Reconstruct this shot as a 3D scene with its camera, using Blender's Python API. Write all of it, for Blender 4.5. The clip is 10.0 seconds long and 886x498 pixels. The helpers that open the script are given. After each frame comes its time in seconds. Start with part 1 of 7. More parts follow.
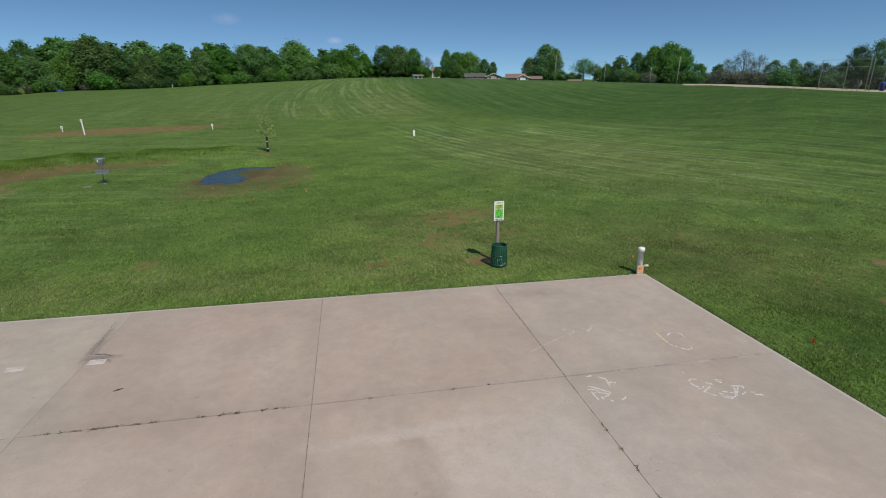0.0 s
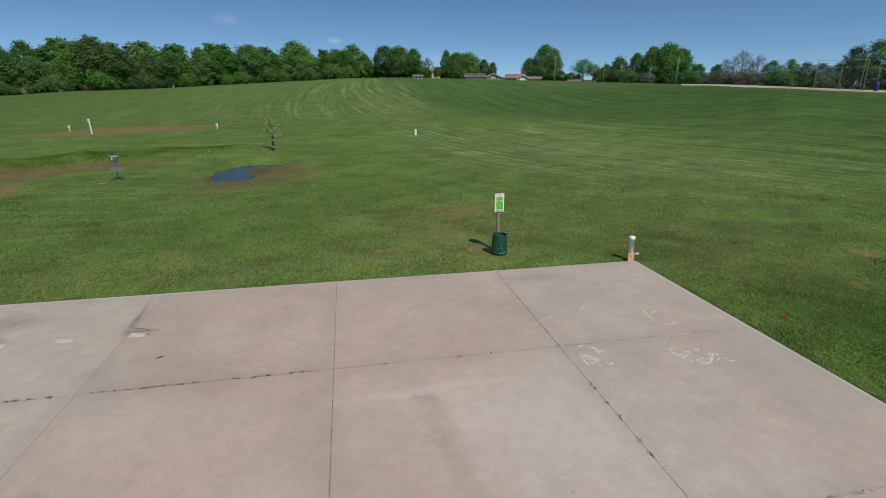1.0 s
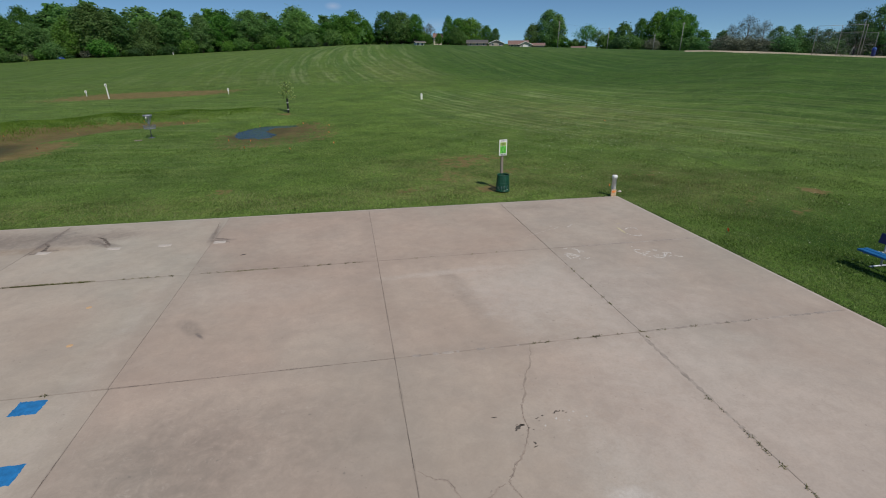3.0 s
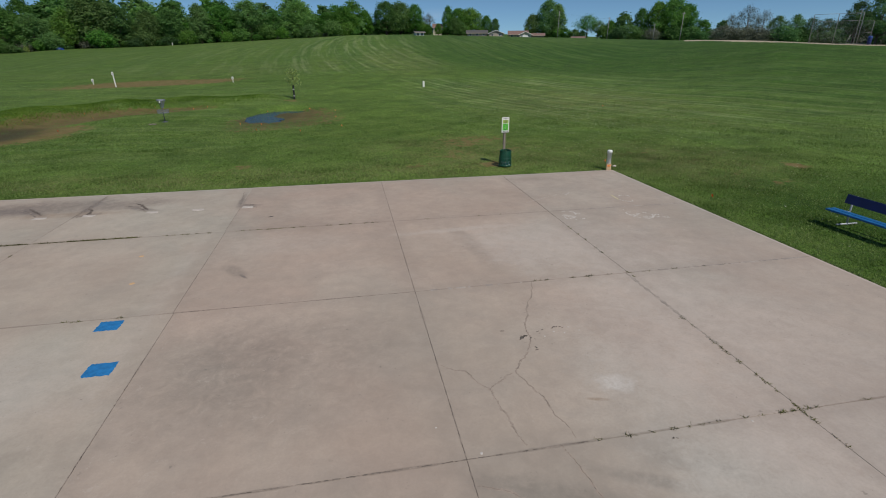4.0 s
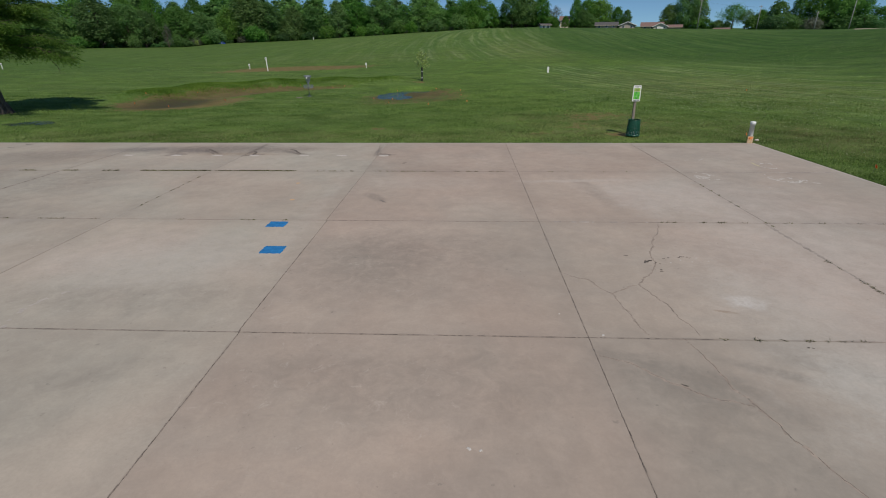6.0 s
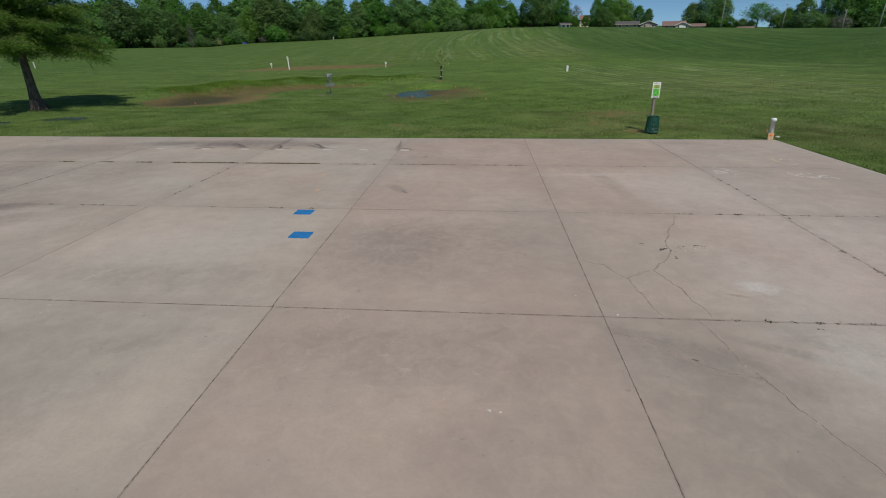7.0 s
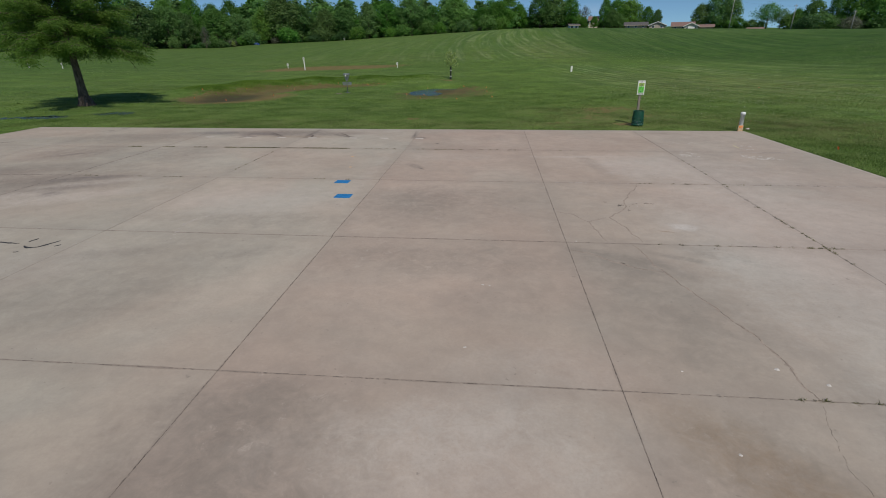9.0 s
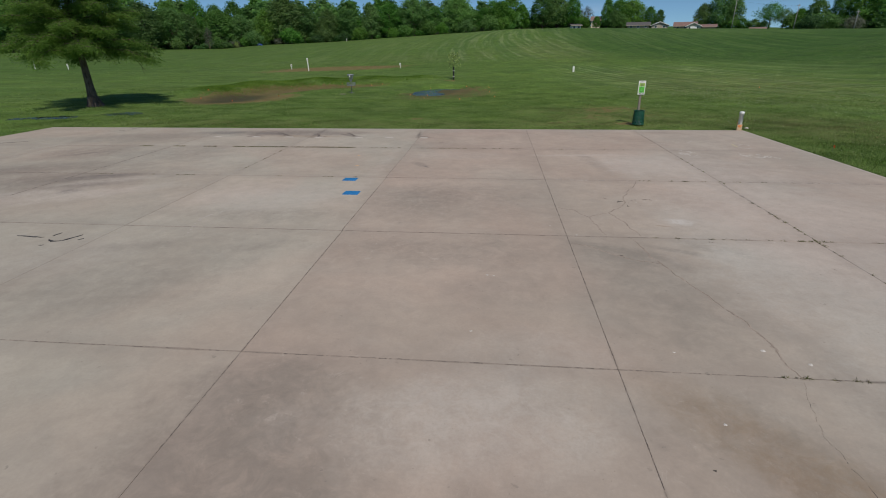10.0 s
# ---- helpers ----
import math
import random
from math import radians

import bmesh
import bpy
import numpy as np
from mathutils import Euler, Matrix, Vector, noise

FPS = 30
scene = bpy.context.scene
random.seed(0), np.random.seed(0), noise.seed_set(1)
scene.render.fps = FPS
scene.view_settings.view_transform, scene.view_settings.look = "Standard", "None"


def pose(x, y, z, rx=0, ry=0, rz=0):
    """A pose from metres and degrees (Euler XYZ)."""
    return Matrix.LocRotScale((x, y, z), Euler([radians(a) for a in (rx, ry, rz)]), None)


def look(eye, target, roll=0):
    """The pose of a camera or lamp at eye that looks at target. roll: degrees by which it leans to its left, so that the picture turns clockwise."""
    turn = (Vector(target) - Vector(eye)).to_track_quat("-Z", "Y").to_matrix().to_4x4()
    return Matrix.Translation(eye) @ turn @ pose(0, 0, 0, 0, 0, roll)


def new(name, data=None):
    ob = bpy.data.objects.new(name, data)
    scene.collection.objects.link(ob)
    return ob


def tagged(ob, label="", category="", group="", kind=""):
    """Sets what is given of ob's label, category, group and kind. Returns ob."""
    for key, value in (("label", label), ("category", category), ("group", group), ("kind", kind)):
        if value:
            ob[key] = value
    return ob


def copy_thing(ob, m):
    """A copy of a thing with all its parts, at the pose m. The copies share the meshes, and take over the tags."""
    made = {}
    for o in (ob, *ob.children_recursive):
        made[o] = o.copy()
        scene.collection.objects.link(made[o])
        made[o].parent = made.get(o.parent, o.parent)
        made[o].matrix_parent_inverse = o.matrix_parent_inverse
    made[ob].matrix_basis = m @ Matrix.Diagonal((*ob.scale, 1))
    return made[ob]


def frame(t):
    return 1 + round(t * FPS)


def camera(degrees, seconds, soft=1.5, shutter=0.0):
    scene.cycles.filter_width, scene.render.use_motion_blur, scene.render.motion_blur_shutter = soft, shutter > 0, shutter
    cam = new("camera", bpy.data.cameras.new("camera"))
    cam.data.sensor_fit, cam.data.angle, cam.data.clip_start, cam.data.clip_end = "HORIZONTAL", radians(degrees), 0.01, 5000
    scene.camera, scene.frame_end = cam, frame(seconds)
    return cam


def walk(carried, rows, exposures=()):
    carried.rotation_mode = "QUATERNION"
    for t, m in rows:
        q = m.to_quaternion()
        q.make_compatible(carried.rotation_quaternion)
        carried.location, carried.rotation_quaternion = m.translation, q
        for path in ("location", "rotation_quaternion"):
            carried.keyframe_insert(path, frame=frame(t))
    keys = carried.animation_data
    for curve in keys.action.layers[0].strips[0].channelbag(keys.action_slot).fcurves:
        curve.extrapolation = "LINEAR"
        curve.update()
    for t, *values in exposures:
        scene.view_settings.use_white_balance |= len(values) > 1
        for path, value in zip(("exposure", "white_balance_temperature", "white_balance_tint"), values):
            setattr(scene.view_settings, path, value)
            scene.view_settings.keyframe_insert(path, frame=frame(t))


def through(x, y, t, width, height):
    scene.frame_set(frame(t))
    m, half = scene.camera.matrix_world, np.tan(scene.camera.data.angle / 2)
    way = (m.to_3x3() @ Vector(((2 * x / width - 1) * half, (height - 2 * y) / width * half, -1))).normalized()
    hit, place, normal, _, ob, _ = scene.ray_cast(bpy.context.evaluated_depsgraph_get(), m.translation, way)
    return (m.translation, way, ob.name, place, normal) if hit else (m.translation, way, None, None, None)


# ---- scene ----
cam = camera(83.6, 10.0, 1.02)
PATH = [
    (0, (-8.248, -12.129, 4.995), (-7.892, -10.254, 4.395), -0.2),
    (0.5, (-8.371, -12.508, 4.99), (-8.014, -10.634, 4.39), -0.2),
    (1, (-8.599, -13.197, 4.977), (-8.242, -11.323, 4.378), -0.2),
    (1.5, (-8.895, -14.03, 4.907), (-8.537, -12.156, 4.309), -0.15),
    (2, (-9.195, -15.074, 4.849), (-8.836, -13.201, 4.248), -0.2),
    (2.5, (-9.412, -15.776, 4.774), (-9.058, -13.919, 4.121), -0.2),
    (2.7, (-9.468, -15.932, 4.736), (-9.119, -14.084, 4.056), -0.21),
    (3.8, (-10.075, -17.512, 4.435), (-9.732, -15.686, 3.699), -0.29),
    (4, (-10.159, -17.746, 4.346), (-9.815, -15.92, 3.608), -0.3),
    (4.5, (-10.293, -18.117, 4.085), (-10.007, -16.282, 3.345), -0.3),
    (5, (-10.414, -18.405, 3.809), (-10.258, -16.554, 3.068), -0.35),
    (5.5, (-10.51, -18.635, 3.515), (-10.52, -16.779, 2.77), -0.4),
    (5.7, (-10.58, -18.714, 3.418), (-10.625, -16.861, 2.668), -0.39),
    (6.8, (-10.687, -18.97, 3.162), (-10.823, -17.122, 2.411), -0.51),
    (7, (-10.698, -19.175, 3.207), (-10.844, -17.328, 2.456), -0.5),
    (7.5, (-10.666, -19.831, 3.249), (-10.826, -17.984, 2.499), -0.5),
    (8, (-10.625, -20.72, 3.243), (-10.791, -18.874, 2.493), -0.45),
    (8.5, (-10.549, -21.703, 3.253), (-10.722, -19.857, 2.504), -0.5),
    (9, (-10.517, -22.056, 3.279), (-10.695, -20.21, 2.53), -0.5),
    (9.5, (-10.526, -22.366, 3.293), (-10.708, -20.52, 2.543), -0.5),
    (10, (-10.545, -22.478, 3.309), (-10.732, -20.632, 2.561), -0.6),
]
walk(cam, [(t, look(eye, target, roll)) for t, eye, target, roll in PATH], [(0, 0.08), (2.0, 0.04), (2.8, -0.07), (4.0, -0.17), (5.5, -0.18), (10.0, -0.17)])

# ---- world, sun ----
SHADOW = Vector((-0.36, 0.93, 0)).normalized()
SUN_ELEVATION = radians(51)
to_sun = (-SHADOW * math.cos(SUN_ELEVATION) + Vector((0, 0, math.sin(SUN_ELEVATION)))).normalized()

world = bpy.data.worlds.new("sky")
scene.world = world
world.use_nodes = True
wn = world.node_tree
sky = wn.nodes.new("ShaderNodeTexSky")
sky.sky_type = 'NISHITA'
sky.sun_disc = False
sky.sun_elevation = SUN_ELEVATION
sky.sun_rotation = math.atan2(to_sun.x, to_sun.y)
sky.altitude = 250
sky.air_density = 1.0
sky.dust_density = 0.35
sky.ozone_density = 2.5
# a clear dry day: the deep blue reaches well down to the horizon
lift = wn.nodes.new("ShaderNodeMapping")
lift.inputs["Scale"].default_value = (1, 1, 1.75)
lift.inputs["Location"].default_value = (0, 0, 0.045)
way_in = wn.nodes.new("ShaderNodeTexCoord")
wn.links.new(way_in.outputs["Generated"], lift.inputs["Vector"])
wn.links.new(lift.outputs[0], sky.inputs["Vector"])
wn.nodes["Background"].inputs["Strength"].default_value = 0.088
tint = wn.nodes.new("ShaderNodeMix")
tint.data_type, tint.blend_type = 'RGBA', 'MULTIPLY'
tint.inputs[0].default_value = 1.0
tint.inputs[7].default_value = (0.77, 0.98, 1.08, 1)
wn.links.new(sky.outputs[0], tint.inputs[6])
# three faint wisps of cloud, low over the trees
air = tint.outputs[2]
puff = wn.nodes.new("ShaderNodeTexNoise")
puff.inputs["Scale"].default_value = 38
puff.inputs["Detail"].default_value = 5
wn.links.new(way_in.outputs["Generated"], puff.inputs["Vector"])
for deg, up, wide, strength in ((-21.5, 8.6, 0.030, 0.20), (-11.0, 7.0, 0.026, 0.20), (-0.6, 5.3, 0.016, 0.38), (10.0, 3.6, 0.03, 0.14)):
    spot = wn.nodes.new("ShaderNodeMapping")
    spot.vector_type = 'TEXTURE'
    spot.inputs["Location"].default_value = (math.sin(radians(deg)) * math.cos(radians(up)), math.cos(radians(deg)) * math.cos(radians(up)), math.sin(radians(up)))
    spot.inputs["Scale"].default_value = (wide, wide, wide * 0.45)
    wn.links.new(way_in.outputs["Generated"], spot.inputs["Vector"])
    size = wn.nodes.new("ShaderNodeVectorMath")
    size.operation = 'LENGTH'
    wn.links.new(spot.outputs[0], size.inputs[0])
    edge_of = wn.nodes.new("ShaderNodeMapRange")
    for k, v in (("From Min", 0.1), ("From Max", 1.0), ("To Min", strength), ("To Max", 0.0)):
        edge_of.inputs[k].default_value = v
    wn.links.new(size.outputs["Value"], edge_of.inputs["Value"])
    thin = wn.nodes.new("ShaderNodeMath")
    thin.operation = 'MULTIPLY'
    wn.links.new(edge_of.outputs[0], thin.inputs[0])
    wn.links.new(puff.outputs["Fac"], thin.inputs[1])
    over = wn.nodes.new("ShaderNodeMix")
    over.data_type = 'RGBA'
    over.inputs[7].default_value = (9.0, 8.2, 8.6, 1)
    wn.links.new(thin.outputs[0], over.inputs[0])
    wn.links.new(air, over.inputs[6])
    air = over.outputs[2]
wn.links.new(air, wn.nodes["Background"].inputs[0])

sun_data = bpy.data.lights.new("sun", 'SUN')
sun_data.energy = 3.65
sun_data.angle = radians(0.53)
sun_data.color = (1.0, 0.94, 0.83)
sun = new("sun", sun_data)
sun.matrix_world = look(to_sun * 200, (0, 0, 0))

# ---- material helpers ----


class Nodes:
    """A thin wrapper that keeps node code short."""

    def __init__(self, name):
        self.m = bpy.data.materials.new(name)
        self.m.use_nodes = True
        self.nt = self.m.node_tree
        self.bsdf = self.nt.nodes["Principled BSDF"]

    def put(self, sock, value):
        if isinstance(value, bpy.types.NodeSocket):
            self.nt.links.new(value, sock)
        elif isinstance(value, (tuple, list)) and len(value) == 3 and sock.type == 'RGBA':
            sock.default_value = (*value, 1)
        else:
            sock.default_value = value

    def set(self, **kw):
        for key, value in kw.items():
            self.put(self.bsdf.inputs[key.replace("_", " ").title().replace("Ior", "IOR")], value)
        return self

    def coord(self, kind="Object"):
        return self.nt.nodes.new("ShaderNodeTexCoord").outputs[kind]

    def place(self):
        return self.nt.nodes.new("ShaderNodeNewGeometry").outputs["Position"]

    def attr(self, name, out="Fac"):
        n = self.nt.nodes.new("ShaderNodeAttribute")
        n.attribute_name = name
        return n.outputs[out]

    def object_random(self):
        return self.nt.nodes.new("ShaderNodeObjectInfo").outputs["Random"]

    def island_random(self):
        return self.nt.nodes.new("ShaderNodeNewGeometry").outputs["Random Per Island"]

    def noise(self, vec, scale, detail=4.0, rough=0.55, distortion=0.0):
        n = self.nt.nodes.new("ShaderNodeTexNoise")
        self.put(n.inputs["Vector"], vec)
        for k, v in (("Scale", scale), ("Detail", detail), ("Roughness", rough), ("Distortion", distortion)):
            self.put(n.inputs[k], v)
        return n.outputs["Fac"]

    def voronoi(self, vec, scale):
        n = self.nt.nodes.new("ShaderNodeTexVoronoi")
        self.put(n.inputs["Vector"], vec)
        self.put(n.inputs["Scale"], scale)
        return n.outputs["Distance"]

    def math(self, op, a, b=0.0, clamp=False):
        n = self.nt.nodes.new("ShaderNodeMath")
        n.operation = op
        n.use_clamp = clamp
        self.put(n.inputs[0], a)
        self.put(n.inputs[1], b)
        return n.outputs[0]

    def ramp(self, fac, lo, hi, to_lo=0.0, to_hi=1.0):
        n = self.nt.nodes.new("ShaderNodeMapRange")
        n.interpolation_type = 'SMOOTHSTEP'
        for k, v in zip(("Value", "From Min", "From Max", "To Min", "To Max"), (fac, lo, hi, to_lo, to_hi)):
            self.put(n.inputs[k], v)
        return n.outputs[0]

    def scaled(self, vec, sx, sy, sz):
        n = self.nt.nodes.new("ShaderNodeMapping")
        n.vector_type = 'POINT'
        self.put(n.inputs["Vector"], vec)
        n.inputs["Scale"].default_value = (sx, sy, sz)
        return n.outputs[0]

    def mix(self, fac, a, b, kind='MIX'):
        n = self.nt.nodes.new("ShaderNodeMix")
        n.data_type = 'RGBA'
        n.blend_type = kind
        self.put(n.inputs[0], fac)
        self.put(n.inputs[6], a)
        self.put(n.inputs[7], b)
        return n.outputs[2]

    def bump(self, height, strength=0.3, distance=0.01):
        n = self.nt.nodes.new("ShaderNodeBump")
        n.inputs["Strength"].default_value = strength
        n.inputs["Distance"].default_value = distance
        self.put(n.inputs["Height"], height)
        self.put(self.bsdf.inputs["Normal"], n.outputs[0])
        return self


def plain(name, colour, rough=0.6, metal=0.0, vary=0.12, scale=6.0, bump=0.15):
    """A surface of one base colour with mottling at two scales and a fine relief."""
    n = Nodes(name)
    p = n.coord()
    big, fine = n.noise(p, scale, 4), n.noise(p, scale * 9, 3)
    both = n.math('ADD', n.math('MULTIPLY', big, 0.65), n.math('MULTIPLY', fine, 0.35))
    dark = tuple(c * (1 - vary * 1.6) for c in colour)
    light = tuple(min(1.0, c * (1 + vary)) for c in colour)
    n.set(base_color=n.mix(n.ramp(both, 0.3, 0.7), dark, light), roughness=n.ramp(fine, 0.3, 0.7, rough * 0.85, min(1, rough * 1.15)), metallic=metal)
    n.bump(fine, bump, 0.004)
    return n.m


# ---- mesh helpers ----


def part(name, bm, material, parent=None, label="", smooth=False):
    """Links a bmesh as one mesh object under a thing or a part."""
    bmesh.ops.recalc_face_normals(bm, faces=bm.faces)
    me = bpy.data.meshes.new(name)
    bm.to_mesh(me)
    bm.free()
    me.materials.append(material)
    if smooth:
        me.shade_smooth()
    ob = new(name, me)
    ob.parent = parent
    if label:
        ob["label"] = label
    return ob


def thing(name, x, y, z, label, category, rz=0.0, group="", kind=""):
    ob = new(name)
    ob.empty_display_size = 0.2
    ob.matrix_world = pose(x, y, z, 0, 0, rz)
    return tagged(ob, label, category, group, kind)


def box(bm, sx, sy, sz, at=(0, 0, 0), bevel=0.0, turn=None):
    """A box centred on at."""
    r = bmesh.ops.create_cube(bm, size=1.0)
    vs = r["verts"]
    m = Matrix.Translation(at) @ (turn or Matrix()) @ Matrix.Diagonal((sx, sy, sz, 1))
    bmesh.ops.transform(bm, matrix=m, verts=vs)
    if bevel > 0:
        es = list({e for v in vs for e in v.link_edges})
        bmesh.ops.bevel(bm, geom=es, offset=bevel, segments=2, affect='EDGES')
    return bm


def tube(bm, points, radii, sides=8, caps=True):
    """A round bar along points with a radius at each."""
    rings = []
    pts = [Vector(p) for p in points]
    side = None
    for i, p in enumerate(pts):
        d = (pts[min(i + 1, len(pts) - 1)] - pts[max(i - 1, 0)]).normalized()
        if side is None:
            side = d.orthogonal().normalized()
        side = (side - d * side.dot(d)).normalized()
        up = d.cross(side)
        r = radii[i] if isinstance(radii, (list, tuple)) else radii
        rings.append([bm.verts.new(p + r * (math.cos(2 * math.pi * k / sides) * side + math.sin(2 * math.pi * k / sides) * up)) for k in range(sides)])
    for a, b in zip(rings, rings[1:]):
        for k in range(sides):
            bm.faces.new((a[k], a[(k + 1) % sides], b[(k + 1) % sides], b[k]))
    if caps:
        bm.faces.new(rings[0][::-1])
        bm.faces.new(rings[-1])
    return bm


def lathe(bm, profile, sides=20):
    """A turned body from (radius, height) pairs, open where it begins and ends."""
    rings = [[bm.verts.new((r * math.cos(2 * math.pi * k / sides), r * math.sin(2 * math.pi * k / sides), z)) for k in range(sides)] for r, z in profile]
    for a, b in zip(rings, rings[1:]):
        for k in range(sides):
            bm.faces.new((a[k], a[(k + 1) % sides], b[(k + 1) % sides], b[k]))
    return bm


def smoothstep(a, b, v):
    t = np.clip((np.asarray(v, float) - a) / (b - a), 0, 1)
    return t * t * (3 - 2 * t)


def line_distance(x, y, pts):
    """The distance of places to a bent line."""
    best = np.full(np.shape(x), 1e9)
    for (ax, ay), (bx, by) in zip(pts, pts[1:]):
        t = np.clip(((x - ax) * (bx - ax) + (y - ay) * (by - ay)) / ((bx - ax) ** 2 + (by - ay) ** 2), 0, 1)
        best = np.minimum(best, np.hypot(x - ax - t * (bx - ax), y - ay - t * (by - ay)))
    return best


# ---- the lie of the land ----
SLAB_LEFT, SLAB_BACK = -31.7, -39.6
TRENCH = [(-31.4, 15.2), (-31.2, 19.0), (-30.2, 23.0), (-28.0, 26.2), (-25.0, 27.8), (-21.5, 29.0)]
BANK = [(-34.9, 20.6), (-34.6, 23.0), (-33.2, 26.8), (-30.0, 30.0), (-25.5, 31.6), (-18.0, 32.6)]
PUDDLE = [(-16.4, 21.3), (-16.8, 23.0), (-16.4, 25.2), (-15.6, 26.7), (-14.2, 26.6)]
STATION = (-8.25, -12.13)
# the skyline of the field: bearing from the first station, distance and height of the crest
CREST_BEARING = [-62, -45, -33, -29, -26, -21.6, -17, -12, -6.3, 0.7, 7, 16, 24, 30, 35, 40, 44.5, 50, 62]
CREST_DIST = [300, 310, 318, 322, 322, 322, 322, 318, 300, 258, 240, 235, 235, 205, 160, 118, 98, 93, 88]
CREST_Z = [3.4, 4.0, 4.9, 5.0, 6.8, 7.8, 8.9, 10.7, 12.0, 12.6, 12.3, 11.2, 10.2, 8.64, 7.36, 6.42, 5.83, 5.25, 4.48]


def land(x, y):
    """The height of the ground in metres; works on numbers and arrays."""
    x, y = np.asarray(x, float), np.asarray(y, float)
    dx, dy = x - STATION[0], y - STATION[1]
    away = np.hypot(dx, dy)
    turn = np.degrees(np.arctan2(dx, np.maximum(dy, 1)))
    top = np.interp(turn, CREST_BEARING, CREST_Z)
    reach = np.clip((away - 30) / (np.interp(turn, CREST_BEARING, CREST_DIST) - 30), 0, 3)
    rise = 1.04 * reach ** 1.3
    rise = -np.log(np.exp(-9 * rise) + np.exp(-9.0)) / 9 + math.log(1 + math.exp(-9.0)) / 9
    z = top * rise * smoothstep(0, 16, y + 0.35 * np.maximum(x, 0))
    # beyond the crest the ground goes on rising just below the line of sight
    z = z + 0.80 * np.maximum(top - 5, 0) * np.clip(reach - 1.04, 0, 0.75)
    # ground added behind the trees to shut out sky below the crowns
    z = z + 9.0 * smoothstep(352, 430, away) * smoothstep(6, 1, turn) + 7.0 * smoothstep(300, 370, away) * smoothstep(28, 33, turn) + 2.5 * smoothstep(372, 420, away) * smoothstep(1, 6, turn) * smoothstep(33, 28, turn)
    z = z + 0.10 * smoothstep(4, 20, y) * np.sin(x * 0.13 + 1.1) * np.sin(y * 0.11 + 0.4)
    z = z - 0.24 * np.exp(-(((x + 14.6) / 4.2) ** 2 + ((y - 22.8) / 5.0) ** 2) ** 1.5)
    z = z - (0.20 + 0.16 * smoothstep(24, 26.5, y)) * np.exp(-(line_distance(x, y, PUDDLE) / 1.0) ** 2) - 0.04 * np.exp(-(line_distance(x, y, PUDDLE) / 2.0) ** 2) * (np.sin(x * 3.1 + y * 1.3) * np.sin(y * 2.3 - x * 0.9) + 0.6 * np.sin(x * 5.3 - y * 2.1))
    z = z - 0.26 * np.exp(-(line_distance(x, y, TRENCH) / 2.6) ** 2)
    z = z + (0.44 + 0.08 * np.sin(x * 0.9 + 0.5 * y)) * np.exp(-(line_distance(x, y, BANK) / 2.5) ** 2)
    inside = np.minimum(np.minimum(-x, x - SLAB_LEFT), np.minimum(-y, y - SLAB_BACK))
    return z - 0.03 - 0.12 * smoothstep(0.0, 0.35, inside)


def land_at(x, y):
    return float(land(x, y))


def spread(d):
    """How much farther off things lie than on the sketch plan in which the far things are noted, by their distance there."""
    return 1 + 0.50 * smoothstep(65, 165, d)


PLAN_D = np.linspace(0, 4000, 8001)
TRUE_D = PLAN_D * spread(PLAN_D)


def to_plan(x, y):
    """Sketch-plan coordinates of true places."""
    dx, dy = np.asarray(x, float) - STATION[0], np.asarray(y, float) - STATION[1]
    d = np.maximum(np.hypot(dx, dy), 1e-6)
    k = np.interp(d, TRUE_D, PLAN_D) / d
    return STATION[0] + dx * k, STATION[1] + dy * k


def afar(x, y):
    """The true place of a far thing noted on the sketch plan, and the scale of its size."""
    dx, dy = x - STATION[0], y - STATION[1]
    k = float(spread(math.hypot(dx, dy)))
    return STATION[0] + dx * k, STATION[1] + dy * k, k


# ---- materials ----
JOINT_X = [0.0, -4.55, -9.09, -13.49, -18.05, -22.6, -27.15, SLAB_LEFT]
JOINT_Y = [0.0, -4.67, -9.1, -13.48, -17.73, -22.12, -26.5, -30.9, -35.2, SLAB_BACK]


def ellipse_mask(n, p, cx, cy, rx, ry, turn=0.0, ragged=0.5, scale=2.0):
    """1 in the middle of a ragged stain, 0 outside it."""
    m = n.nt.nodes.new("ShaderNodeMapping")
    m.vector_type = 'TEXTURE'
    n.put(m.inputs["Vector"], p)
    m.inputs["Location"].default_value = (cx, cy, 0)
    m.inputs["Rotation"].default_value = (0, 0, radians(turn))
    m.inputs["Scale"].default_value = (rx, ry, 1e3)
    g = n.nt.nodes.new("ShaderNodeVectorMath")
    g.operation = 'LENGTH'
    n.put(g.inputs[0], m.outputs[0])
    d = n.math('ADD', g.outputs["Value"], n.math('MULTIPLY', n.math('SUBTRACT', n.noise(p, scale, 5, 0.65), 0.5), ragged * 2.4))
    return n.math('MULTIPLY', n.ramp(d, 0.30, 1.15, 1.0, 0.0), n.ramp(n.noise(p, scale * 2.0, 6, 0.75, 0.6), 0.28, 0.70, 0.30, 1.2))


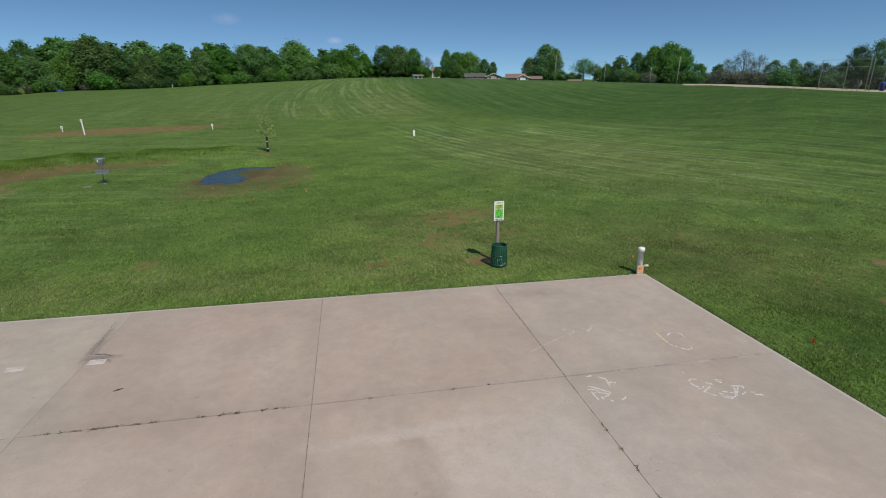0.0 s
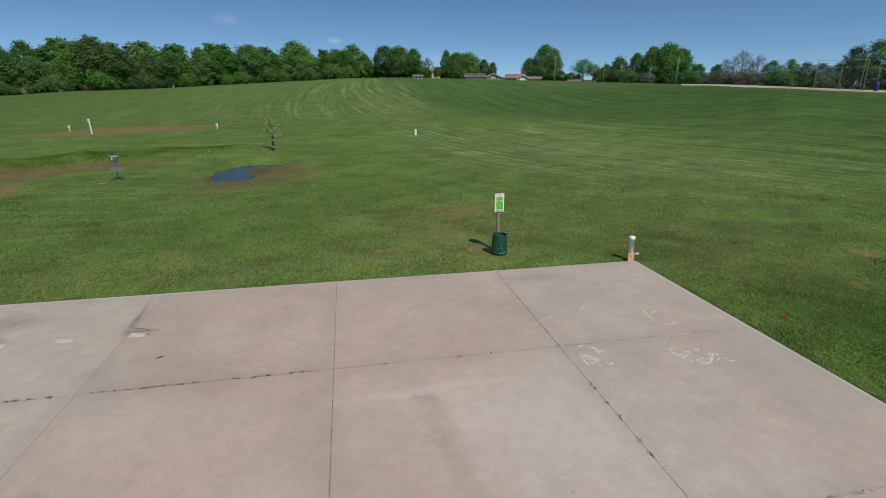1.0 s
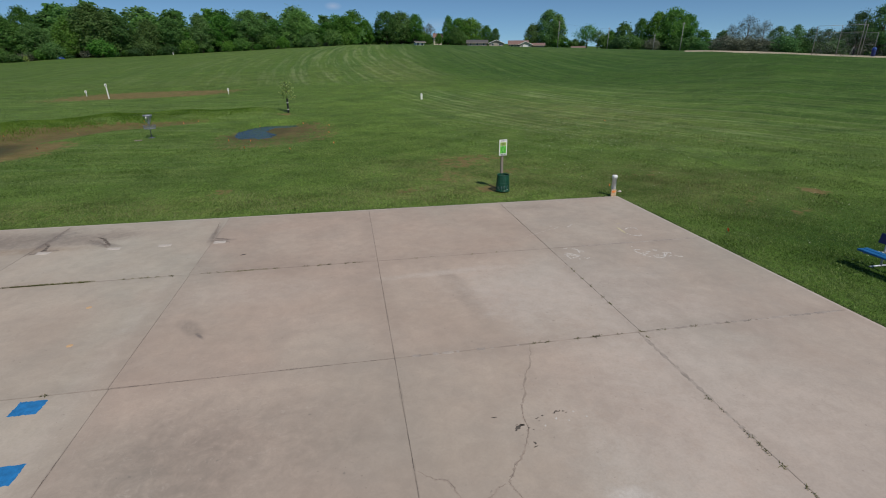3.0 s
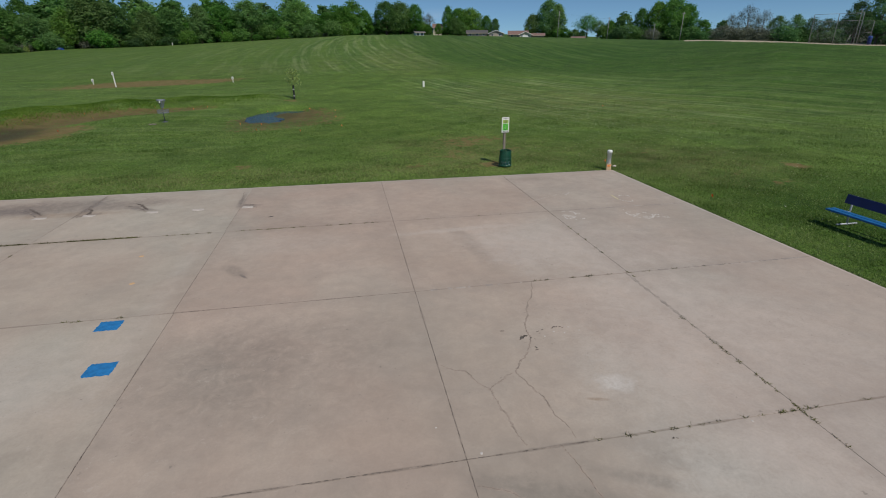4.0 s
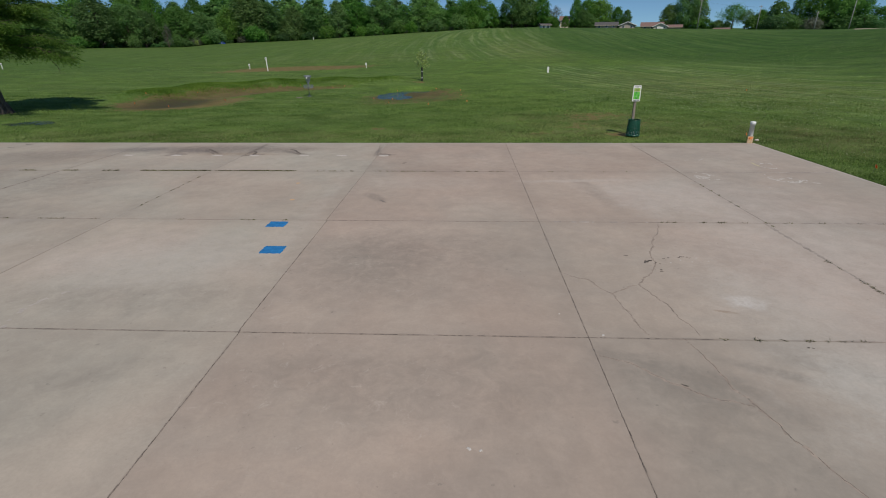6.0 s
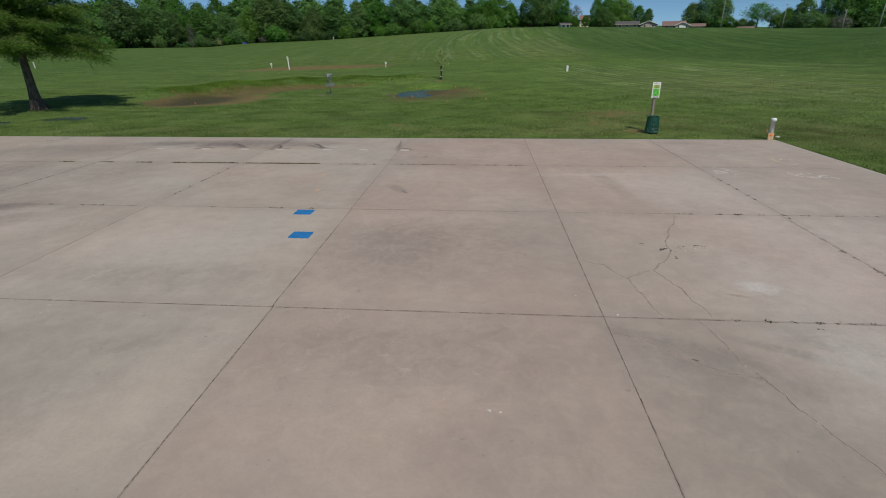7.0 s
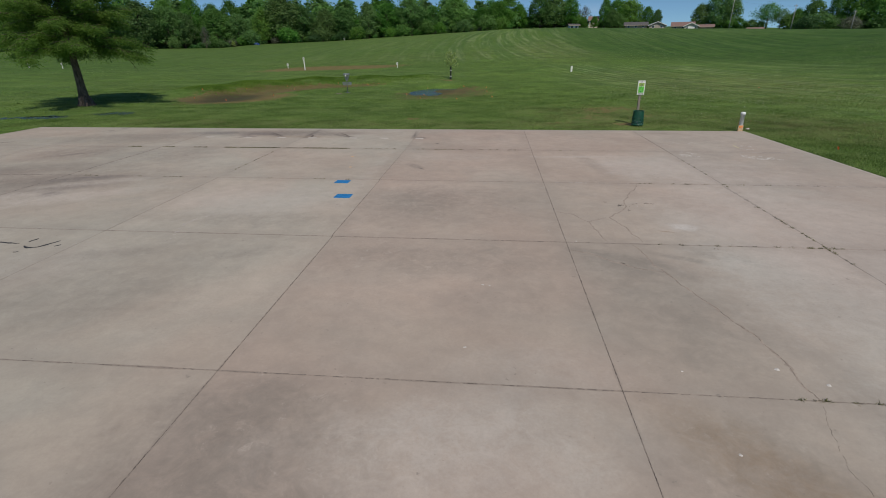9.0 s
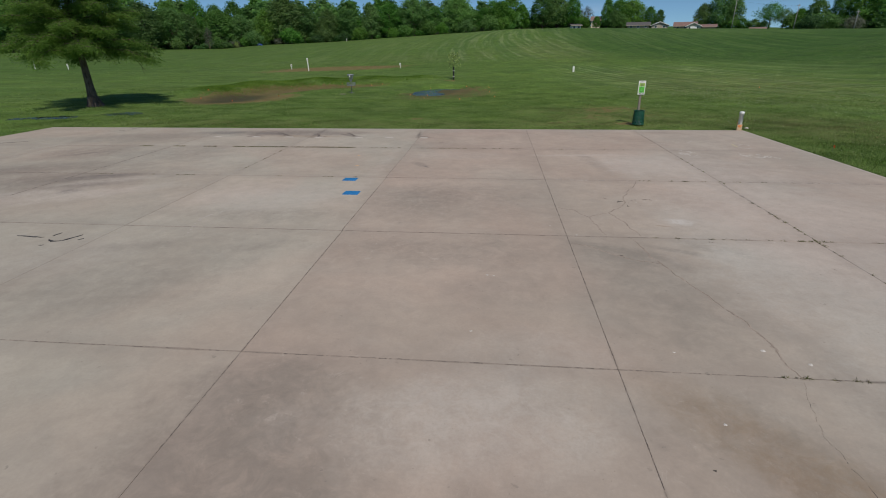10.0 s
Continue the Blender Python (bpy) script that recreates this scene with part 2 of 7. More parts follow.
def concrete_material(left, right):
    """Weathered concrete with the stains that lie between two lines of the slab."""
    n = Nodes("weathered_concrete")

    def here(stains):
        return [v for v in stains if left - 1.2 * max(v[2], v[3]) < v[0] < right + 1.2 * max(v[2], v[3])]

    p = n.place()
    big = n.noise(p, 0.22, 5, 0.6, 0.4)
    mid = n.noise(p, 1.1, 6, 0.65, 0.3)
    fine = n.noise(p, 26, 4, 0.7)
    tiny = n.noise(p, 130, 2, 0.6)
    info = n.nt.nodes.new("ShaderNodeObjectInfo")
    col = n.mix(n.ramp(big, 0.32, 0.68), (0.41, 0.332, 0.272), (0.465, 0.375, 0.308))
    col = n.mix(n.ramp(mid, 0.35, 0.72, 0, 0.55), col, (0.36, 0.305, 0.262))
    col = n.mix(1.0, col, info.outputs["Color"], 'MULTIPLY')
    # dirt and worn paste
    dirt = [(-22.2, -10.0, 2.4, 1.3, 20, 0.65), (-23.1, -9.9, 1.4, 0.7, 10, 0.7), (-21.6, -6.0, 2.0, 1.3, 10, 0.45), (-24.9, -5.9, 1.6, 1.2, 15, 0.6), (-19.4, -1.3, 2.8, 0.8, 4, 1.0), (-16.4, -15.4, 2.0, 1.9, 20, 0.26), (-14.8, -14.45, 0.7, 0.22, 25, 0.3), (-7.2, -14.15, 0.5, 0.10, -25, 0.7), (-10.1, -15.8, 0.9, 0.8, 0, 0.3), (-16.9, -1.5, 1.3, 0.45, 10, 0.7), (-24.5, -2.2, 2.2, 0.9, 8, 0.5),
            (-12.75, -7.38, 0.42, 0.16, -55, 0.6), (-11.5, -11.2, 2.0, 1.6, 10, 0.42), (-11.2, -14.4, 2.2, 0.7, 3, 0.45), (-12.8, -19.8, 1.6, 1.5, 10, 0.45), (-8.1, -15.9, 1.0, 2.3, 8, 0.28),
            (-6.6, -13.9, 0.9, 0.25, -30, 0.4), (-8.2, -14.4, 1.0, 0.3, -25, 0.5), (-7.4, -6.8, 0.22, 1.7, 8, 0.35), (-3.6, -0.75, 0.8, 0.25, 0, 0.35), (-6.4, -19.0, 0.35, 2.2, 10, 0.5), (-20.6, -2.0, 0.5, 0.2, -35, 0.8), (-19.2, -1.95, 0.45, 0.16, -40, 0.75), (-17.95, -1.9, 0.4, 0.18, -60, 0.85), (-16.35, -2.05, 0.5, 0.14, -25, 0.7), (-13.55, -2.0, 0.12, 0.5, 0, 0.7), (-13.2, -2.25, 0.3, 0.08, 0, 0.6)]
    dirt += [(-26.2, -9.2, 2.6, 0.9, 12, 0.7), (-27.3, -11.0, 2.2, 1.0, 10, 0.6), (-23.6, -8.2, 2.2, 0.7, 14, 0.45), (-15.7, -12.55, 2.1, 0.55, 0, 0.34), (-25.8, -3.2, 2.6, 1.0, 6, 0.4), (-12.2, -10.9, 1.2, 1.1, 15, 0.35),
             (-6.7, -19.9, 2.0, 1.5, 8, 0.5), (-8.2, -18.9, 1.0, 0.8, -30, 0.45), (-12.7, -19.4, 1.1, 1.5, -15, 0.7), (-12.9, -18.3, 0.9, 0.5, 0, 0.5), (-10.3, -19.9, 0.7, 0.5, 20, 0.3), (-16.6, -16.4, 1.6, 0.9, 20, 0.3), (-8.3, -14.05, 0.9, 0.16, -22, 0.5), (-6.3, -14.2, 0.55, 0.12, -28, 0.55), (-8.0, -15.6, 1.0, 1.6, 8, 0.3), (-17.0, -14.6, 0.9, 0.25, 12, 0.35)]
    for cx, cy, rx, ry, turn, k in here(dirt):
        m = ellipse_mask(n, p, cx, cy, rx * 1.25, ry * 1.25, turn, 0.5, 1.6)
        col = n.mix(n.math('MULTIPLY', m, k * 1.15, True), col, (0.252, 0.211, 0.177))
    # oily blotches
    for cx, cy, rx, ry, turn, k in here([(-21.9, -9.6, 1.0, 0.30, 20, 0.6), (-21.38, -11.05, 0.26, 0.28, 0, 0.8), (-21.4, -10.4, 0.8, 0.34, 25, 0.42), (-21.4, -9.25, 0.7, 0.16, 10, 0.6), (-22.25, -1.4, 1.0, 0.42, 5, 0.7), (-20.2, -1.5, 0.8, 0.36, 0, 0.75), (-24.9, -6.2, 0.7, 0.16, 40, 0.4), (-20.5, -2.3, 0.42, 0.18, 30, 0.5), (-19.45, -1.8, 0.5, 0.16, -40, 0.6), (-17.75, -2.3, 0.36, 0.14, 20, 0.5), (-16.5, -1.9, 0.45, 0.14, -35, 0.5), (-13.35, -2.25, 0.3, 0.10, 0, 0.8), (-13.62, -1.5, 0.08, 0.8, 0, 0.6), (-18.0, -1.4, 0.1, 0.9, 0, 0.7), (-12.52, -7.70, 0.14, 0.035, -52, 0.9)]):
        m = ellipse_mask(n, p, cx, cy, rx * 1.25, ry * 1.25, turn, 0.5, 2.6)
        col = n.mix(n.math('MULTIPLY', m, k, True), col, (0.155, 0.132, 0.122))
    # greyer, washed paste towards the lawn
    for cx, cy, rx, ry, turn, k in here([(-3.3, -12.5, 3.4, 6.5, 0, 0.3), (-3.8, -15.6, 2.6, 3.0, 0, 0.5), (-4.6, -6.8, 2.0, 1.5, 0, 0.2), (-5.6, -12.6, 1.6, 1.9, 0, 0.2)]):
        m = ellipse_mask(n, p, cx, cy, rx * 1.25, ry * 1.25, turn, 0.4, 0.9)
        col = n.mix(n.math('MULTIPLY', m, k, True), col, (0.395, 0.358, 0.322))
    pale = [(-5.9, -7.0, 1.7, 1.2, -20, 0.42), (-6.1, -12.2, 0.9, 0.7, 0, 0.3), (-5.0, -11.5, 2.2, 4.8, -8, 0.36), (-5.2, -6.6, 1.9, 1.6, 0, 0.28), (-4.9, -10.3, 0.9, 1.9, -15, 0.34), (-5.6, -14.3, 1.4, 0.9, 10, 0.4), (-20.9, -11.4, 2.2, 0.45, 32, 0.5),
            (-7.6, -5.7, 1.6, 0.16, 4, 0.5), (-6.6, -7.7, 0.5, 1.2, 10, 0.45), (-13.9, -8.0, 0.22, 3.6, 0, 0.2), (-10.6, -18.2, 0.8, 0.5, 0, 0.35), (-18.2, -15.2, 1.4, 1.0, 20, 0.25), (-5.7, -15.7, 1.2, 2.1, 8, 0.45), (-3.2, -11.5, 1.6, 1.6, 0, 0.3), (-6.0, -18.4, 0.9, 1.2, 10, 0.35), (-16.0, -11.5, 1.8, 1.1, 5, 0.3)]
    pale += [(-23.3, -11.9, 2.6, 0.5, 28, 0.55), (-21.2, -9.9, 1.6, 0.3, 26, 0.4), (-15.9, -10.9, 2.0, 1.2, 0, 0.34), (-10.7, -18.7, 1.5, 0.7, 5, 0.55), (-9.9, -17.4, 1.0, 0.5, 0, 0.3), (-5.3, -13.9, 1.0, 0.5, 20, 0.4), (-3.5, -8.3, 1.2, 0.7, 0, 0.3), (-4.7, -8.7, 0.9, 0.35, 10, 0.4), (-11.6, -5.9, 1.6, 0.7, 0, 0.2)]
    for cx, cy, rx, ry, turn, k in here(pale):
        m = ellipse_mask(n, p, cx, cy, rx * 1.25, ry * 1.25, turn, 0.5, 2.2)
        col = n.mix(n.math('MULTIPLY', m, k * 1.25, True), col, (0.488, 0.423, 0.370))
    for cx, cy, rx, ry, turn, k in here([(-8.05, -18.8, 1.2, 0.42, -50, 0.42), (-7.3, -19.6, 0.9, 0.5, -30, 0.32), (-7.12, -12.78, 0.14, 0.028, -15, 0.6), (-18.3, -2.2, 1.6, 0.25, 0, 0.35)]):
        m = ellipse_mask(n, p, cx, cy, rx * 1.25, ry * 1.25, turn, 0.4, 3.0)
        col = n.mix(n.math('MULTIPLY', m, k * 1.2, True), col, (0.25, 0.17, 0.105))
    # a splash of spilt lime
    for cx, cy, rx, ry, turn, k in here([(-6.72, -12.5, 0.30, 0.24, 0, 0.75)]):
        m = ellipse_mask(n, p, cx, cy, rx, ry, turn, 1.0, 5.0)
        col = n.mix(n.math('MULTIPLY', m, k, True), col, (0.60, 0.55, 0.51))
    # dirt caught along the slab edges
    sep = n.nt.nodes.new("ShaderNodeSeparateXYZ")
    n.put(sep.inputs[0], n.coord("Generated"))
    ex = n.math('SUBTRACT', 0.5, n.math('ABSOLUTE', n.math('SUBTRACT', sep.outputs[0], 0.5)))
    ey = n.math('SUBTRACT', 0.5, n.math('ABSOLUTE', n.math('SUBTRACT', sep.outputs[1], 0.5)))
    edge = n.math('MULTIPLY', n.math('MINIMUM', ex, ey), 4.5)
    wobble = n.math('ADD', edge, n.math('MULTIPLY', n.math('SUBTRACT', mid, 0.5), 0.10))
    col = n.mix(n.ramp(wobble, 0.0, 0.018, 0.35, 0.0), col, (0.22, 0.185, 0.155))
    row_dirt = n.math('ADD', n.math('MULTIPLY', ey, 4.4), n.math('MULTIPLY', n.math('SUBTRACT', mid, 0.5), 0.12))
    col = n.mix(n.ramp(row_dirt, 0.0, 0.022, 0.42, 0.0), col, (0.17, 0.140, 0.118))
    col = n.mix(n.ramp(n.math('ADD', n.math('MULTIPLY', ey, 4.4), n.math('MULTIPLY', n.math('SUBTRACT', big, 0.5), 1.2)), 0.0, 0.30, 0.04, 0.0), col, (0.26, 0.213, 0.178))
    # the outer rim of the slab is washed clean
    axes = n.nt.nodes.new("ShaderNodeSeparateXYZ")
    n.put(axes.inputs[0], p)
    rim = n.math('MAXIMUM', axes.outputs[0], axes.outputs[1])
    col = n.mix(n.ramp(n.math('ADD', rim, n.math('MULTIPLY', n.math('SUBTRACT', mid, 0.5), 0.08)), -0.10, -0.03, 0.0, 0.7), col, (0.56, 0.50, 0.44))
    col = n.mix(n.ramp(n.math('ADD', edge, n.math('MULTIPLY', n.math('SUBTRACT', mid, 0.6), 0.9)), 0.0, 0.3, 0.18, 0.0), col, (0.29, 0.24, 0.205))
    blot = n.noise(p, 3.6, 6, 0.72, 0.5)
    col = n.mix(1.0, col, n.ramp(blot, 0.30, 0.70, 0.942, 1.046), 'MULTIPLY')
    wash = n.noise(n.scaled(p, 0.50, 0.42, 1), 1.0, 5, 0.60, 0.3)
    col = n.mix(1.0, col, n.mix(n.ramp(wash, 0.36, 0.64), (0.965, 0.958, 0.955), (1.030, 1.045, 1.048)), 'MULTIPLY')
    drag = n.noise(n.scaled(p, 1.1, 0.7, 1), 1.0, 4, 0.6, 0.3)
    col = n.mix(1.0, col, n.ramp(drag, 0.32, 0.68, 0.985, 1.012), 'MULTIPLY')
    scuffs = n.math('MULTIPLY', n.ramp(n.noise(p, 5.5, 6, 0.85, 0.8), 0.56, 0.68), n.ramp(big, 0.42, 0.62))
    col = n.mix(n.math('MULTIPLY', scuffs, 0.5), col, (0.50, 0.425, 0.365))
    col = n.mix(n.ramp(fine, 0.34, 0.72, 0.0, 0.19), col, (0.28, 0.235, 0.20))
    # a cast that drifts between pinkish paste and greyer, algae-tinged paste
    cast = n.noise(p, 0.16, 3, 0.5, 0.6)
    col = n.mix(1.0, col, n.mix(n.ramp(cast, 0.36, 0.64), (1.028, 0.995, 0.985), (0.972, 1.004, 1.006)), 'MULTIPLY')
    specks = n.math('MULTIPLY', n.ramp(n.noise(p, 17, 2, 0.5), 0.71, 0.77), n.ramp(mid, 0.40, 0.65, 0.0, 0.75))
    col = n.mix(specks, col, (0.20, 0.165, 0.14))
    col = n.mix(n.ramp(tiny, 0.62, 0.75, 0.0, 0.18), col, (0.55, 0.50, 0.46))
    pits = n.math('MULTIPLY', n.ramp(n.noise(p, 9, 3, 0.6), 0.66, 0.74), n.ramp(mid, 0.45, 0.6))
    col = n.mix(n.math('MULTIPLY', pits, 0.5), col, (0.17, 0.15, 0.13))
    n.set(base_color=col, roughness=n.ramp(mid, 0.3, 0.7, 0.72, 0.92), specular_ior_level=0.3)
    n.bump(n.math('ADD', n.math('MULTIPLY', fine, 0.6), tiny), 0.14, 0.003)
    return n.m


def ground_material():
    n = Nodes("mown_grass_and_soil")
    p = n.place()
    flat = n.scaled(p, 1, 1, 0)
    huge = n.noise(flat, 0.03, 4, 0.6)
    big = n.noise(flat, 0.16, 5, 0.62, 0.6)
    mid = n.noise(flat, 0.9, 5, 0.7)
    fine = n.noise(flat, 5.5, 5, 0.75)
    tiny = n.noise(flat, 28, 4, 0.8)
    # clippings and tracks left along the mowing
    comb = n.nt.nodes.new("ShaderNodeCombineXYZ")
    n.put(comb.inputs[0], n.attr("across"))
    n.put(comb.inputs[1], n.attr("along"))
    streak = n.noise(n.scaled(comb.outputs[0], 1.5, 0.03, 1), 1.0, 5, 0.66)
    band = n.noise(n.scaled(comb.outputs[0], 0.40, 0.010, 1), 1.0, 2, 0.5)
    fleck = n.noise(n.scaled(comb.outputs[0], 3.2, 0.35, 1), 1.0, 4, 0.7)
    col = n.mix(n.ramp(big, 0.33, 0.68), (0.070, 0.122, 0.019), (0.108, 0.168, 0.030))
    col = n.mix(n.ramp(huge, 0.42, 0.66, 0, 0.5), col, (0.060, 0.124, 0.016))
    col = n.mix(n.ramp(mid, 0.42, 0.74, 0, 0.5), col, (0.140, 0.175, 0.042))
    col = n.mix(n.math('MULTIPLY', n.attr("mown"), n.ramp(band, 0.44, 0.56, 0, 0.9)), col, (0.048, 0.104, 0.018))
    mown = n.math('MULTIPLY', n.attr("mown"), n.ramp(n.math('ADD', n.math('MULTIPLY', streak, 0.75), n.math('MULTIPLY', fleck, 0.25)), 0.47, 0.60), True)
    col = n.mix(n.math('MULTIPLY', mown, 0.88), col, (0.262, 0.285, 0.145))
    dry = n.math('MULTIPLY', n.attr("dry"), n.ramp(n.math('ADD', n.math('MULTIPLY', mid, 0.6), n.math('MULTIPLY', fine, 0.4)), 0.38, 0.62))
    col = n.mix(n.math('MULTIPLY', dry, 0.75), col, (0.20, 0.175, 0.075))
    col = n.mix(n.ramp(fine, 0.42, 0.70, 0.0, 0.32), col, (0.036, 0.080, 0.012))
    col = n.mix(n.ramp(tiny, 0.46, 0.68, 0.0, 0.8), col, (0.175, 0.235, 0.062))
    clump = n.noise(flat, 2.1, 4, 0.7, 0.5)
    col = n.mix(1.0, col, n.ramp(clump, 0.32, 0.68, 0.89, 1.10), 'MULTIPLY')
    col = n.mix(1.0, col, n.ramp(fine, 0.32, 0.68, 0.88, 1.11), 'MULTIPLY')
    col = n.mix(n.math('MULTIPLY', n.ramp(n.noise(flat, 7.5, 2, 0.5), 0.66, 0.74), n.ramp(big, 0.45, 0.65, 0.15, 0.75)), col, (0.26, 0.29, 0.12))
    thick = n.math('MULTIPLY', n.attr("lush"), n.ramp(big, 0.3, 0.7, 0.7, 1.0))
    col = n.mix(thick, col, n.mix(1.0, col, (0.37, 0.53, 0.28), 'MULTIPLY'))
    col = n.mix(1.0, col, n.ramp(n.noise(flat, 0.30, 4, 0.6, 0.8), 0.34, 0.66, 0.84, 1.14), 'MULTIPLY')
    col = n.mix(1.0, col, (0.895, 0.965, 0.85), 'MULTIPLY')
    drift = n.noise(n.scaled(flat, 0.22, 0.55, 0), 1.0, 5, 0.68, 0.7)
    col = n.mix(1.0, col, n.ramp(drift, 0.34, 0.66, 0.91, 1.08), 'MULTIPLY')
    # single tufts and clippings, combed by the mower
    comb_a = n.noise(n.scaled(flat, 11.0, 2.4, 0), 1.0, 7, 0.88)
    comb_b = n.noise(n.scaled(flat, 3.1, 0.55, 0), 1.0, 4, 0.7, 0.4)
    col = n.mix(1.0, col, n.ramp(comb_a, 0.36, 0.64, 0.54, 1.50), 'MULTIPLY')
    col = n.mix(1.0, col, n.ramp(comb_b, 0.34, 0.66, 0.92, 1.08), 'MULTIPLY')
    col = n.mix(n.math('MULTIPLY', n.ramp(comb_a, 0.60, 0.68), n.ramp(comb_b, 0.45, 0.6, 0.1, 0.6)), col, (0.27, 0.31, 0.14))
    # bare soil
    ragged = n.ramp(n.math('ADD', n.math('MULTIPLY', clump, 0.45), n.math('ADD', n.math('MULTIPLY', fine, 0.3), n.math('MULTIPLY', comb_b, 0.25))), 0.38, 0.62, -0.65, 0.65)
    soil_edge = n.math('ADD', n.attr("soil"), n.math('MULTIPLY', ragged, n.ramp(n.attr("soil"), 0.02, 0.2)))
    soil = n.ramp(soil_edge, 0.34, 0.90, 0, 0.88)
    earth = n.mix(n.ramp(mid, 0.35, 0.65), (0.160, 0.108, 0.042), (0.225, 0.155, 0.068))
    earth = n.mix(n.ramp(fine, 0.4, 0.7, 0, 0.32), earth, (0.070, 0.050, 0.026))
    earth = n.mix(n.attr("wet"), earth, (0.060, 0.040, 0.020))
    col = n.mix(soil, col, earth)
    sand = n.ramp(n.math('ADD', n.attr("sand"), n.math('MULTIPLY', n.math('SUBTRACT', mid, 0.5), 0.4)), 0.42, 0.58)
    col = n.mix(sand, col, n.mix(mid, (0.34, 0.285, 0.205), (0.43, 0.365, 0.27)))
    rough = n.math('SUBTRACT', 0.92, n.math('MULTIPLY', n.attr("wet"), 0.2))
    n.set(base_color=col, roughness=rough, specular_ior_level=0.2)
    n.bump(n.math('ADD', n.math('MULTIPLY', fine, 0.6), n.math('MULTIPLY', tiny, 0.4)), 0.8, 0.06)
    return n.m


def leaf_material(name, dark, light, rough=0.55, through=0.25, hues=0.012):
    n = Nodes(name)
    r = n.island_random()
    patch = n.noise(n.coord(), 0.5, 3)
    tone = n.math('ADD', n.math('MULTIPLY', r, 0.52), n.math('MULTIPLY', n.ramp(patch, 0.25, 0.75), 0.55))
    col = n.mix(n.ramp(tone, 0.15, 0.9), dark, light)
    # one tree stands a little lighter than the next
    info = n.nt.nodes.new("ShaderNodeObjectInfo")
    shade = n.ramp(info.outputs["Random"], 0, 1, 1.05 - 20 * hues, 1.05 + 26 * hues)
    vm = n.nt.nodes.new("ShaderNodeVectorMath")
    vm.operation = 'SCALE'
    n.put(vm.inputs[0], col)
    n.put(vm.inputs["Scale"], shade)
    hue = n.nt.nodes.new("ShaderNodeHueSaturation")
    n.put(hue.inputs["Hue"], n.ramp(n.math('FRACT', n.math('MULTIPLY', info.outputs["Random"], 7.31)), 0, 1, 0.5 - hues, 0.5 + hues))
    n.put(hue.inputs["Saturation"], n.ramp(n.math('FRACT', n.math('MULTIPLY', info.outputs["Random"], 3.77)), 0, 1, 0.9, 1.12))
    n.put(hue.inputs["Color"], vm.outputs[0])
    n.set(base_color=hue.outputs[0], roughness=rough, specular_ior_level=0.25)
    tr = n.nt.nodes.new("ShaderNodeBsdfTranslucent")
    n.put(tr.inputs[0], hue.outputs[0])
    mx = n.nt.nodes.new("ShaderNodeMixShader")
    mx.inputs[0].default_value = through
    n.nt.links.new(n.bsdf.outputs[0], mx.inputs[1])
    n.nt.links.new(tr.outputs[0], mx.inputs[2])
    n.nt.links.new(mx.outputs[0], n.nt.nodes["Material Output"].inputs[0])
    return n.m


def bark_material():
    n = Nodes("furrowed_bark")
    p = n.scaled(n.coord(), 1, 1, 0.18)
    ridge = n.noise(p, 14, 5, 0.7, 0.8)
    col = n.mix(n.ramp(ridge, 0.35, 0.65), (0.055, 0.038, 0.028), (0.19, 0.145, 0.11))
    n.set(base_color=col, roughness=0.95)
    n.bump(ridge, 0.8, 0.03)
    return n.m


def water_material():
    n = Nodes("muddy_sky_tinted_water")
    ripple = n.noise(n.place(), 5.0, 4, 0.6)
    # part of the sky's blue reflection is put into the base colour
    n.set(base_color=(0.016, 0.028, 0.075), roughness=0.07, ior=1.33, specular_ior_level=0.65)
    n.bump(ripple, 0.75, 0.05)
    return n.m


def wood_material(name, dark, light):
    n = Nodes(name)
    g = n.noise(n.scaled(n.coord(), 30, 30, 1.5), 1.0, 5, 0.6, 0.5)
    n.set(base_color=n.mix(n.ramp(g, 0.3, 0.7), dark, light), roughness=0.85)
    n.bump(g, 0.4, 0.003)
    return n.m


def brick_material(name, a, b):
    n = Nodes(name)
    t = n.nt.nodes.new("ShaderNodeTexBrick")
    n.put(t.inputs["Vector"], n.scaled(n.coord(), 1, 1, 1))
    t.inputs["Scale"].default_value = 4.0
    n.put(t.inputs["Color1"], a)
    n.put(t.inputs["Color2"], b)
    n.put(t.inputs["Mortar"], (0.4, 0.37, 0.33))
    n.set(base_color=t.outputs[0], roughness=0.9)
    return n.m


CONCRETES = [concrete_material(-9.09, 0.0), concrete_material(-13.49, -9.09), concrete_material(-18.05, -13.49), concrete_material(SLAB_LEFT, -18.05)]
GROUND = ground_material()
JOINT = plain("joint_dirt", (0.095, 0.079, 0.066), 0.95, vary=0.3)
BARK = bark_material()
WATER = water_material()
# oak and ash: distance haze is mixed into these lifted, low-contrast leaf colours
LEAF_OAK = leaf_material("oak_leaves", (0.090, 0.200, 0.052), (0.142, 0.280, 0.072), through=0.58, hues=0.009)
LEAF_ASH = leaf_material("ash_leaves", (0.106, 0.224, 0.052), (0.165, 0.304, 0.072), through=0.58, hues=0.009)
LEAF_DARK = leaf_material("dark_leaves", (0.062, 0.138, 0.044), (0.104, 0.200, 0.064), through=0.5)
LEAF_GREY = leaf_material("thin_spring_leaves", (0.105, 0.125, 0.085), (0.180, 0.195, 0.140), through=0.45, hues=0.006)
LEAF_SAPLING = leaf_material("young_leaves", (0.30, 0.40, 0.10), (0.50, 0.58, 0.20), through=0.5, hues=0.0)
LEAF_CYPRESS = leaf_material("cypress_needles", (0.108, 0.200, 0.042), (0.198, 0.318, 0.074), through=0.7, hues=0.0)
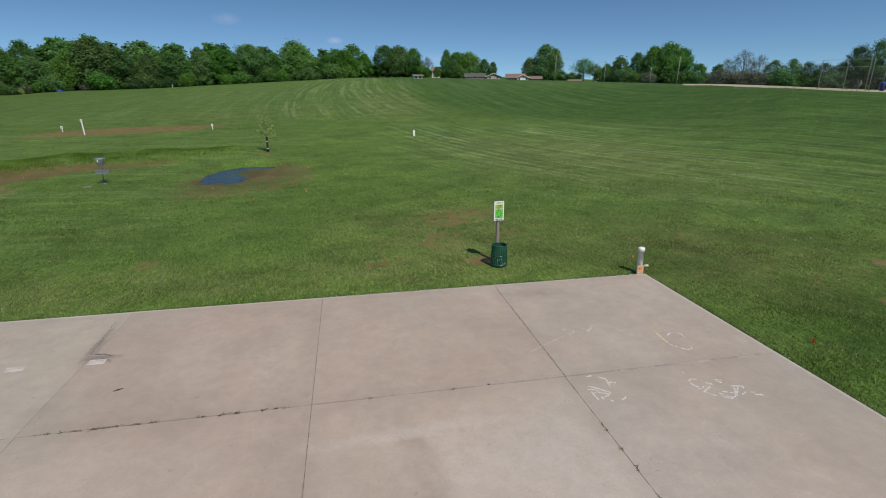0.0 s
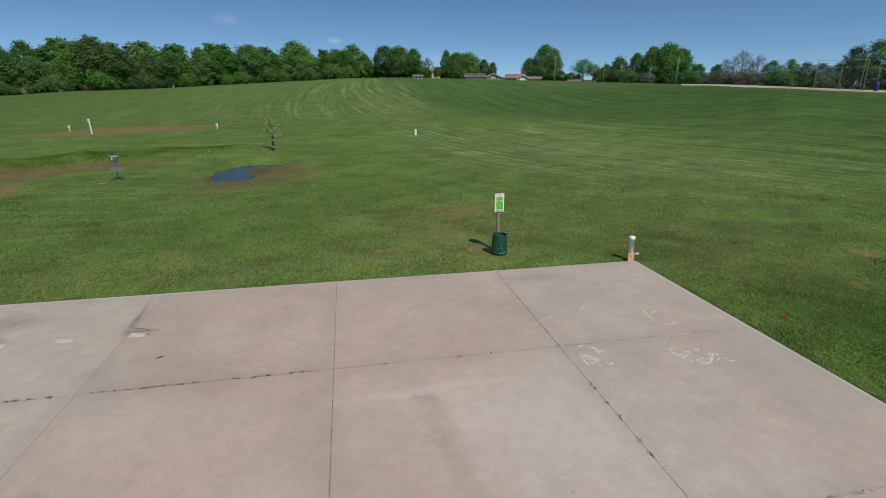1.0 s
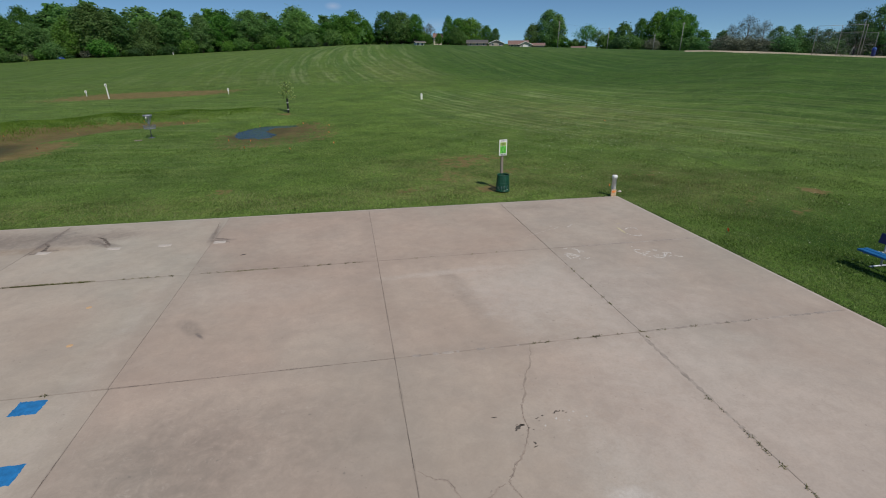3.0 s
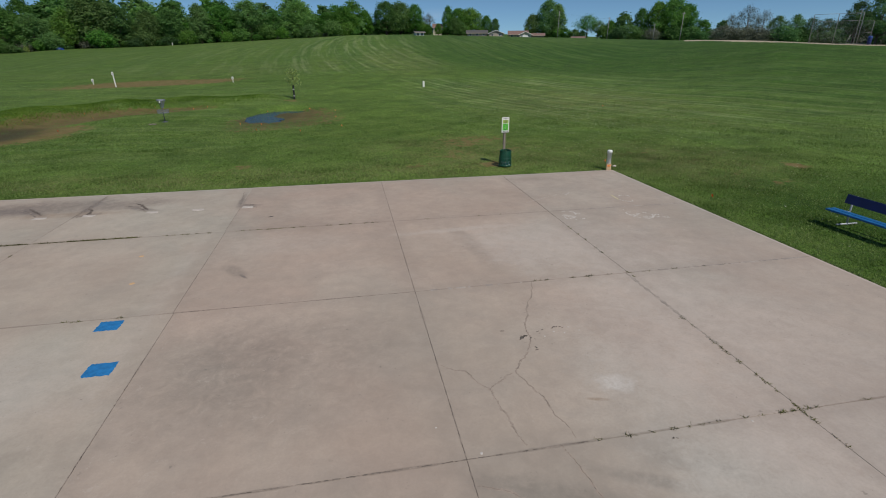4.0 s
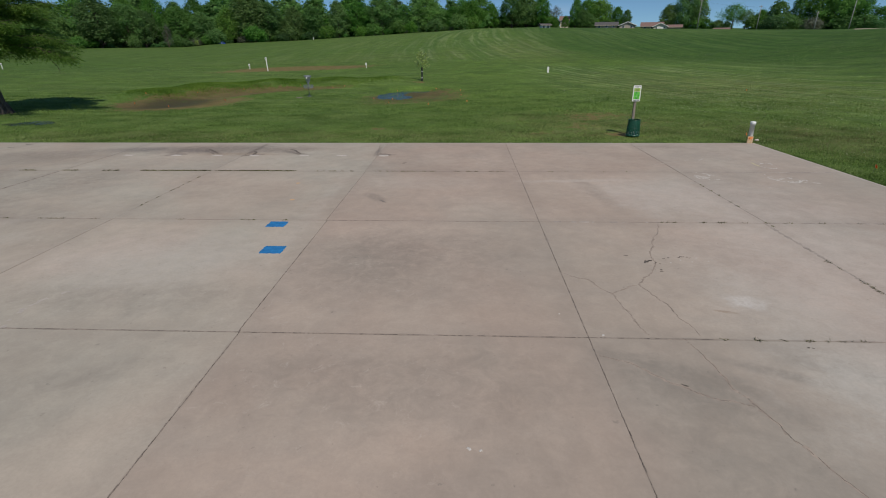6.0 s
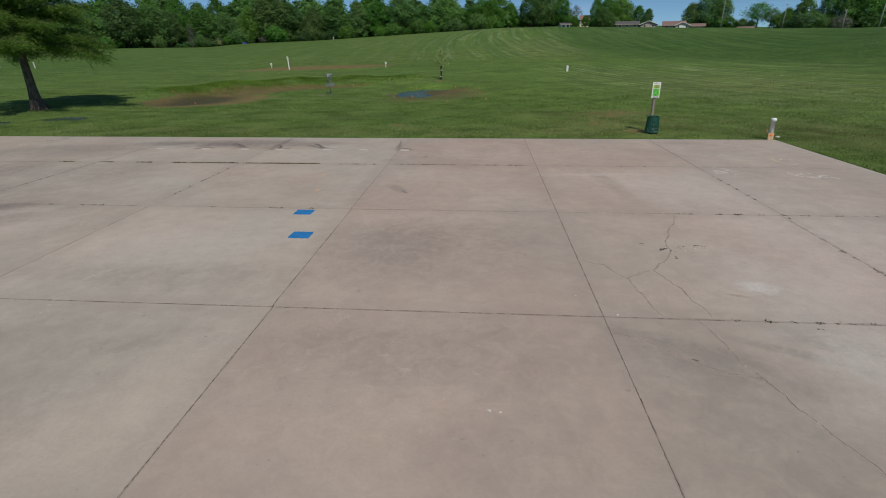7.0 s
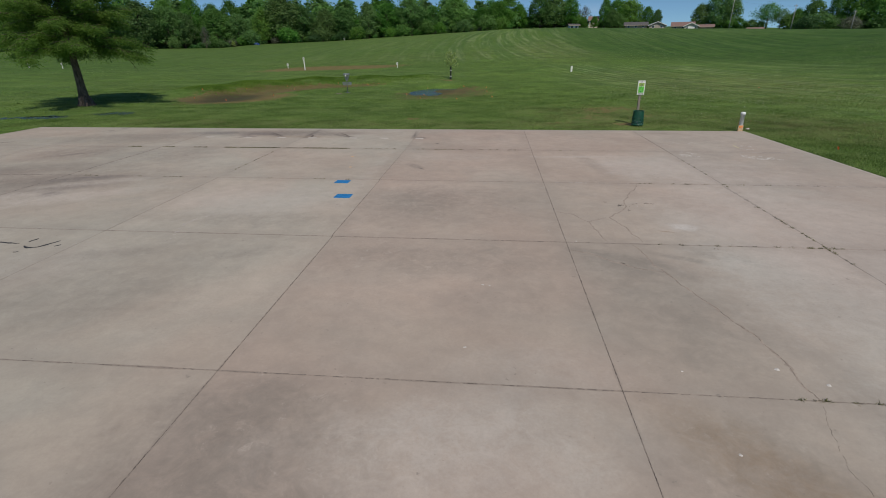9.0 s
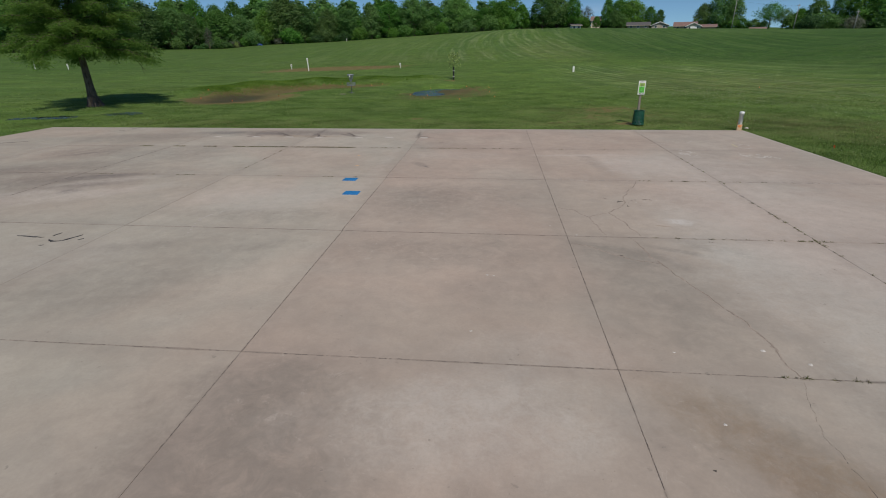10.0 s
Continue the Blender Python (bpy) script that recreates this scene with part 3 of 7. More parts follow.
BLADE = leaf_material("grass_blades", (0.058, 0.112, 0.017), (0.215, 0.290, 0.086), 0.5, 0.35, 0.0)
BLADE_LUSH = leaf_material("thick_grass_blades", (0.026, 0.062, 0.009), (0.165, 0.238, 0.074), 0.5, 0.35, 0.0)
BLADE_DRY = leaf_material("dry_grass_blades", (0.105, 0.112, 0.040), (0.27, 0.265, 0.125), 0.6, 0.35, 0.0)
TUFT = leaf_material("grass_clippings", (0.052, 0.102, 0.019), (0.235, 0.305, 0.098), 0.6, 0.4, 0.0)
TUFT_LUSH = leaf_material("thick_grass_tips", (0.045, 0.090, 0.016), (0.32, 0.39, 0.165), 0.6, 0.4, 0.0)
BANK_BLADE = leaf_material("bank_grass_blades", (0.066, 0.134, 0.018), (0.172, 0.262, 0.052), 0.5, 0.35, 0.0)
CLOVER = leaf_material("clover_heads", (0.40, 0.41, 0.27), (0.66, 0.66, 0.54), 0.7, 0.3, 0.0)
WEED = leaf_material("joint_weeds", (0.062, 0.062, 0.026), (0.150, 0.152, 0.060), 0.6, 0.25, 0.0)
PVC = plain("white_pvc", (0.78, 0.78, 0.76), 0.35, vary=0.06, bump=0.03)
WHITE_PAINT = plain("white_paint", (0.78, 0.77, 0.74), 0.5, vary=0.08)
GREEN_COAT = plain("green_coated_metal", (0.012, 0.075, 0.045), 0.35, vary=0.2, bump=0.05)
LITTER = plain("crumpled_litter", (0.50, 0.53, 0.56), 0.4, vary=0.4)
STEEL = plain("galvanised_steel", (0.46, 0.48, 0.52), 0.55, 0.35, vary=0.2)
RUSTY_PIPE = plain("dull_fence_pipe", (0.33, 0.335, 0.32), 0.6, 0.3, vary=0.25)
WEATHERED_STEEL = plain("weathered_galvanised_wire", (0.26, 0.28, 0.33), 0.6, 0.3, vary=0.2)
DARK_STEEL = plain("dull_steel", (0.14, 0.15, 0.18), 0.5, 0.4, vary=0.2)
BLUE_PAINT = plain("bright_blue_paint", (0.012, 0.125, 0.33), 0.4, vary=0.12)
NAVY_PAINT = plain("navy_blue_paint", (0.010, 0.020, 0.115), 0.4, vary=0.15)
COURT_BLUE = plain("blue_ground_paint", (0.016, 0.175, 0.43), 0.7, vary=0.18, scale=9)
POST_WOOD = wood_material("grey_weathered_wood", (0.13, 0.105, 0.085), (0.30, 0.26, 0.22))
RAW_WOOD = wood_material("raw_pine_wood", (0.42, 0.28, 0.16), (0.62, 0.46, 0.30))
POLE_WOOD = wood_material("weathered_pole", (0.225, 0.23, 0.222), (0.34, 0.34, 0.325))
ORANGE = plain("fluorescent_orange", (1.0, 0.30, 0.085), 0.5, vary=0.1)
ORANGE_DUST = plain("orange_marking_paint", (0.58, 0.37, 0.20), 0.8, vary=0.1)
SIGN_GREEN = plain("sign_bright_green", (0.14, 0.52, 0.06), 0.4, vary=0.12)
SIGN_LIME = plain("sign_lime_green", (0.33, 0.47, 0.10), 0.4, vary=0.12)
SIGN_DARK = plain("sign_dark_green", (0.03, 0.26, 0.05), 0.4, vary=0.12)
INK = plain("black_ink", (0.03, 0.03, 0.03), 0.5)
CHALK = plain("white_chalk", (0.565, 0.52, 0.475), 0.95, vary=0.15, scale=20)
FAINT_CHALK = plain("rubbed_chalk", (0.485, 0.425, 0.375), 0.95, vary=0.15, scale=20)
YELLOW_CHALK = plain("yellow_chalk", (0.52, 0.45, 0.29), 0.95, vary=0.15, scale=20)
MORTAR = plain("pale_mortar", (0.505, 0.445, 0.395), 0.9, vary=0.15)
ROOF_RED = plain("red_brown_shingles", (0.22, 0.135, 0.115), 0.9, vary=0.25, scale=3)
ROOF_GREY = plain("grey_shingles", (0.10, 0.092, 0.088), 0.9, vary=0.25, scale=3)
WALL_CREAM = plain("cream_siding", (0.62, 0.55, 0.44), 0.7)
WALL_WHITE = plain("white_siding", (0.75, 0.74, 0.72), 0.6)
WALL_STONE = brick_material("tan_stone", (0.40, 0.33, 0.27), (0.33, 0.27, 0.22))
GLASS_DARK = plain("dark_window_glass", (0.02, 0.025, 0.03), 0.08, vary=0.1, bump=0.0)
BARREL_BLUE = plain("blue_plastic_barrel", (0.015, 0.050, 0.26), 0.35, vary=0.15)
PIPE_GUARD = plain("black_corrugated_guard", (0.012, 0.012, 0.013), 0.5)

# ---- ground: one sheet out to the horizon ----


def graded(stops):
    """Coordinates with a step that changes from stretch to stretch: (start, step) pairs and an end."""
    out = []
    for (a, s), (b, _) in zip(stops, stops[1:]):
        out += list(np.arange(a, b - s * 0.5, s))
    return np.array(out + [stops[-1][0]])


def wiggle(x, y, k, s):
    """A smooth unevenness between about -1 and 1."""
    return (np.sin(x * k + 1.3 * s) * np.cos(y * k * 1.13 + 2.1 * s) + np.sin((x + y) * k * 0.7 + s * 4.7) + np.sin((x * 0.6 - y) * k * 1.7 + s)) / 3


def oval(x, y, cx, cy, rx, ry, turn=0.0, soft=0.5, seed=1.0):
    """1 inside an uneven oval, falling to 0 at its rim."""
    c, s = math.cos(radians(turn)), math.sin(radians(turn))
    u, v = ((x - cx) * c + (y - cy) * s) / rx, (-(x - cx) * s + (y - cy) * c) / ry
    d = np.hypot(u, v) + 0.14 * wiggle(x, y, 2.2 / min(rx, ry), seed)
    return 1 - smoothstep(1 - soft, 1 + soft * 0.5, d)


def ground_masks(x, y):
    """Where soil, wet soil, dry grass, infield sand and mowing marks lie."""
    sand = infield(x, y)
    x, y = to_plan(x, y)
    trench = line_distance(x, y, TRENCH) + 0.5 * wiggle(x, y, 0.9, 2)
    wide = np.interp(x, [-30, -26, -22], [3.0, 1.3, 0.8])
    soil = 1.12 * (1 - smoothstep(0.55, 1.25, trench / wide)) * np.interp(x, [-31, -27, -22, -20], [1, 0.85, 0.75, 0])
    soil = np.maximum(soil, 1.1 * oval(x, y, -29.6, 15.4, 3.6, 5.2, -22, 0.4, 3.3))
    soil = np.maximum(soil, oval(x, y, -14.3, 20.8, 4.0, 7.0, -14, 0.3, 3) * (0.62 + 0.42 * oval(x, y, -15.6, 22.8, 3.0, 4.6, -30, 0.5, 5)))
    soil = np.maximum(soil, 1.0 * oval(x, y, -34.0, 56.6, 12.5, 4.8, 20, 0.35, 2))
    for cx, cy, rx, ry, k in [(-3.6, 8.3, 2.2, 1.3, 0.80), (-4.5, 6.9, 1.1, 0.7, 0.78), (-5.3, 4.6, 1.5, 1.2, 0.56), (-7.35, 2.6, 0.75, 0.38, 0.95), (-4.28, 2.05, 0.52, 0.52, 2.0), (-2.4, 5.2, 0.9, 0.7, 0.72), (-14.5, 3.75, 0.6, 0.42, 0.95),
                              (7.85, -0.65, 0.5, 0.6, 1.5), (5.0, -3.0, 0.6, 0.45, 1.0), (-14.9, 30.9, 0.8, 0.7, 0.85), (4.4, -1.2, 1.0, 0.6, 0.3), (3.0, 3.6, 1.6, 0.9, 0.32), (12.3, 11.0, 1.0, 0.8, 0.4)]:
        soil = np.maximum(soil, 0.85 * k * oval(x, y, cx, cy, rx, ry, 10, 0.5, cx))
    wet = np.maximum(np.maximum(0.8 * oval(x, y, -15.9, 22.0, 2.2, 4.2, -25, 0.5, 5), 0.5 * oval(x, y, -14.6, 21.2, 3.6, 6.4, -14, 0.5, 3) + 0.35 * (1 - smoothstep(0.6, 1.2, trench / wide))), 1.0 * oval(x, y, -30.9, 16.4, 2.8, 4.6, 0, 0.6, 4))
    # dry grass; the last term pales the far left hillside in place of haze
    dry = 0.75 * oval(x, y, 9, 26, 10, 16, 15, 0.9, 6) + 0.85 * oval(x, y, 3.6, 1.2, 4.6, 5.0, 0, 0.9, 7) + 0.7 * oval(x, y, 0.5, 78, 7, 26, 0, 0.8, 8) + 0.85 * oval(x, y, -4.2, 5.6, 5.0, 5.2, 0, 0.8, 9) + 0.4 * oval(x, y, -30, 75, 26, 12, 15, 0.9, 2) + 0.15 * smoothstep(60, 90, y) * smoothstep(-18, -34, x)
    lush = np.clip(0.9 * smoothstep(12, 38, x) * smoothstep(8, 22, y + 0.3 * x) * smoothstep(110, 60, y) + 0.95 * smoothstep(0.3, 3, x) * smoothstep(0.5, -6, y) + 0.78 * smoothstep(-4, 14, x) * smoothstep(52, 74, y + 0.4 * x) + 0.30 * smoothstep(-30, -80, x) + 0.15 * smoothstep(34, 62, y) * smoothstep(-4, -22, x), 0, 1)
    dry = dry + 0.55 * smoothstep(-34, -26, x) * smoothstep(-2, -7, x) * smoothstep(0.2, 0.9, y) * smoothstep(4.5, 2.0, y)
    hill = smoothstep(46, 62, y + 0.25 * x) * (1 - smoothstep(8, 16, x))
    bow = x + 4.0 * np.sin((y - 60) * 0.033) + 0.0009 * (y - 60) ** 2 * np.sign(x + 8) * 0.2
    across = np.where(hill > 0.5, bow * 0.58, x - 0.0033 * np.minimum(y - 85, 0) ** 2)
    along = y
    side = smoothstep(-8, -16, x) * (1 - hill)
    across = np.where(side > 0.02, y + 0.12 * x, across)
    along = np.where(side > 0.02, x, along)
    mown_ring = (0.4 + 0.6 * smoothstep(16, 26, y + 0.55 * x)) * smoothstep(5, 14, y + 0.4 * x) * smoothstep(-7, 2, x) * (1 - smoothstep(44, 56, y + 0.25 * x) * (1 - 0.7 * smoothstep(10, 20, x))) * 0.9 + 0.30 * smoothstep(-9, -18, x) * (1 - smoothstep(42, 50, y + 0.25 * x)) * smoothstep(3, 8, y)
    mown_hill = 0.32 * smoothstep(56, 66, y + 0.25 * x) * (1 - smoothstep(10, 19, np.abs(x + 6))) + 0.30 * smoothstep(60, 75, y)
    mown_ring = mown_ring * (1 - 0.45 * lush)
    return soil, np.clip(wet, 0, 1), np.clip(dry, 0, 1), sand, across, along, np.clip(mown_ring + mown_hill, 0, 1), lush


def infield(x, y):
    """1 on the bare infield that begins just below the skyline beside the backstop."""
    dx, dy = x - STATION[0], y - STATION[1]
    turn = np.degrees(np.arctan2(dx, np.maximum(dy, 1)))
    d = np.hypot(dx, dy) / np.interp(turn, CREST_BEARING, CREST_DIST)
    return smoothstep(1.012, 1.032, d) * smoothstep(34.8, 36.2, turn) * smoothstep(1.75, 1.5, d)


def build_ground():
    xs = graded([(-2500, 500), (-1000, 150), (-400, 20), (-240, 6), (-80, 2), (-46, 0.4), (10, 0.6), (34, 2), (200, 6), (400, 40), (1000, 300), (2500, 1)])
    ys = graded([(-2500, 500), (-1000, 150), (-400, 40), (-80, 6), (-44, 2), (-18, 0.5), (46, 0.9), (70, 2), (270, 6), (480, 40), (1000, 300), (3000, 1)])
    gx, gy = np.meshgrid(xs, ys)
    gz = land(gx, gy)
    nx, ny = len(xs), len(ys)
    me = bpy.data.meshes.new("ground")
    i = np.arange(nx * ny).reshape(ny, nx)
    quads = np.stack([i[:-1, :-1], i[:-1, 1:], i[1:, 1:], i[1:, :-1]], -1).reshape(-1, 4)
    me.vertices.add(nx * ny)
    me.vertices.foreach_set("co", np.stack([gx, gy, gz], -1).ravel())
    me.loops.add(quads.size)
    me.loops.foreach_set("vertex_index", quads.ravel())
    me.polygons.add(len(quads))
    me.polygons.foreach_set("loop_start", np.arange(0, quads.size, 4))
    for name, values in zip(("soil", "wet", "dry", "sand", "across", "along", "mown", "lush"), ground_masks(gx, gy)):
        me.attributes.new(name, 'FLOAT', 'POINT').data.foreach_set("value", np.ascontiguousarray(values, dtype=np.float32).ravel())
    me.update(calc_edges=True)
    me.shade_smooth()
    me.materials.append(GROUND)
    return tagged(new("ground", me), "mown green grass field with bare soil patches, rising to a low hill", "lawn", kind="structure")


build_ground()


def quad_cloud(name, co, u, v, material, parent=None):
    """Many small four-cornered leaves: centres, half widths u and half lengths v."""
    n = len(co)
    corners = np.stack([co - u * 0.55 - v, co + u * 0.55 - v, co + u + v * 0.35, co - u * 0.2 + v], 1)
    me = bpy.data.meshes.new(name)
    me.vertices.add(n * 4)
    me.vertices.foreach_set("co", corners.reshape(-1))
    me.loops.add(n * 4)
    me.loops.foreach_set("vertex_index", np.arange(n * 4))
    me.polygons.add(n)
    me.polygons.foreach_set("loop_start", np.arange(0, n * 4, 4))
    me.update(calc_edges=True)
    me.materials.append(material)
    ob = new(name, me)
    ob.parent = parent
    return ob


def blade_cloud(name, root, tip, side, material, parent=None):
    """Many three-cornered blades from their roots to their tips."""
    n = len(root)
    corners = np.stack([root - side, root + side, tip], 1)
    me = bpy.data.meshes.new(name)
    me.vertices.add(n * 3)
    me.vertices.foreach_set("co", corners.reshape(-1))
    me.loops.add(n * 3)
    me.loops.foreach_set("vertex_index", np.arange(n * 3))
    me.polygons.add(n)
    me.polygons.foreach_set("loop_start", np.arange(0, n * 3, 3))
    me.update(calc_edges=True)
    me.materials.append(material)
    ob = new(name, me)
    ob.parent = parent
    return ob


# ---- trees ----


def limb_path(a, b, sag, steps, rnd):
    pts = []
    for k in range(steps + 1):
        t = k / steps
        p = Vector(a).lerp(Vector(b), t)
        p.z += sag * math.sin(math.pi * t)
        if 0 < k < steps:
            p += Vector((rnd.uniform(-1, 1), rnd.uniform(-1, 1), rnd.uniform(-1, 1))) * 0.03 * (Vector(b) - Vector(a)).length
        pts.append(p)
    return pts


def broadleaf(height, width, seed, leaves, material, name="tree", leaf=0.32, clear=0.04, lobes=15, fill=0.30):
    """A broad-leaved tree at the origin: trunk with limbs, and a crown of many leaves in clumps."""
    rnd = random.Random(seed)
    g = np.random.default_rng(seed)
    ob = new(name)
    bm = bmesh.new()
    r0 = height * 0.022
    lean = Vector((rnd.uniform(-0.3, 0.3), rnd.uniform(-0.3, 0.3), 0))
    top = Vector((0, 0, height * 0.72)) + lean
    tube(bm, [(0, 0, -0.4), (0, 0, 0.3), lean * 0.3 + Vector((0, 0, height * 0.3)), top], [r0 * 1.6, r0 * 1.1, r0 * 0.8, r0 * 0.25], 7)
    centres, radii = [], []
    for k in range(lobes):
        f = (k + 0.5) / lobes
        z = height * (clear + 0.08 + (0.92 - clear - 0.08) * f)
        reach = width * 0.5 * math.sin(math.pi * min(1, 0.22 + 0.74 * f)) * rnd.uniform(0.35, 1.0)
        a = k * 2.399 + rnd.uniform(-0.5, 0.5)
        c = Vector((reach * math.cos(a), reach * math.sin(a), z))
        r = width * rnd.uniform(0.07, 0.19) * (30 / lobes) ** 0.33
        centres.append(c), radii.append(r)
        start = Vector((0, 0, max(height * clear, z - reach * 0.9 - height * 0.06))) + lean * 0.4
        if k % 2 == 0:
            tube(bm, limb_path(start, c, 0.1, 3, rnd), [r0 * 0.4, r0 * 0.28, r0 * 0.18, r0 * 0.08], 4)
    part("trunk", bm, BARK, ob, smooth=True)
    weight = np.array(radii) ** 2
    pick = g.choice(lobes, leaves, p=weight / weight.sum())
    d = g.normal(size=(leaves, 3))
    d /= np.linalg.norm(d, axis=1)[:, None]
    rad = np.array(radii)[pick] * np.clip(g.normal(0.80, 0.36, leaves), 0.1, 1.7)
    co = np.array([tuple(c) for c in centres])[pick] + d * rad[:, None] * np.array([1.0, 1.0, 0.8])
    # leaves that close the crown between the clumps
    loose = g.uniform(0, 1, leaves) < fill
    shell = d * np.array([width * 0.40, width * 0.40, height * (0.44 - 0.42 * clear)]) * (g.uniform(0.70, 1.0, leaves) + 0.16 * wiggle(d[:, 0] + seed, d[:, 1] + d[:, 2], 3.3, seed))[:, None] + np.array([0, 0, height * (0.50 + 0.42 * clear)])
    co = np.where(loose[:, None], shell, co)
    co[:, 2] = np.maximum(co[:, 2], height * clear * 0.7)
    heart = co - np.array([0, 0, height * 0.5])
    heart /= np.linalg.norm(heart, axis=1)[:, None] + 1e-6
    out = 0.65 * heart + 0.45 * d + 0.75 * g.normal(size=(leaves, 3)) + np.array([0, 0, 0.30])
    out /= np.linalg.norm(out, axis=1)[:, None]
    u = np.cross(out, g.normal(size=(leaves, 3)))
    u /= np.linalg.norm(u, axis=1)[:, None]
    v = np.cross(out, u)
    s = leaf * g.uniform(0.5, 1.25, leaves)[:, None]
    quad_cloud("crown", co, u * s, v * s, material, ob)
    return ob


def bearing(deg, dist):
    """A place by its bearing, in degrees to the right of straight ahead, and its distance from the first station."""
    d = dist * float(spread(dist))
    return STATION[0] + d * math.sin(radians(deg)), STATION[1] + d * math.cos(radians(deg))


def plant(model, x, y, scale, rz, label, category="tree", group="", sink=0.0, wide=1.0):
    m = pose(x, y, land_at(x, y) - sink, 0, 0, rz)
    ob = copy_thing(model, m)
    px, py = to_plan(x, y)
    scale *= math.hypot(x - STATION[0], y - STATION[1]) / math.hypot(px - STATION[0], py - STATION[1])
    ob.scale = (scale * wide, scale * wide, scale)
    return tagged(ob, label, category, group)


def build_far_trees():
    rnd = random.Random(11)
    models = [broadleaf(18, 13, 21, 9800, LEAF_OAK, leaf=0.235, lobes=70), broadleaf(17, 11, 22, 8800, LEAF_ASH, leaf=0.235, lobes=62), broadleaf(19, 12, 23, 9600, LEAF_OAK, leaf=0.235, lobes=72), broadleaf(15, 13, 24, 9200, LEAF_ASH, leaf=0.235, lobes=64), broadleaf(16, 9.5, 25, 7800, LEAF_OAK, leaf=0.235, lobes=52)]
    plainer = [broadleaf(18, 13, 26, 2600, LEAF_OAK, leaf=0.44, lobes=34), broadleaf(17, 11, 27, 2400, LEAF_ASH, leaf=0.44, lobes=30), broadleaf(19, 12, 28, 2600, LEAF_OAK, leaf=0.44, lobes=36), broadleaf(15, 13, 29, 2500, LEAF_ASH, leaf=0.44, lobes=30), broadleaf(16, 9.5, 30, 2300, LEAF_OAK, leaf=0.44, lobes=26)]
    deep = [broadleaf(16, 12, 32, 5200, LEAF_DARK, leaf=0.22, clear=0.03, lobes=60), broadleaf(17, 11, 33, 5200, LEAF_OAK, leaf=0.22, clear=0.03, lobes=55)]
    spreading = broadleaf(16, 13, 34, 11500, LEAF_DARK, leaf=0.18, clear=0.16, lobes=46, fill=0.05)
    hedge = broadleaf(5, 6.5, 45, 2300, LEAF_DARK, "shrub", leaf=0.175, clear=0.02, lobes=26)
    brush = broadleaf(5, 6.5, 46, 2300, LEAF_GREY, "shrub", leaf=0.155, clear=0.02, lobes=24)
    thicket = broadleaf(5, 6.5, 44, 1300, LEAF_OAK, "shrub", leaf=0.40, clear=0.03, lobes=10)
    bare = broadleaf(12, 9, 31, 5200, LEAF_GREY, leaf=0.10, lobes=30)
    airy = broadleaf(10, 10, 51, 3600, LEAF_OAK, leaf=0.17, clear=0.3, lobes=15)
    shrub = broadleaf(5, 6.5, 41, 2200, LEAF_ASH, "shrub", leaf=0.20, clear=0.02, lobes=20)
    shrub2 = broadleaf(5, 6, 42, 2200, LEAF_OAK, "shrub", leaf=0.20, clear=0.02, lobes=20)
    heights = [18, 17, 19, 15, 16]
    dense = "broad-leaved tree in full green leaf in a dense wood edge"
    # the wood along the far side of the field, three trees deep
    for row, (dist, step, lift) in enumerate([(222, 2.3, 0.92), (234, 2.8, 1.0), (250, 3.6, 1.05)]):
        b = -64.0 + row * 1.1
        while b < 1.6:
            want = float(np.interp(b, [-64, -40, -28, -23, -17, -10, -6.5, -3, 2], [19, 18, 16, 18, 16, 14.8, 15.4, 13.6, 12.4])) * lift * rnd.uniform(0.76, 1.10)
            k = rnd.randrange(5)
            x, y = bearing(b + rnd.uniform(-0.5, 0.5), dist + rnd.uniform(-5, 5))
            plant((models if row == 0 else plainer)[k], x, y, want / heights[k], rnd.uniform(0, 360), dense, "tree", "trees of the wood edge", wide=rnd.uniform(1.12, 1.6))
            b += step * rnd.uniform(0.85, 1.15)
    b = -62.0
    while b < 1.2:
        x, y = bearing(b, 212 + rnd.uniform(-4, 5))
        m = rnd.choice((shrub, shrub, shrub2))
        plant(m, x, y, rnd.uniform(0.45, 1.15), rnd.uniform(0, 360), "leafy green shrub at the foot of a wood", "shrub", "shrubs of the wood edge", wide=rnd.uniform(1, 1.4))
        b += rnd.choice((1.0, 1.4, 2.6, 3.6, 4.4))
    b = -62.5
    while b < 1.4:
        x, y = bearing(b, 215 + rnd.uniform(-3, 6))
        plant(rnd.choice((brush, hedge, hedge, shrub2)), x, y, rnd.uniform(0.22, 0.62), rnd.uniform(0, 360), "low tangled growth at the foot of a wood", "shrub", "low growth", wide=rnd.uniform(1.2, 2.0))
        b += rnd.uniform(0.7, 1.3)
    b = -63.0
    while b < 1.5:
        x, y = bearing(b, 229 + rnd.uniform(-4, 6))
        plant(thicket, x, y, rnd.uniform(1.3, 1.9), rnd.uniform(0, 360), "dense green undergrowth inside a wood", "shrub", "undergrowth", wide=1.25)
        b += rnd.uniform(1.2, 1.7)
    for b, h, w in [(-27.6, 17.5, 1.0), (-29.4, 16.5, 1.1), (-31.2, 18.5, 1.0), (-33.4, 17.5, 1.1)]:
        x, y = bearing(b, 226)
        plant(models[2], x, y, h / 19, b * 50, dense, "tree", "trees of the wood edge", wide=w)
    x, y = bearing(-30.4, 207)
    plant(bare, x, y, 0.66, 40, "thin grey-brown tree with few leaves", "tree", wide=0.6)
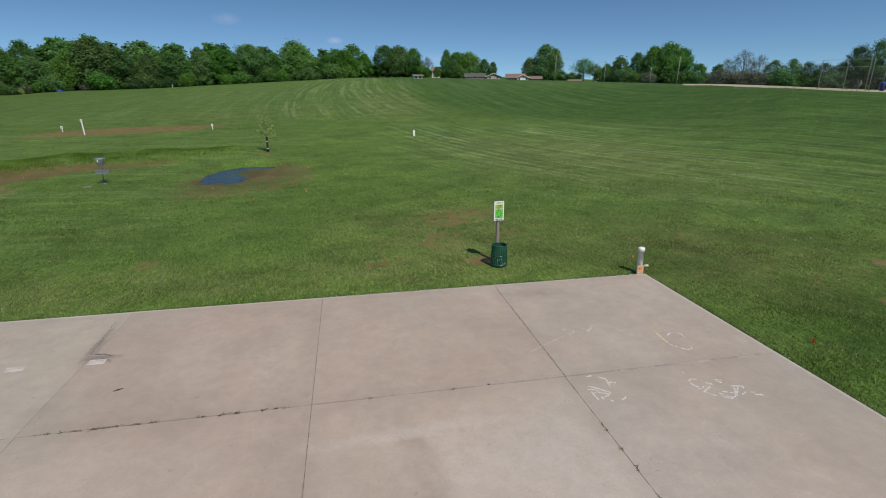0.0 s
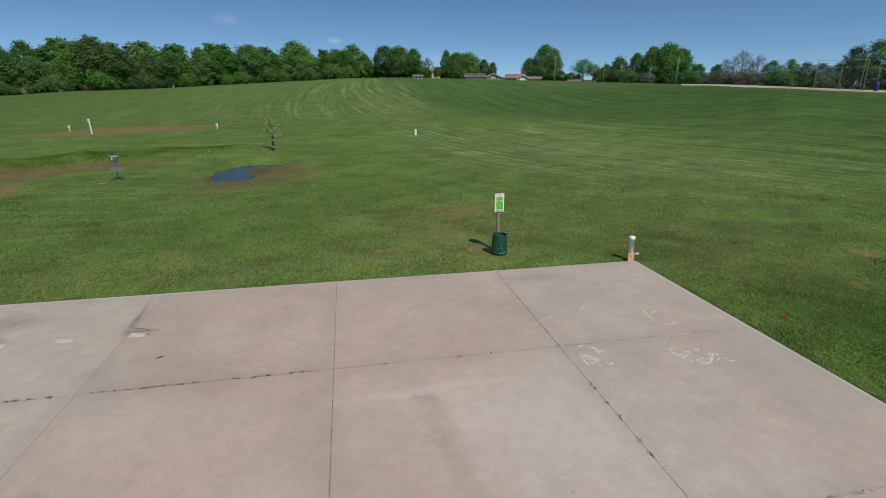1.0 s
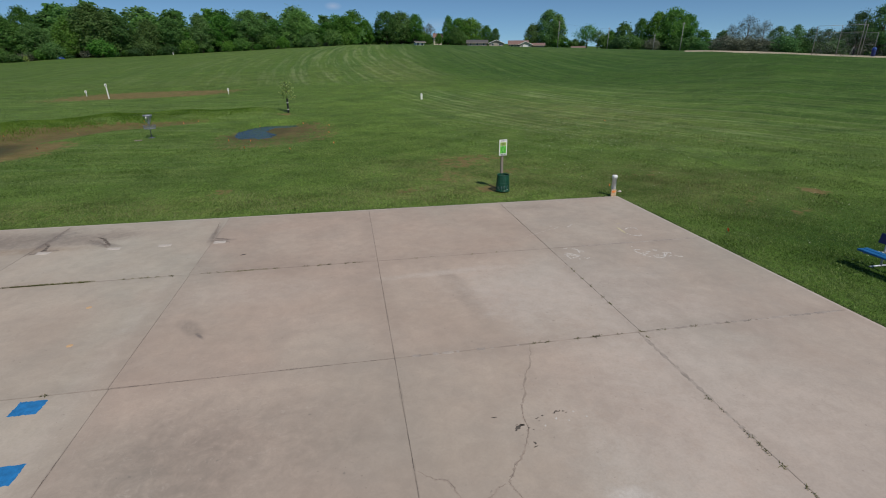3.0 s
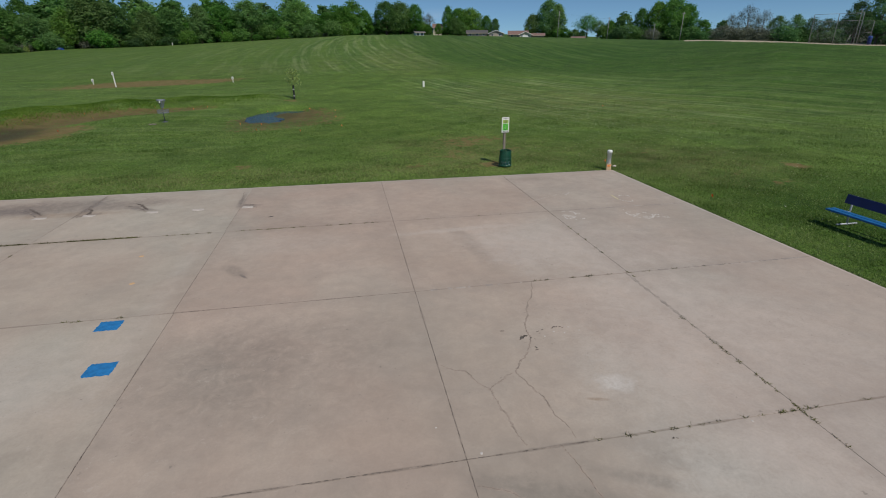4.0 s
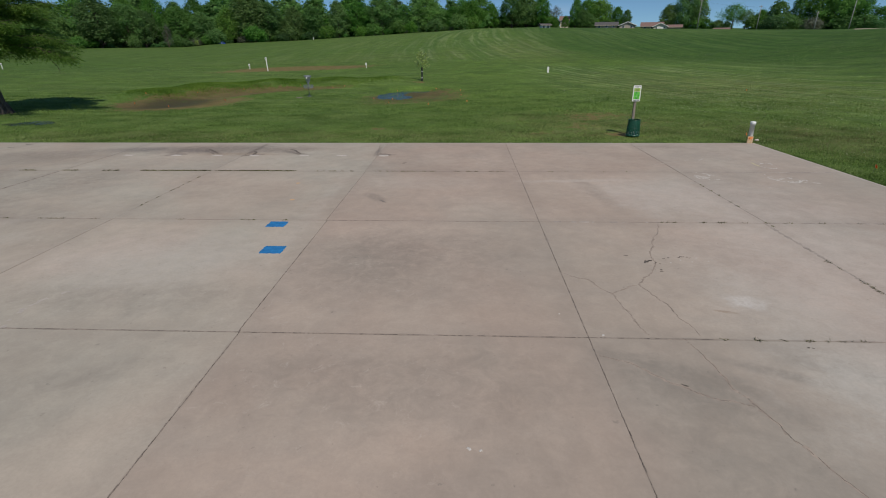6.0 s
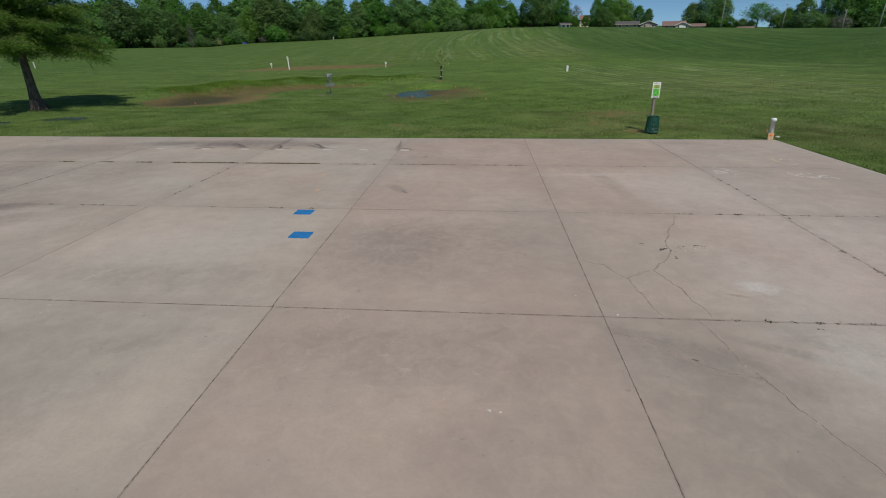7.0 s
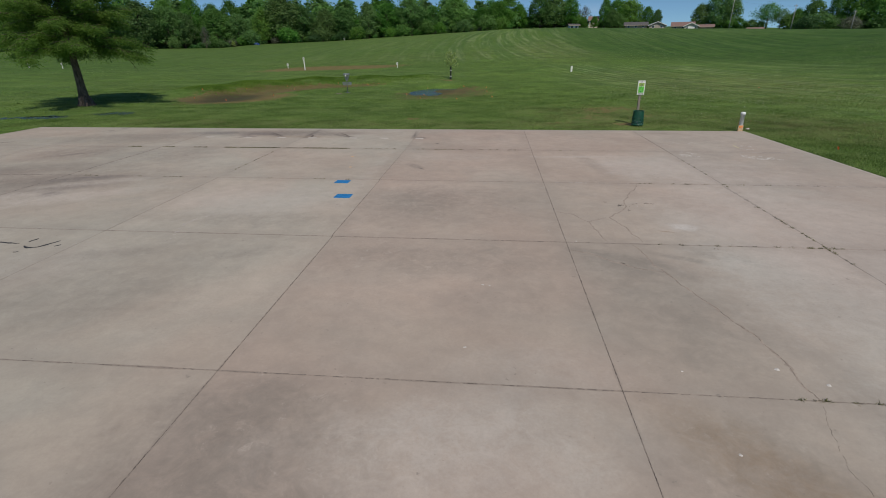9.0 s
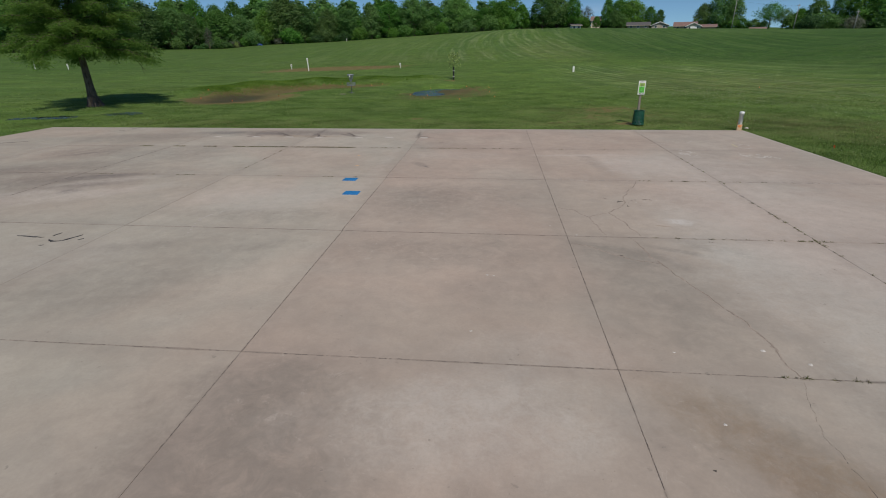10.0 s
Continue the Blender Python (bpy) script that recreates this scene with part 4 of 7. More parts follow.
    for b, s in [(1.8, 1.1), (2.9, 1.0), (3.8, 1.15), (4.7, 0.9), (5.5, 1.0), (6.4, 1.1), (7.0, 0.8), (8.3, 1.1), (9.0, 0.8), (10.6, 0.8), (11.6, 0.9), (12.4, 0.8), (13.3, 0.6), (14.6, 0.7), (15.3, 0.6), (19.8, 0.6), (21.6, 0.8), (22.6, 0.9), (23.6, 0.8), (24.6, 0.7), (25.4, 0.6), (27.6, 1.1), (28.3, 1.0)]:
        x, y = bearing(b, 236)
        plant(rnd.choice((shrub, shrub2)), x, y, s, b * 61, "green garden shrub between the trees beyond the hilltop", "shrub", wide=1.3)
    # trees beyond the crest: bearing, height in metres, width
    lone = "rounded green shade tree standing beyond the hilltop"
    for b, h, w, k in [(4.6, 14.0, 1.15, 0), (6.1, 13.2, 1.1, 3), (7.6, 12.6, 1.0, 2), (11.15, 12.2, 0.72, 4), (12.3, 11.6, 1.15, 0), (13.5, 11.2, 1.2, 3), (15.3, 8.6, 1.0, 2), (16.2, 7.4, 1.0, 4), (2.4, 10.5, 1.0, 1)]:
        x, y = bearing(b, 232)
        plant(models[k], x, y, h / heights[k], b * 77, lone, "tree", wide=w * 1.15)
    for b, h, w in [(11.95, 7.4, 1.0), (12.6, 5.6, 1.3), (9.0, 4.2, 1.1), (10.15, 4.7, 0.9)]:
        x, y = bearing(b, 222)
        plant(models[3], x, y, h / 15, b * 41, lone, "tree", wide=w)
    for b, s in [(9.2, 0.80), (14.6, 0.80), (8.6, 0.70), (13.0, 0.84)]:
        x, y = bearing(b, 246)
        plant(bare, x, y, s, b * 53, "pale half-bare tree with thin spring leaves", "tree")
    for b, h, w, k in [(20.2, 9.5, 1.1, 3), (21.8, 15.8, 1.1, 0), (22.7, 14.0, 0.95, 1), (28.1, 7.6, 0.9, 3)]:
        x, y = bearing(b, 236)
        plant(models[k], x, y, h / heights[k], b * 77, lone, "tree", wide=w)
    for b, s in [(25.8, 0.95), (26.9, 0.72)]:
        x, y = bearing(b, 236)
        plant(airy, x, y, s, b * 77, "thin airy tree with open branches beyond the hilltop", "tree")
    for b, h, w, k in [(29.4, 9.2, 1.0, 3), (31.0, 10.8, 1.0, 2), (32.5, 13.2, 1.1, 1), (34.0, 14.2, 1.15, 3), (35.2, 13.0, 1.0, 0), (36.8, 7.8, 1.3, 2), (38.4, 7.4, 1.3, 4)]:
        x, y = bearing(b, 205)
        plant(plainer[k] if h < 10 else models[k], x, y, h / heights[k], b * 77, "broad green tree behind the ball field", "tree", wide=w)
    for b, s in [(39.2, 0.70), (40.5, 0.92), (41.8, 0.80)]:
        x, y = bearing(b, 180)
        plant(bare, x, y, s, b * 31, "half-bare grey tree with thin spring leaves", "tree")
    for b, h, w, k in [(43.0, 7.9, 1.2, 1), (44.4, 8.3, 1.1, 3), (45.6, 7.2, 1.2, 2), (46.8, 6.9, 1.3, 0), (48.0, 7.0, 1.3, 2), (50.0, 7.4, 1.3, 4), (52.0, 7.6, 1.3, 1), (54.5, 8, 1.3, 2)]:
        x, y = bearing(b, 172)
        plant(deep[k % 2], x, y, h / (16, 17)[k % 2], b * 77, "dark green tree in a row behind the ball field", "tree", wide=w)
    for b, h, w in [(49.0, 8.2, 0.9), (50.6, 9.4, 1.1), (53.0, 8.8, 1.1), (55.0, 10.2, 1.15)]:
        x, y = bearing(b, 130)
        plant(spreading, x, y, h / 16, b * 13, "tall spreading tree behind the backstop", "tree", wide=w)
    b = 29.0
    while b < 56:
        x, y = bearing(b, 165 + rnd.uniform(-4, 8) + (30 if b < 38 else 0))
        plant(brush if 38 < b < 42.6 or rnd.random() < 0.2 else hedge, x, y, rnd.uniform(0.6, 1.0), rnd.uniform(0, 360), "low tangled green brush beyond the ball field", "shrub", "hedge shrubs", wide=1.5)
        b += rnd.uniform(0.75, 1.2)
    for m in models + plainer + deep + [spreading, hedge, brush, thicket, bare, airy, shrub, shrub2]:
        for o in (*m.children, m):
            bpy.data.objects.remove(o)


build_far_trees()


def build_cypress(x, y):
    """The feathery conifer beside the slab: bare leaning trunk, level limbs and drooping sprays."""
    rnd = random.Random(5)
    g = np.random.default_rng(5)
    ob = thing("cypress_tree", x, y, land_at(x, y), "feathery green conifer with a bare flared trunk, on grass", "tree")
    bm = bmesh.new()
    trunk = [(0.06, 0, -0.3), (0.04, 0, 0.0), (0, 0, 0.25), (-0.03, 0.02, 1.2), (-0.07, 0.05, 2.4), (-0.10, 0.06, 3.2), (-0.13, 0.1, 5.0), (-0.13, 0.05, 7.0), (-0.1, 0, 9.6)]
    tube(bm, trunk, [0.55, 0.44, 0.33, 0.24, 0.20, 0.19, 0.15, 0.09, 0.03], 14)
    for k in range(7):
        a = k * 0.9
        tube(bm, [(0.06 + 0.55 * math.cos(a), 0.55 * math.sin(a), -0.1), (0.05 + 0.36 * math.cos(a), 0.36 * math.sin(a), 0.14), (0.25 * math.cos(a), 0.25 * math.sin(a), 0.6)], [0.09, 0.12, 0.08], 7)
    part("trunk", bm, BARK, ob, smooth=True)
    tips = []
    n_limb = 58
    for k in range(n_limb):
        bm = bmesh.new()
        f = k / (n_limb - 1)
        z = 3.15 + 6.1 * f ** 1.15
        reach = (4.1 * (1 - f) ** 0.55 + 0.5) * rnd.uniform(0.78, 1.1)
        a = k * 2.399 + rnd.uniform(-0.3, 0.3)
        base = Vector((-0.12, 0.06, z))
        rise = 0.5 + 0.9 * f
        end = base + Vector((reach * math.cos(a), reach * math.sin(a), rise * rnd.uniform(0.5, 1.3) - 0.80 * (1 - f)))
        pts = limb_path(base, end, 0.55 * (1 - f), 6, rnd)
        tube(bm, pts, [0.075 * (1.15 - f), 0.06 * (1.15 - f), 0.048 * (1.15 - f), 0.036 * (1.15 - f), 0.026 * (1.15 - f), 0.016, 0.006], 5)
        # side twigs
        for j in range(15):
            t = 0.10 + 0.90 * (j + rnd.random()) / 15
            i = min(int(t * 6), 5)
            p = pts[i].lerp(pts[i + 1], t * 6 - i)
            sa = a + rnd.choice((-1, 1)) * rnd.uniform(0.4, 1.2)
            length = (0.45 + 0.20 * reach) * rnd.uniform(0.5, 1.1) * (1.15 - 0.5 * t)
            q = p + Vector((length * math.cos(sa), length * math.sin(sa), rnd.uniform(-0.35, 0.15) * length))
            tube(bm, [p, p.lerp(q, 0.5) + Vector((0, 0, 0.05)), q], [0.014, 0.01, 0.004], 4)
            tips.append((p, q))
        tips.append((pts[-2], pts[-1]))
        tips.append((pts[-3], pts[-2]))
        tips.append((pts[-4], pts[-3]))
        part("limb", bm, BARK, ob, smooth=True)
    starts = np.array([tuple(p) for p, _ in tips])
    ends = np.array([tuple(q) for _, q in tips])
    n = 150000
    pick = g.integers(0, len(tips), n)
    t = g.uniform(0.0, 1.1, n)[:, None]
    co = starts[pick] * (1 - t) + ends[pick] * t
    out = ends[pick] - starts[pick]
    out /= np.linalg.norm(out, axis=1)[:, None]
    side = np.cross(out, np.array([0, 0, 1.0]))
    side /= np.linalg.norm(side, axis=1)[:, None] + 1e-6
    spread = g.normal(0, 0.23, n)[:, None]
    co = co + side * spread + g.normal(0, 0.08, (n, 3)) - np.array([0, 0, 1.0]) * np.abs(g.normal(0, 0.20, n))[:, None]
    v = out * 0.6 + side * np.sign(spread) * 0.7 + g.normal(0, 0.3, (n, 3)) + np.array([0, 0, -0.25])
    v /= np.linalg.norm(v, axis=1)[:, None]
    u = np.cross(v, g.normal(size=(n, 3)) * 0.6 + np.array([0, 0, 1.0]))
    u /= np.linalg.norm(u, axis=1)[:, None]
    s = g.uniform(0.6, 1.3, n)[:, None]
    quad_cloud("foliage", co, u * 0.023 * s, v * 0.085 * s, LEAF_CYPRESS, ob)
    # one long hanging twig
    bm = bmesh.new()
    tube(bm, [(2.3, 0.6, 3.5), (2.95, 0.8, 3.0), (3.3, 0.9, 2.5), (3.38, 0.9, 1.95)], [0.024, 0.02, 0.014, 0.005], 5)
    tube(bm, [(3.33, 0.9, 2.4), (3.55, 0.95, 2.1)], [0.01, 0.004], 4)
    part("hanging_twig", bm, BARK, ob)
    return ob


build_cypress(-37.05, 9.4)


# ---- far buildings, poles, backstop ----


def gable_house(name, x, y, rz, sx, sy, wall_h, roof_h, wall, roof, label, door=False, ridge_along=True, overhang=0.7):
    """A low house with walls, pitched roof, windows and door."""
    ob = thing(name, x, y, land_at(x, y) - 0.3, label, "house", rz)
    bm = bmesh.new()
    hx, hy = sx / 2, sy / 2
    base = [(-hx, -hy), (hx, -hy), (hx, hy), (-hx, hy)]
    lo = [bm.verts.new((a, b, 0)) for a, b in base]
    hi = [bm.verts.new((a, b, wall_h)) for a, b in base]
    for k in range(4):
        bm.faces.new((lo[k], lo[(k + 1) % 4], hi[(k + 1) % 4], hi[k]))
    if ridge_along:
        r0, r1 = bm.verts.new((-hx, 0, wall_h + roof_h)), bm.verts.new((hx, 0, wall_h + roof_h))
        bm.faces.new((hi[0], hi[3], r0)), bm.faces.new((hi[1], hi[2], r1))
    else:
        r0, r1 = bm.verts.new((0, -hy, wall_h + roof_h)), bm.verts.new((0, hy, wall_h + roof_h))
        bm.faces.new((hi[0], hi[1], r0)), bm.faces.new((hi[3], hi[2], r1))
    part("wall", bm, wall, ob)
    bm = bmesh.new()
    t, o = 0.16, overhang
    for sgn in (-1, 1):
        if ridge_along:
            drop = roof_h / hy * o
            a = [(-hx - o, sgn * (hy + o), wall_h - drop), (hx + o, sgn * (hy + o), wall_h - drop), (hx + o, 0, wall_h + roof_h), (-hx - o, 0, wall_h + roof_h)]
        else:
            drop = roof_h / hx * o
            a = [(sgn * (hx + o), -hy - o, wall_h - drop), (sgn * (hx + o), hy + o, wall_h - drop), (0, hy + o, wall_h + roof_h), (0, -hy - o, wall_h + roof_h)]
        low = [bm.verts.new(Vector(p) + Vector((0, 0, 0.02))) for p in a]
        top = [bm.verts.new(Vector(p) + Vector((0, 0, 0.02 + t))) for p in a]
        bm.faces.new(low), bm.faces.new(top)
        for k in range(4):
            bm.faces.new((low[k], low[(k + 1) % 4], top[(k + 1) % 4], top[k]))
    part("roof", bm, roof, ob)
    # pale boards along the eaves that face the field
    bm = bmesh.new()
    if ridge_along:
        drop = roof_h / hy * o
        box(bm, sx + 2 * o, 0.06, 0.24, (0, -hy - o - 0.035, wall_h - drop + 0.10), 0.01)
    else:
        slope = math.atan2(roof_h, hx)
        for sgn in (-1, 1):
            box(bm, (hx + o) / math.cos(slope), 0.06, 0.26, (sgn * (hx + o) / 2, -hy - o - 0.035, wall_h + roof_h - (hx + o) / 2 * math.tan(slope) + 0.10), 0.01, Matrix.Rotation(sgn * slope, 4, 'Y'))
    part("fascia", bm, WHITE_PAINT if not ridge_along else WALL_STONE, ob, "pale eaves board")
    for k in range(max(2, int(sx / 3.2)) if wall_h > 1.4 else 0):
        wx = -hx + (k + 0.5) * sx / max(2, int(sx / 3.2))
        w = new("window")
        w.parent = ob
        w.location = (wx, -hy - 0.02, max(wall_h * 0.5, wall_h - 0.75))
        bm = bmesh.new()
        for a, b, c, d in ((1.3, 0.1, 0, 0.55), (1.3, 0.1, 0, -0.55), (0.1, 1.2, -0.6, 0), (0.1, 1.2, 0.6, 0)):
            box(bm, a, 0.08, b, (c, 0, d), 0.01)
        part("frame", bm, WHITE_PAINT, w)
        bm = bmesh.new()
        box(bm, 1.15, 0.03, 1.05, (0, 0.02, 0))
        part("pane", bm, GLASS_DARK, w)
    if door:
        bm = bmesh.new()
        box(bm, min(4.8, sx * 0.5), 0.08, wall_h * 0.85, (0, -hy - 0.03, wall_h * 0.43), 0.02)
        part("garage_door", bm, WHITE_PAINT, ob)
    return ob


for b, dist, rz, sx, sy, wh, rh, wall, roof, label, door, along in [
        (8.0, 172, 8, 2.9, 2.6, 1.5, 0.5, WALL_WHITE, ROOF_GREY, "small white garden shed with a grey roof", False, True),
        (10.05, 234, -10, 3.6, 8, 4.9, 2.4, WALL_CREAM, ROOF_RED, "two-storey cream house with a red-brown roof", False, True),
        (14.3, 206, -14, 7.8, 8, 1.75, 1.6, WALL_STONE, ROOF_GREY, "low stone house with a dark grey roof", False, True),
        (16.35, 205, -16, 5.6, 9, 1.75, 1.6, WALL_STONE, ROOF_GREY, "low stone house showing its wide gable", False, False),
        (18.7, 214, -18, 7.6, 9, 1.5, 2.1, WALL_STONE, ROOF_RED, "long low house with a red-brown roof", False, True),
        (19.5, 206, -20, 4.6, 6, 1.5, 1.5, WALL_CREAM, ROOF_RED, "cream garage with a red-brown roof", True, False),
        (20.75, 212, -20, 5.2, 6, 1.2, 1.2, WALL_STONE, ROOF_RED, "small stone outbuilding with a red-brown roof", False, True),
        (-42.6, 214, 40, 5.5, 5, 2.4, 1.2, WALL_WHITE, ROOF_GREY, "small white house at the end of a wood", False, True),
        (25.0, 225, -26, 5, 8, 0.5, 0.8, WALL_STONE, ROOF_RED, "low brown house beyond the hilltop", False, True)]:
    hx_, hy_ = bearing(b, dist)
    gable_house("house" if "shed" not in label else "garden_shed", hx_, hy_, rz, sx * 1.45, sy * 1.3, wh, rh, wall, roof, label, door, along)


def utility_pole(x, y, h, lean, arm=True, label="tall grey wooden utility pole"):
    ob = thing("utility_pole", x, y, land_at(x, y), label, "utility pole", 20, "utility poles")
    bm = bmesh.new()
    tube(bm, [(0, 0, -0.5), (lean * 0.5, 0, h * 0.5), (lean, 0, h)], [0.17, 0.14, 0.10], 9)
    part("pole", bm, POLE_WOOD, ob, smooth=True)
    if arm:
        bm = bmesh.new()
        box(bm, 2.0, 0.1, 0.12, (lean, 0.1, h - 0.5), 0.01)
        part("crossarm", bm, POLE_WOOD, ob)
        for dx in (-0.85, -0.3, 0.3, 0.85):
            bm = bmesh.new()
            lathe(bm, [(0.0, 0.22), (0.05, 0.2), (0.03, 0.14), (0.06, 0.1), (0.03, 0.0)], 8)
            part("insulator", bm, GLASS_DARK, ob).location = (lean + dx, 0.1, h - 0.44)
    return ob


for b, dist, h, lean in [(22.85, 178, 8.0, 0.3), (27.9, 178, 6.4, 0.4), (32.4, 168, 4.4, 0.1), (34.9, 160, 7.2, 0.4), (-43.9, 212, 10, 0.4)]:
    ux, uy = bearing(b, dist)
    utility_pole(ux, uy, h * 1.5, lean)


def wire_span(points, sag=0.4):
    bm = bmesh.new()
    for (a, b) in zip(points, points[1:]):
        tube(bm, [Vector(a).lerp(Vector(b), k / 8) - Vector((0, 0, sag * 4 * (k / 8) * (1 - k / 8))) for k in range(9)], 0.02, 4)
    ob = part("power_line", bm, DARK_STEEL)
    return tagged(ob, "thin sagging overhead power line between poles", "power line")


pole_tops = []
for b, dist, h, lean in [(22.85, 178, 7.5, 0.3), (27.9, 178, 5.9, 0.4), (32.4, 168, 3.9, 0.1)]:
    ux, uy = bearing(b, dist)
    pole_tops.append((ux + lean, uy, land_at(ux, uy) + h * 1.5))
wire_span(pole_tops)


def chain_link(bm, a, b, z0, z1, step, r):
    """Diagonal wires across a rectangular bay."""
    a, b = Vector(a), Vector(b)
    length = (b - a).length
    d = (b - a) / length
    h = z1 - z0
    k = -h
    while k < length:
        for s in (1, -1):
            lo, hi = max(0, k), min(length, k + h)
            zlo, zhi = (z0 + (lo - k), z0 + (hi - k)) if s > 0 else (z1 - (lo - k), z1 - (hi - k))
            if hi - lo > 0.02:
                tube(bm, [a + d * lo + Vector((0, 0, zlo)), a + d * hi + Vector((0, 0, zhi))], r, 3, False)
        k += step
    return bm


def build_backstop():
    """A chain-link backstop: upright posts that bend forward into an overhang, and a lower wing at its side."""
    bx, by = 66.4, 54.3
    ob = thing("backstop", bx, by, land_at(bx, by) - 0.1, "tall chain-link baseball backstop with bent steel posts", "fence")
    # plan of the posts: place, height of the bend, full height
    posts = [(-3.4, 3.6, 5.4, 7.0), (0.0, 0.0, 5.4, 7.0), (4.6, -1.6, 6.2, 7.9), (3.2, -3.6, 5.4, 7.0), (4.7, -5.4, 5.2, 5.2)]
    lean = Vector((-0.6, -0.5, 0))
    feet, bends, tips = [], [], []
    for px, py, bend, top in posts:
        foot = Vector((px, py, 0))
        knee = foot + Vector((0, 0, bend))
        tip = knee + (lean + Vector((0, 0, top - bend)) if top > bend else Vector((0, 0, 0.01)))
        feet.append(foot), bends.append(knee), tips.append(tip)
        bm = bmesh.new()
        tube(bm, [foot - Vector((0, 0, 0.6)), knee, tip], 0.075, 10)
        part("post", bm, RUSTY_PIPE, ob, smooth=True)
    order = [0, 1, 3]
    for a, b in zip(order, order[1:]):
        for p, q in ((bends[a], bends[b]), (tips[a], tips[b]), (feet[a] + Vector((0, 0, 0.15)), feet[b] + Vector((0, 0, 0.15)))):
            bm = bmesh.new()
            tube(bm, [p, q], 0.036, 8)
            part("rail", bm, RUSTY_PIPE, ob, smooth=True)
        bm = bmesh.new()
        chain_link(bm, feet[a], feet[b], 0.15, 5.4, 0.36, 0.006)
        part("mesh_panel", bm, RUSTY_PIPE, ob)
    for z in (0.15, 2.6, 5.2):
        bm = bmesh.new()
        tube(bm, [feet[3] + Vector((0, 0, z)), feet[4] + Vector((0, 0, z))], 0.03, 8)
        part("wing_rail", bm, RUSTY_PIPE, ob, smooth=True)
    bm = bmesh.new()
    chain_link(bm, feet[3], feet[4], 0.15, 5.2, 0.36, 0.006)
    part("wing_mesh", bm, RUSTY_PIPE, ob)
    bm = bmesh.new()
    tube(bm, [feet[3] + Vector((-1.6, 1.6, -0.3)), feet[3] + Vector((-1.0, 1.2, 2.2))], 0.05, 8)
    part("short_post", bm, RUSTY_PIPE, ob, smooth=True)
    ob.scale = (0.63, 0.63, 0.63)
    return ob


build_backstop()


def barrel(x, y):
    ob = thing("litter_barrel", x, y, land_at(x, y), "bright blue plastic litter barrel beside the backstop", "barrel")
    bm = bmesh.new()
    lathe(bm, [(0.0, 0.0), (0.27, 0.0), (0.29, 0.04), (0.29, 0.30), (0.305, 0.33), (0.29, 0.36), (0.29, 0.60), (0.305, 0.63), (0.29, 0.66), (0.28, 0.92), (0.26, 0.94), (0.25, 0.90), (0.25, 0.1)], 20)
    part("body", bm, NAVY_PAINT, ob, "dark navy body", True)
    bm = bmesh.new()
    lathe(bm, [(0.31, 0.84), (0.32, 0.96), (0.29, 1.04), (0.18, 1.14), (0.0, 1.17)], 20)
    part("lid", bm, BARREL_BLUE, ob, smooth=True)
    ob.scale = (0.95, 0.95, 1.1)
    return ob


barrel(69.3, 50.8)


# ---- pavement slab, panel by panel ----
pavement = thing("pavement", 0, 0, 0, "large pale concrete slab in jointed panels, cracked and stained", "pavement", kind="structure")
bm = bmesh.new()
box(bm, -SLAB_LEFT - 0.3, -SLAB_BACK - 0.3, 0.10, (SLAB_LEFT / 2, SLAB_BACK / 2, -0.056))
part("joint_bed", bm, JOINT, pavement, "dark dirt-filled joints")


def panel_mesh(sx, sy, material):
    """One slab with a softly rounded arris."""
    bm = bmesh.new()
    b, d = 0.0025, 0.15
    rings = []
    for inset, z in ((0, -d), (0, -b), (b, 0)):
        hx, hy = sx / 2 - inset, sy / 2 - inset
        rings.append([bm.verts.new(v) for v in ((-hx, -hy, z), (hx, -hy, z), (hx, hy, z), (-hx, hy, z))])
    for lo, hi in zip(rings, rings[1:]):
        for k in range(4):
            bm.faces.new((lo[k], lo[(k + 1) % 4], hi[(k + 1) % 4], hi[k]))
    bm.faces.new(rings[-1])
    bm.faces.new(rings[0][::-1])
    me = bpy.data.meshes.new("panel")
    bm.to_mesh(me)
    bm.free()
    me.materials.append(material)
    return me


COLUMN_TONE = [(0.985, 1.003, 1.010), (0.99, 0.975, 0.965), (0.97, 0.957, 0.95), (0.995, 1.032, 1.026), (0.965, 1.012, 1.008), (0.93, 0.975, 0.968), (0.925, 0.965, 0.958)]
tone_rnd = random.Random(3)
for r, (ya, yb) in enumerate(zip(JOINT_Y, JOINT_Y[1:])):
    meshes = {}
    # two of the long joints run a little askew
    xs = list(JOINT_X)
    xs[1] = (-4.53, -4.55, -4.61, -4.64)[min(r, 3)]
    xs[3] = (-13.51, -13.49, -13.47, -13.45)[min(r, 3)]
    for c, (xa, xb) in enumerate(zip(xs, xs[1:])):
        sx, sy = xa - xb - 0.0035, ya - yb - 0.0035
        kind = (0, 0, 1, 2, 3, 3, 3)[c]
        key = (round(sx, 2), kind)
        if key not in meshes:
            meshes[key] = panel_mesh(sx, sy, CONCRETES[kind])
        ob = new("panel", meshes[key])
        ob.parent = pavement
        ob.location = ((xa + xb) / 2, (ya + yb) / 2, tone_rnd.uniform(-0.002, 0.002))
        k = tone_rnd.uniform(0.965, 1.03)
        ob.color = (*(k * v for v in COLUMN_TONE[c]), 1)


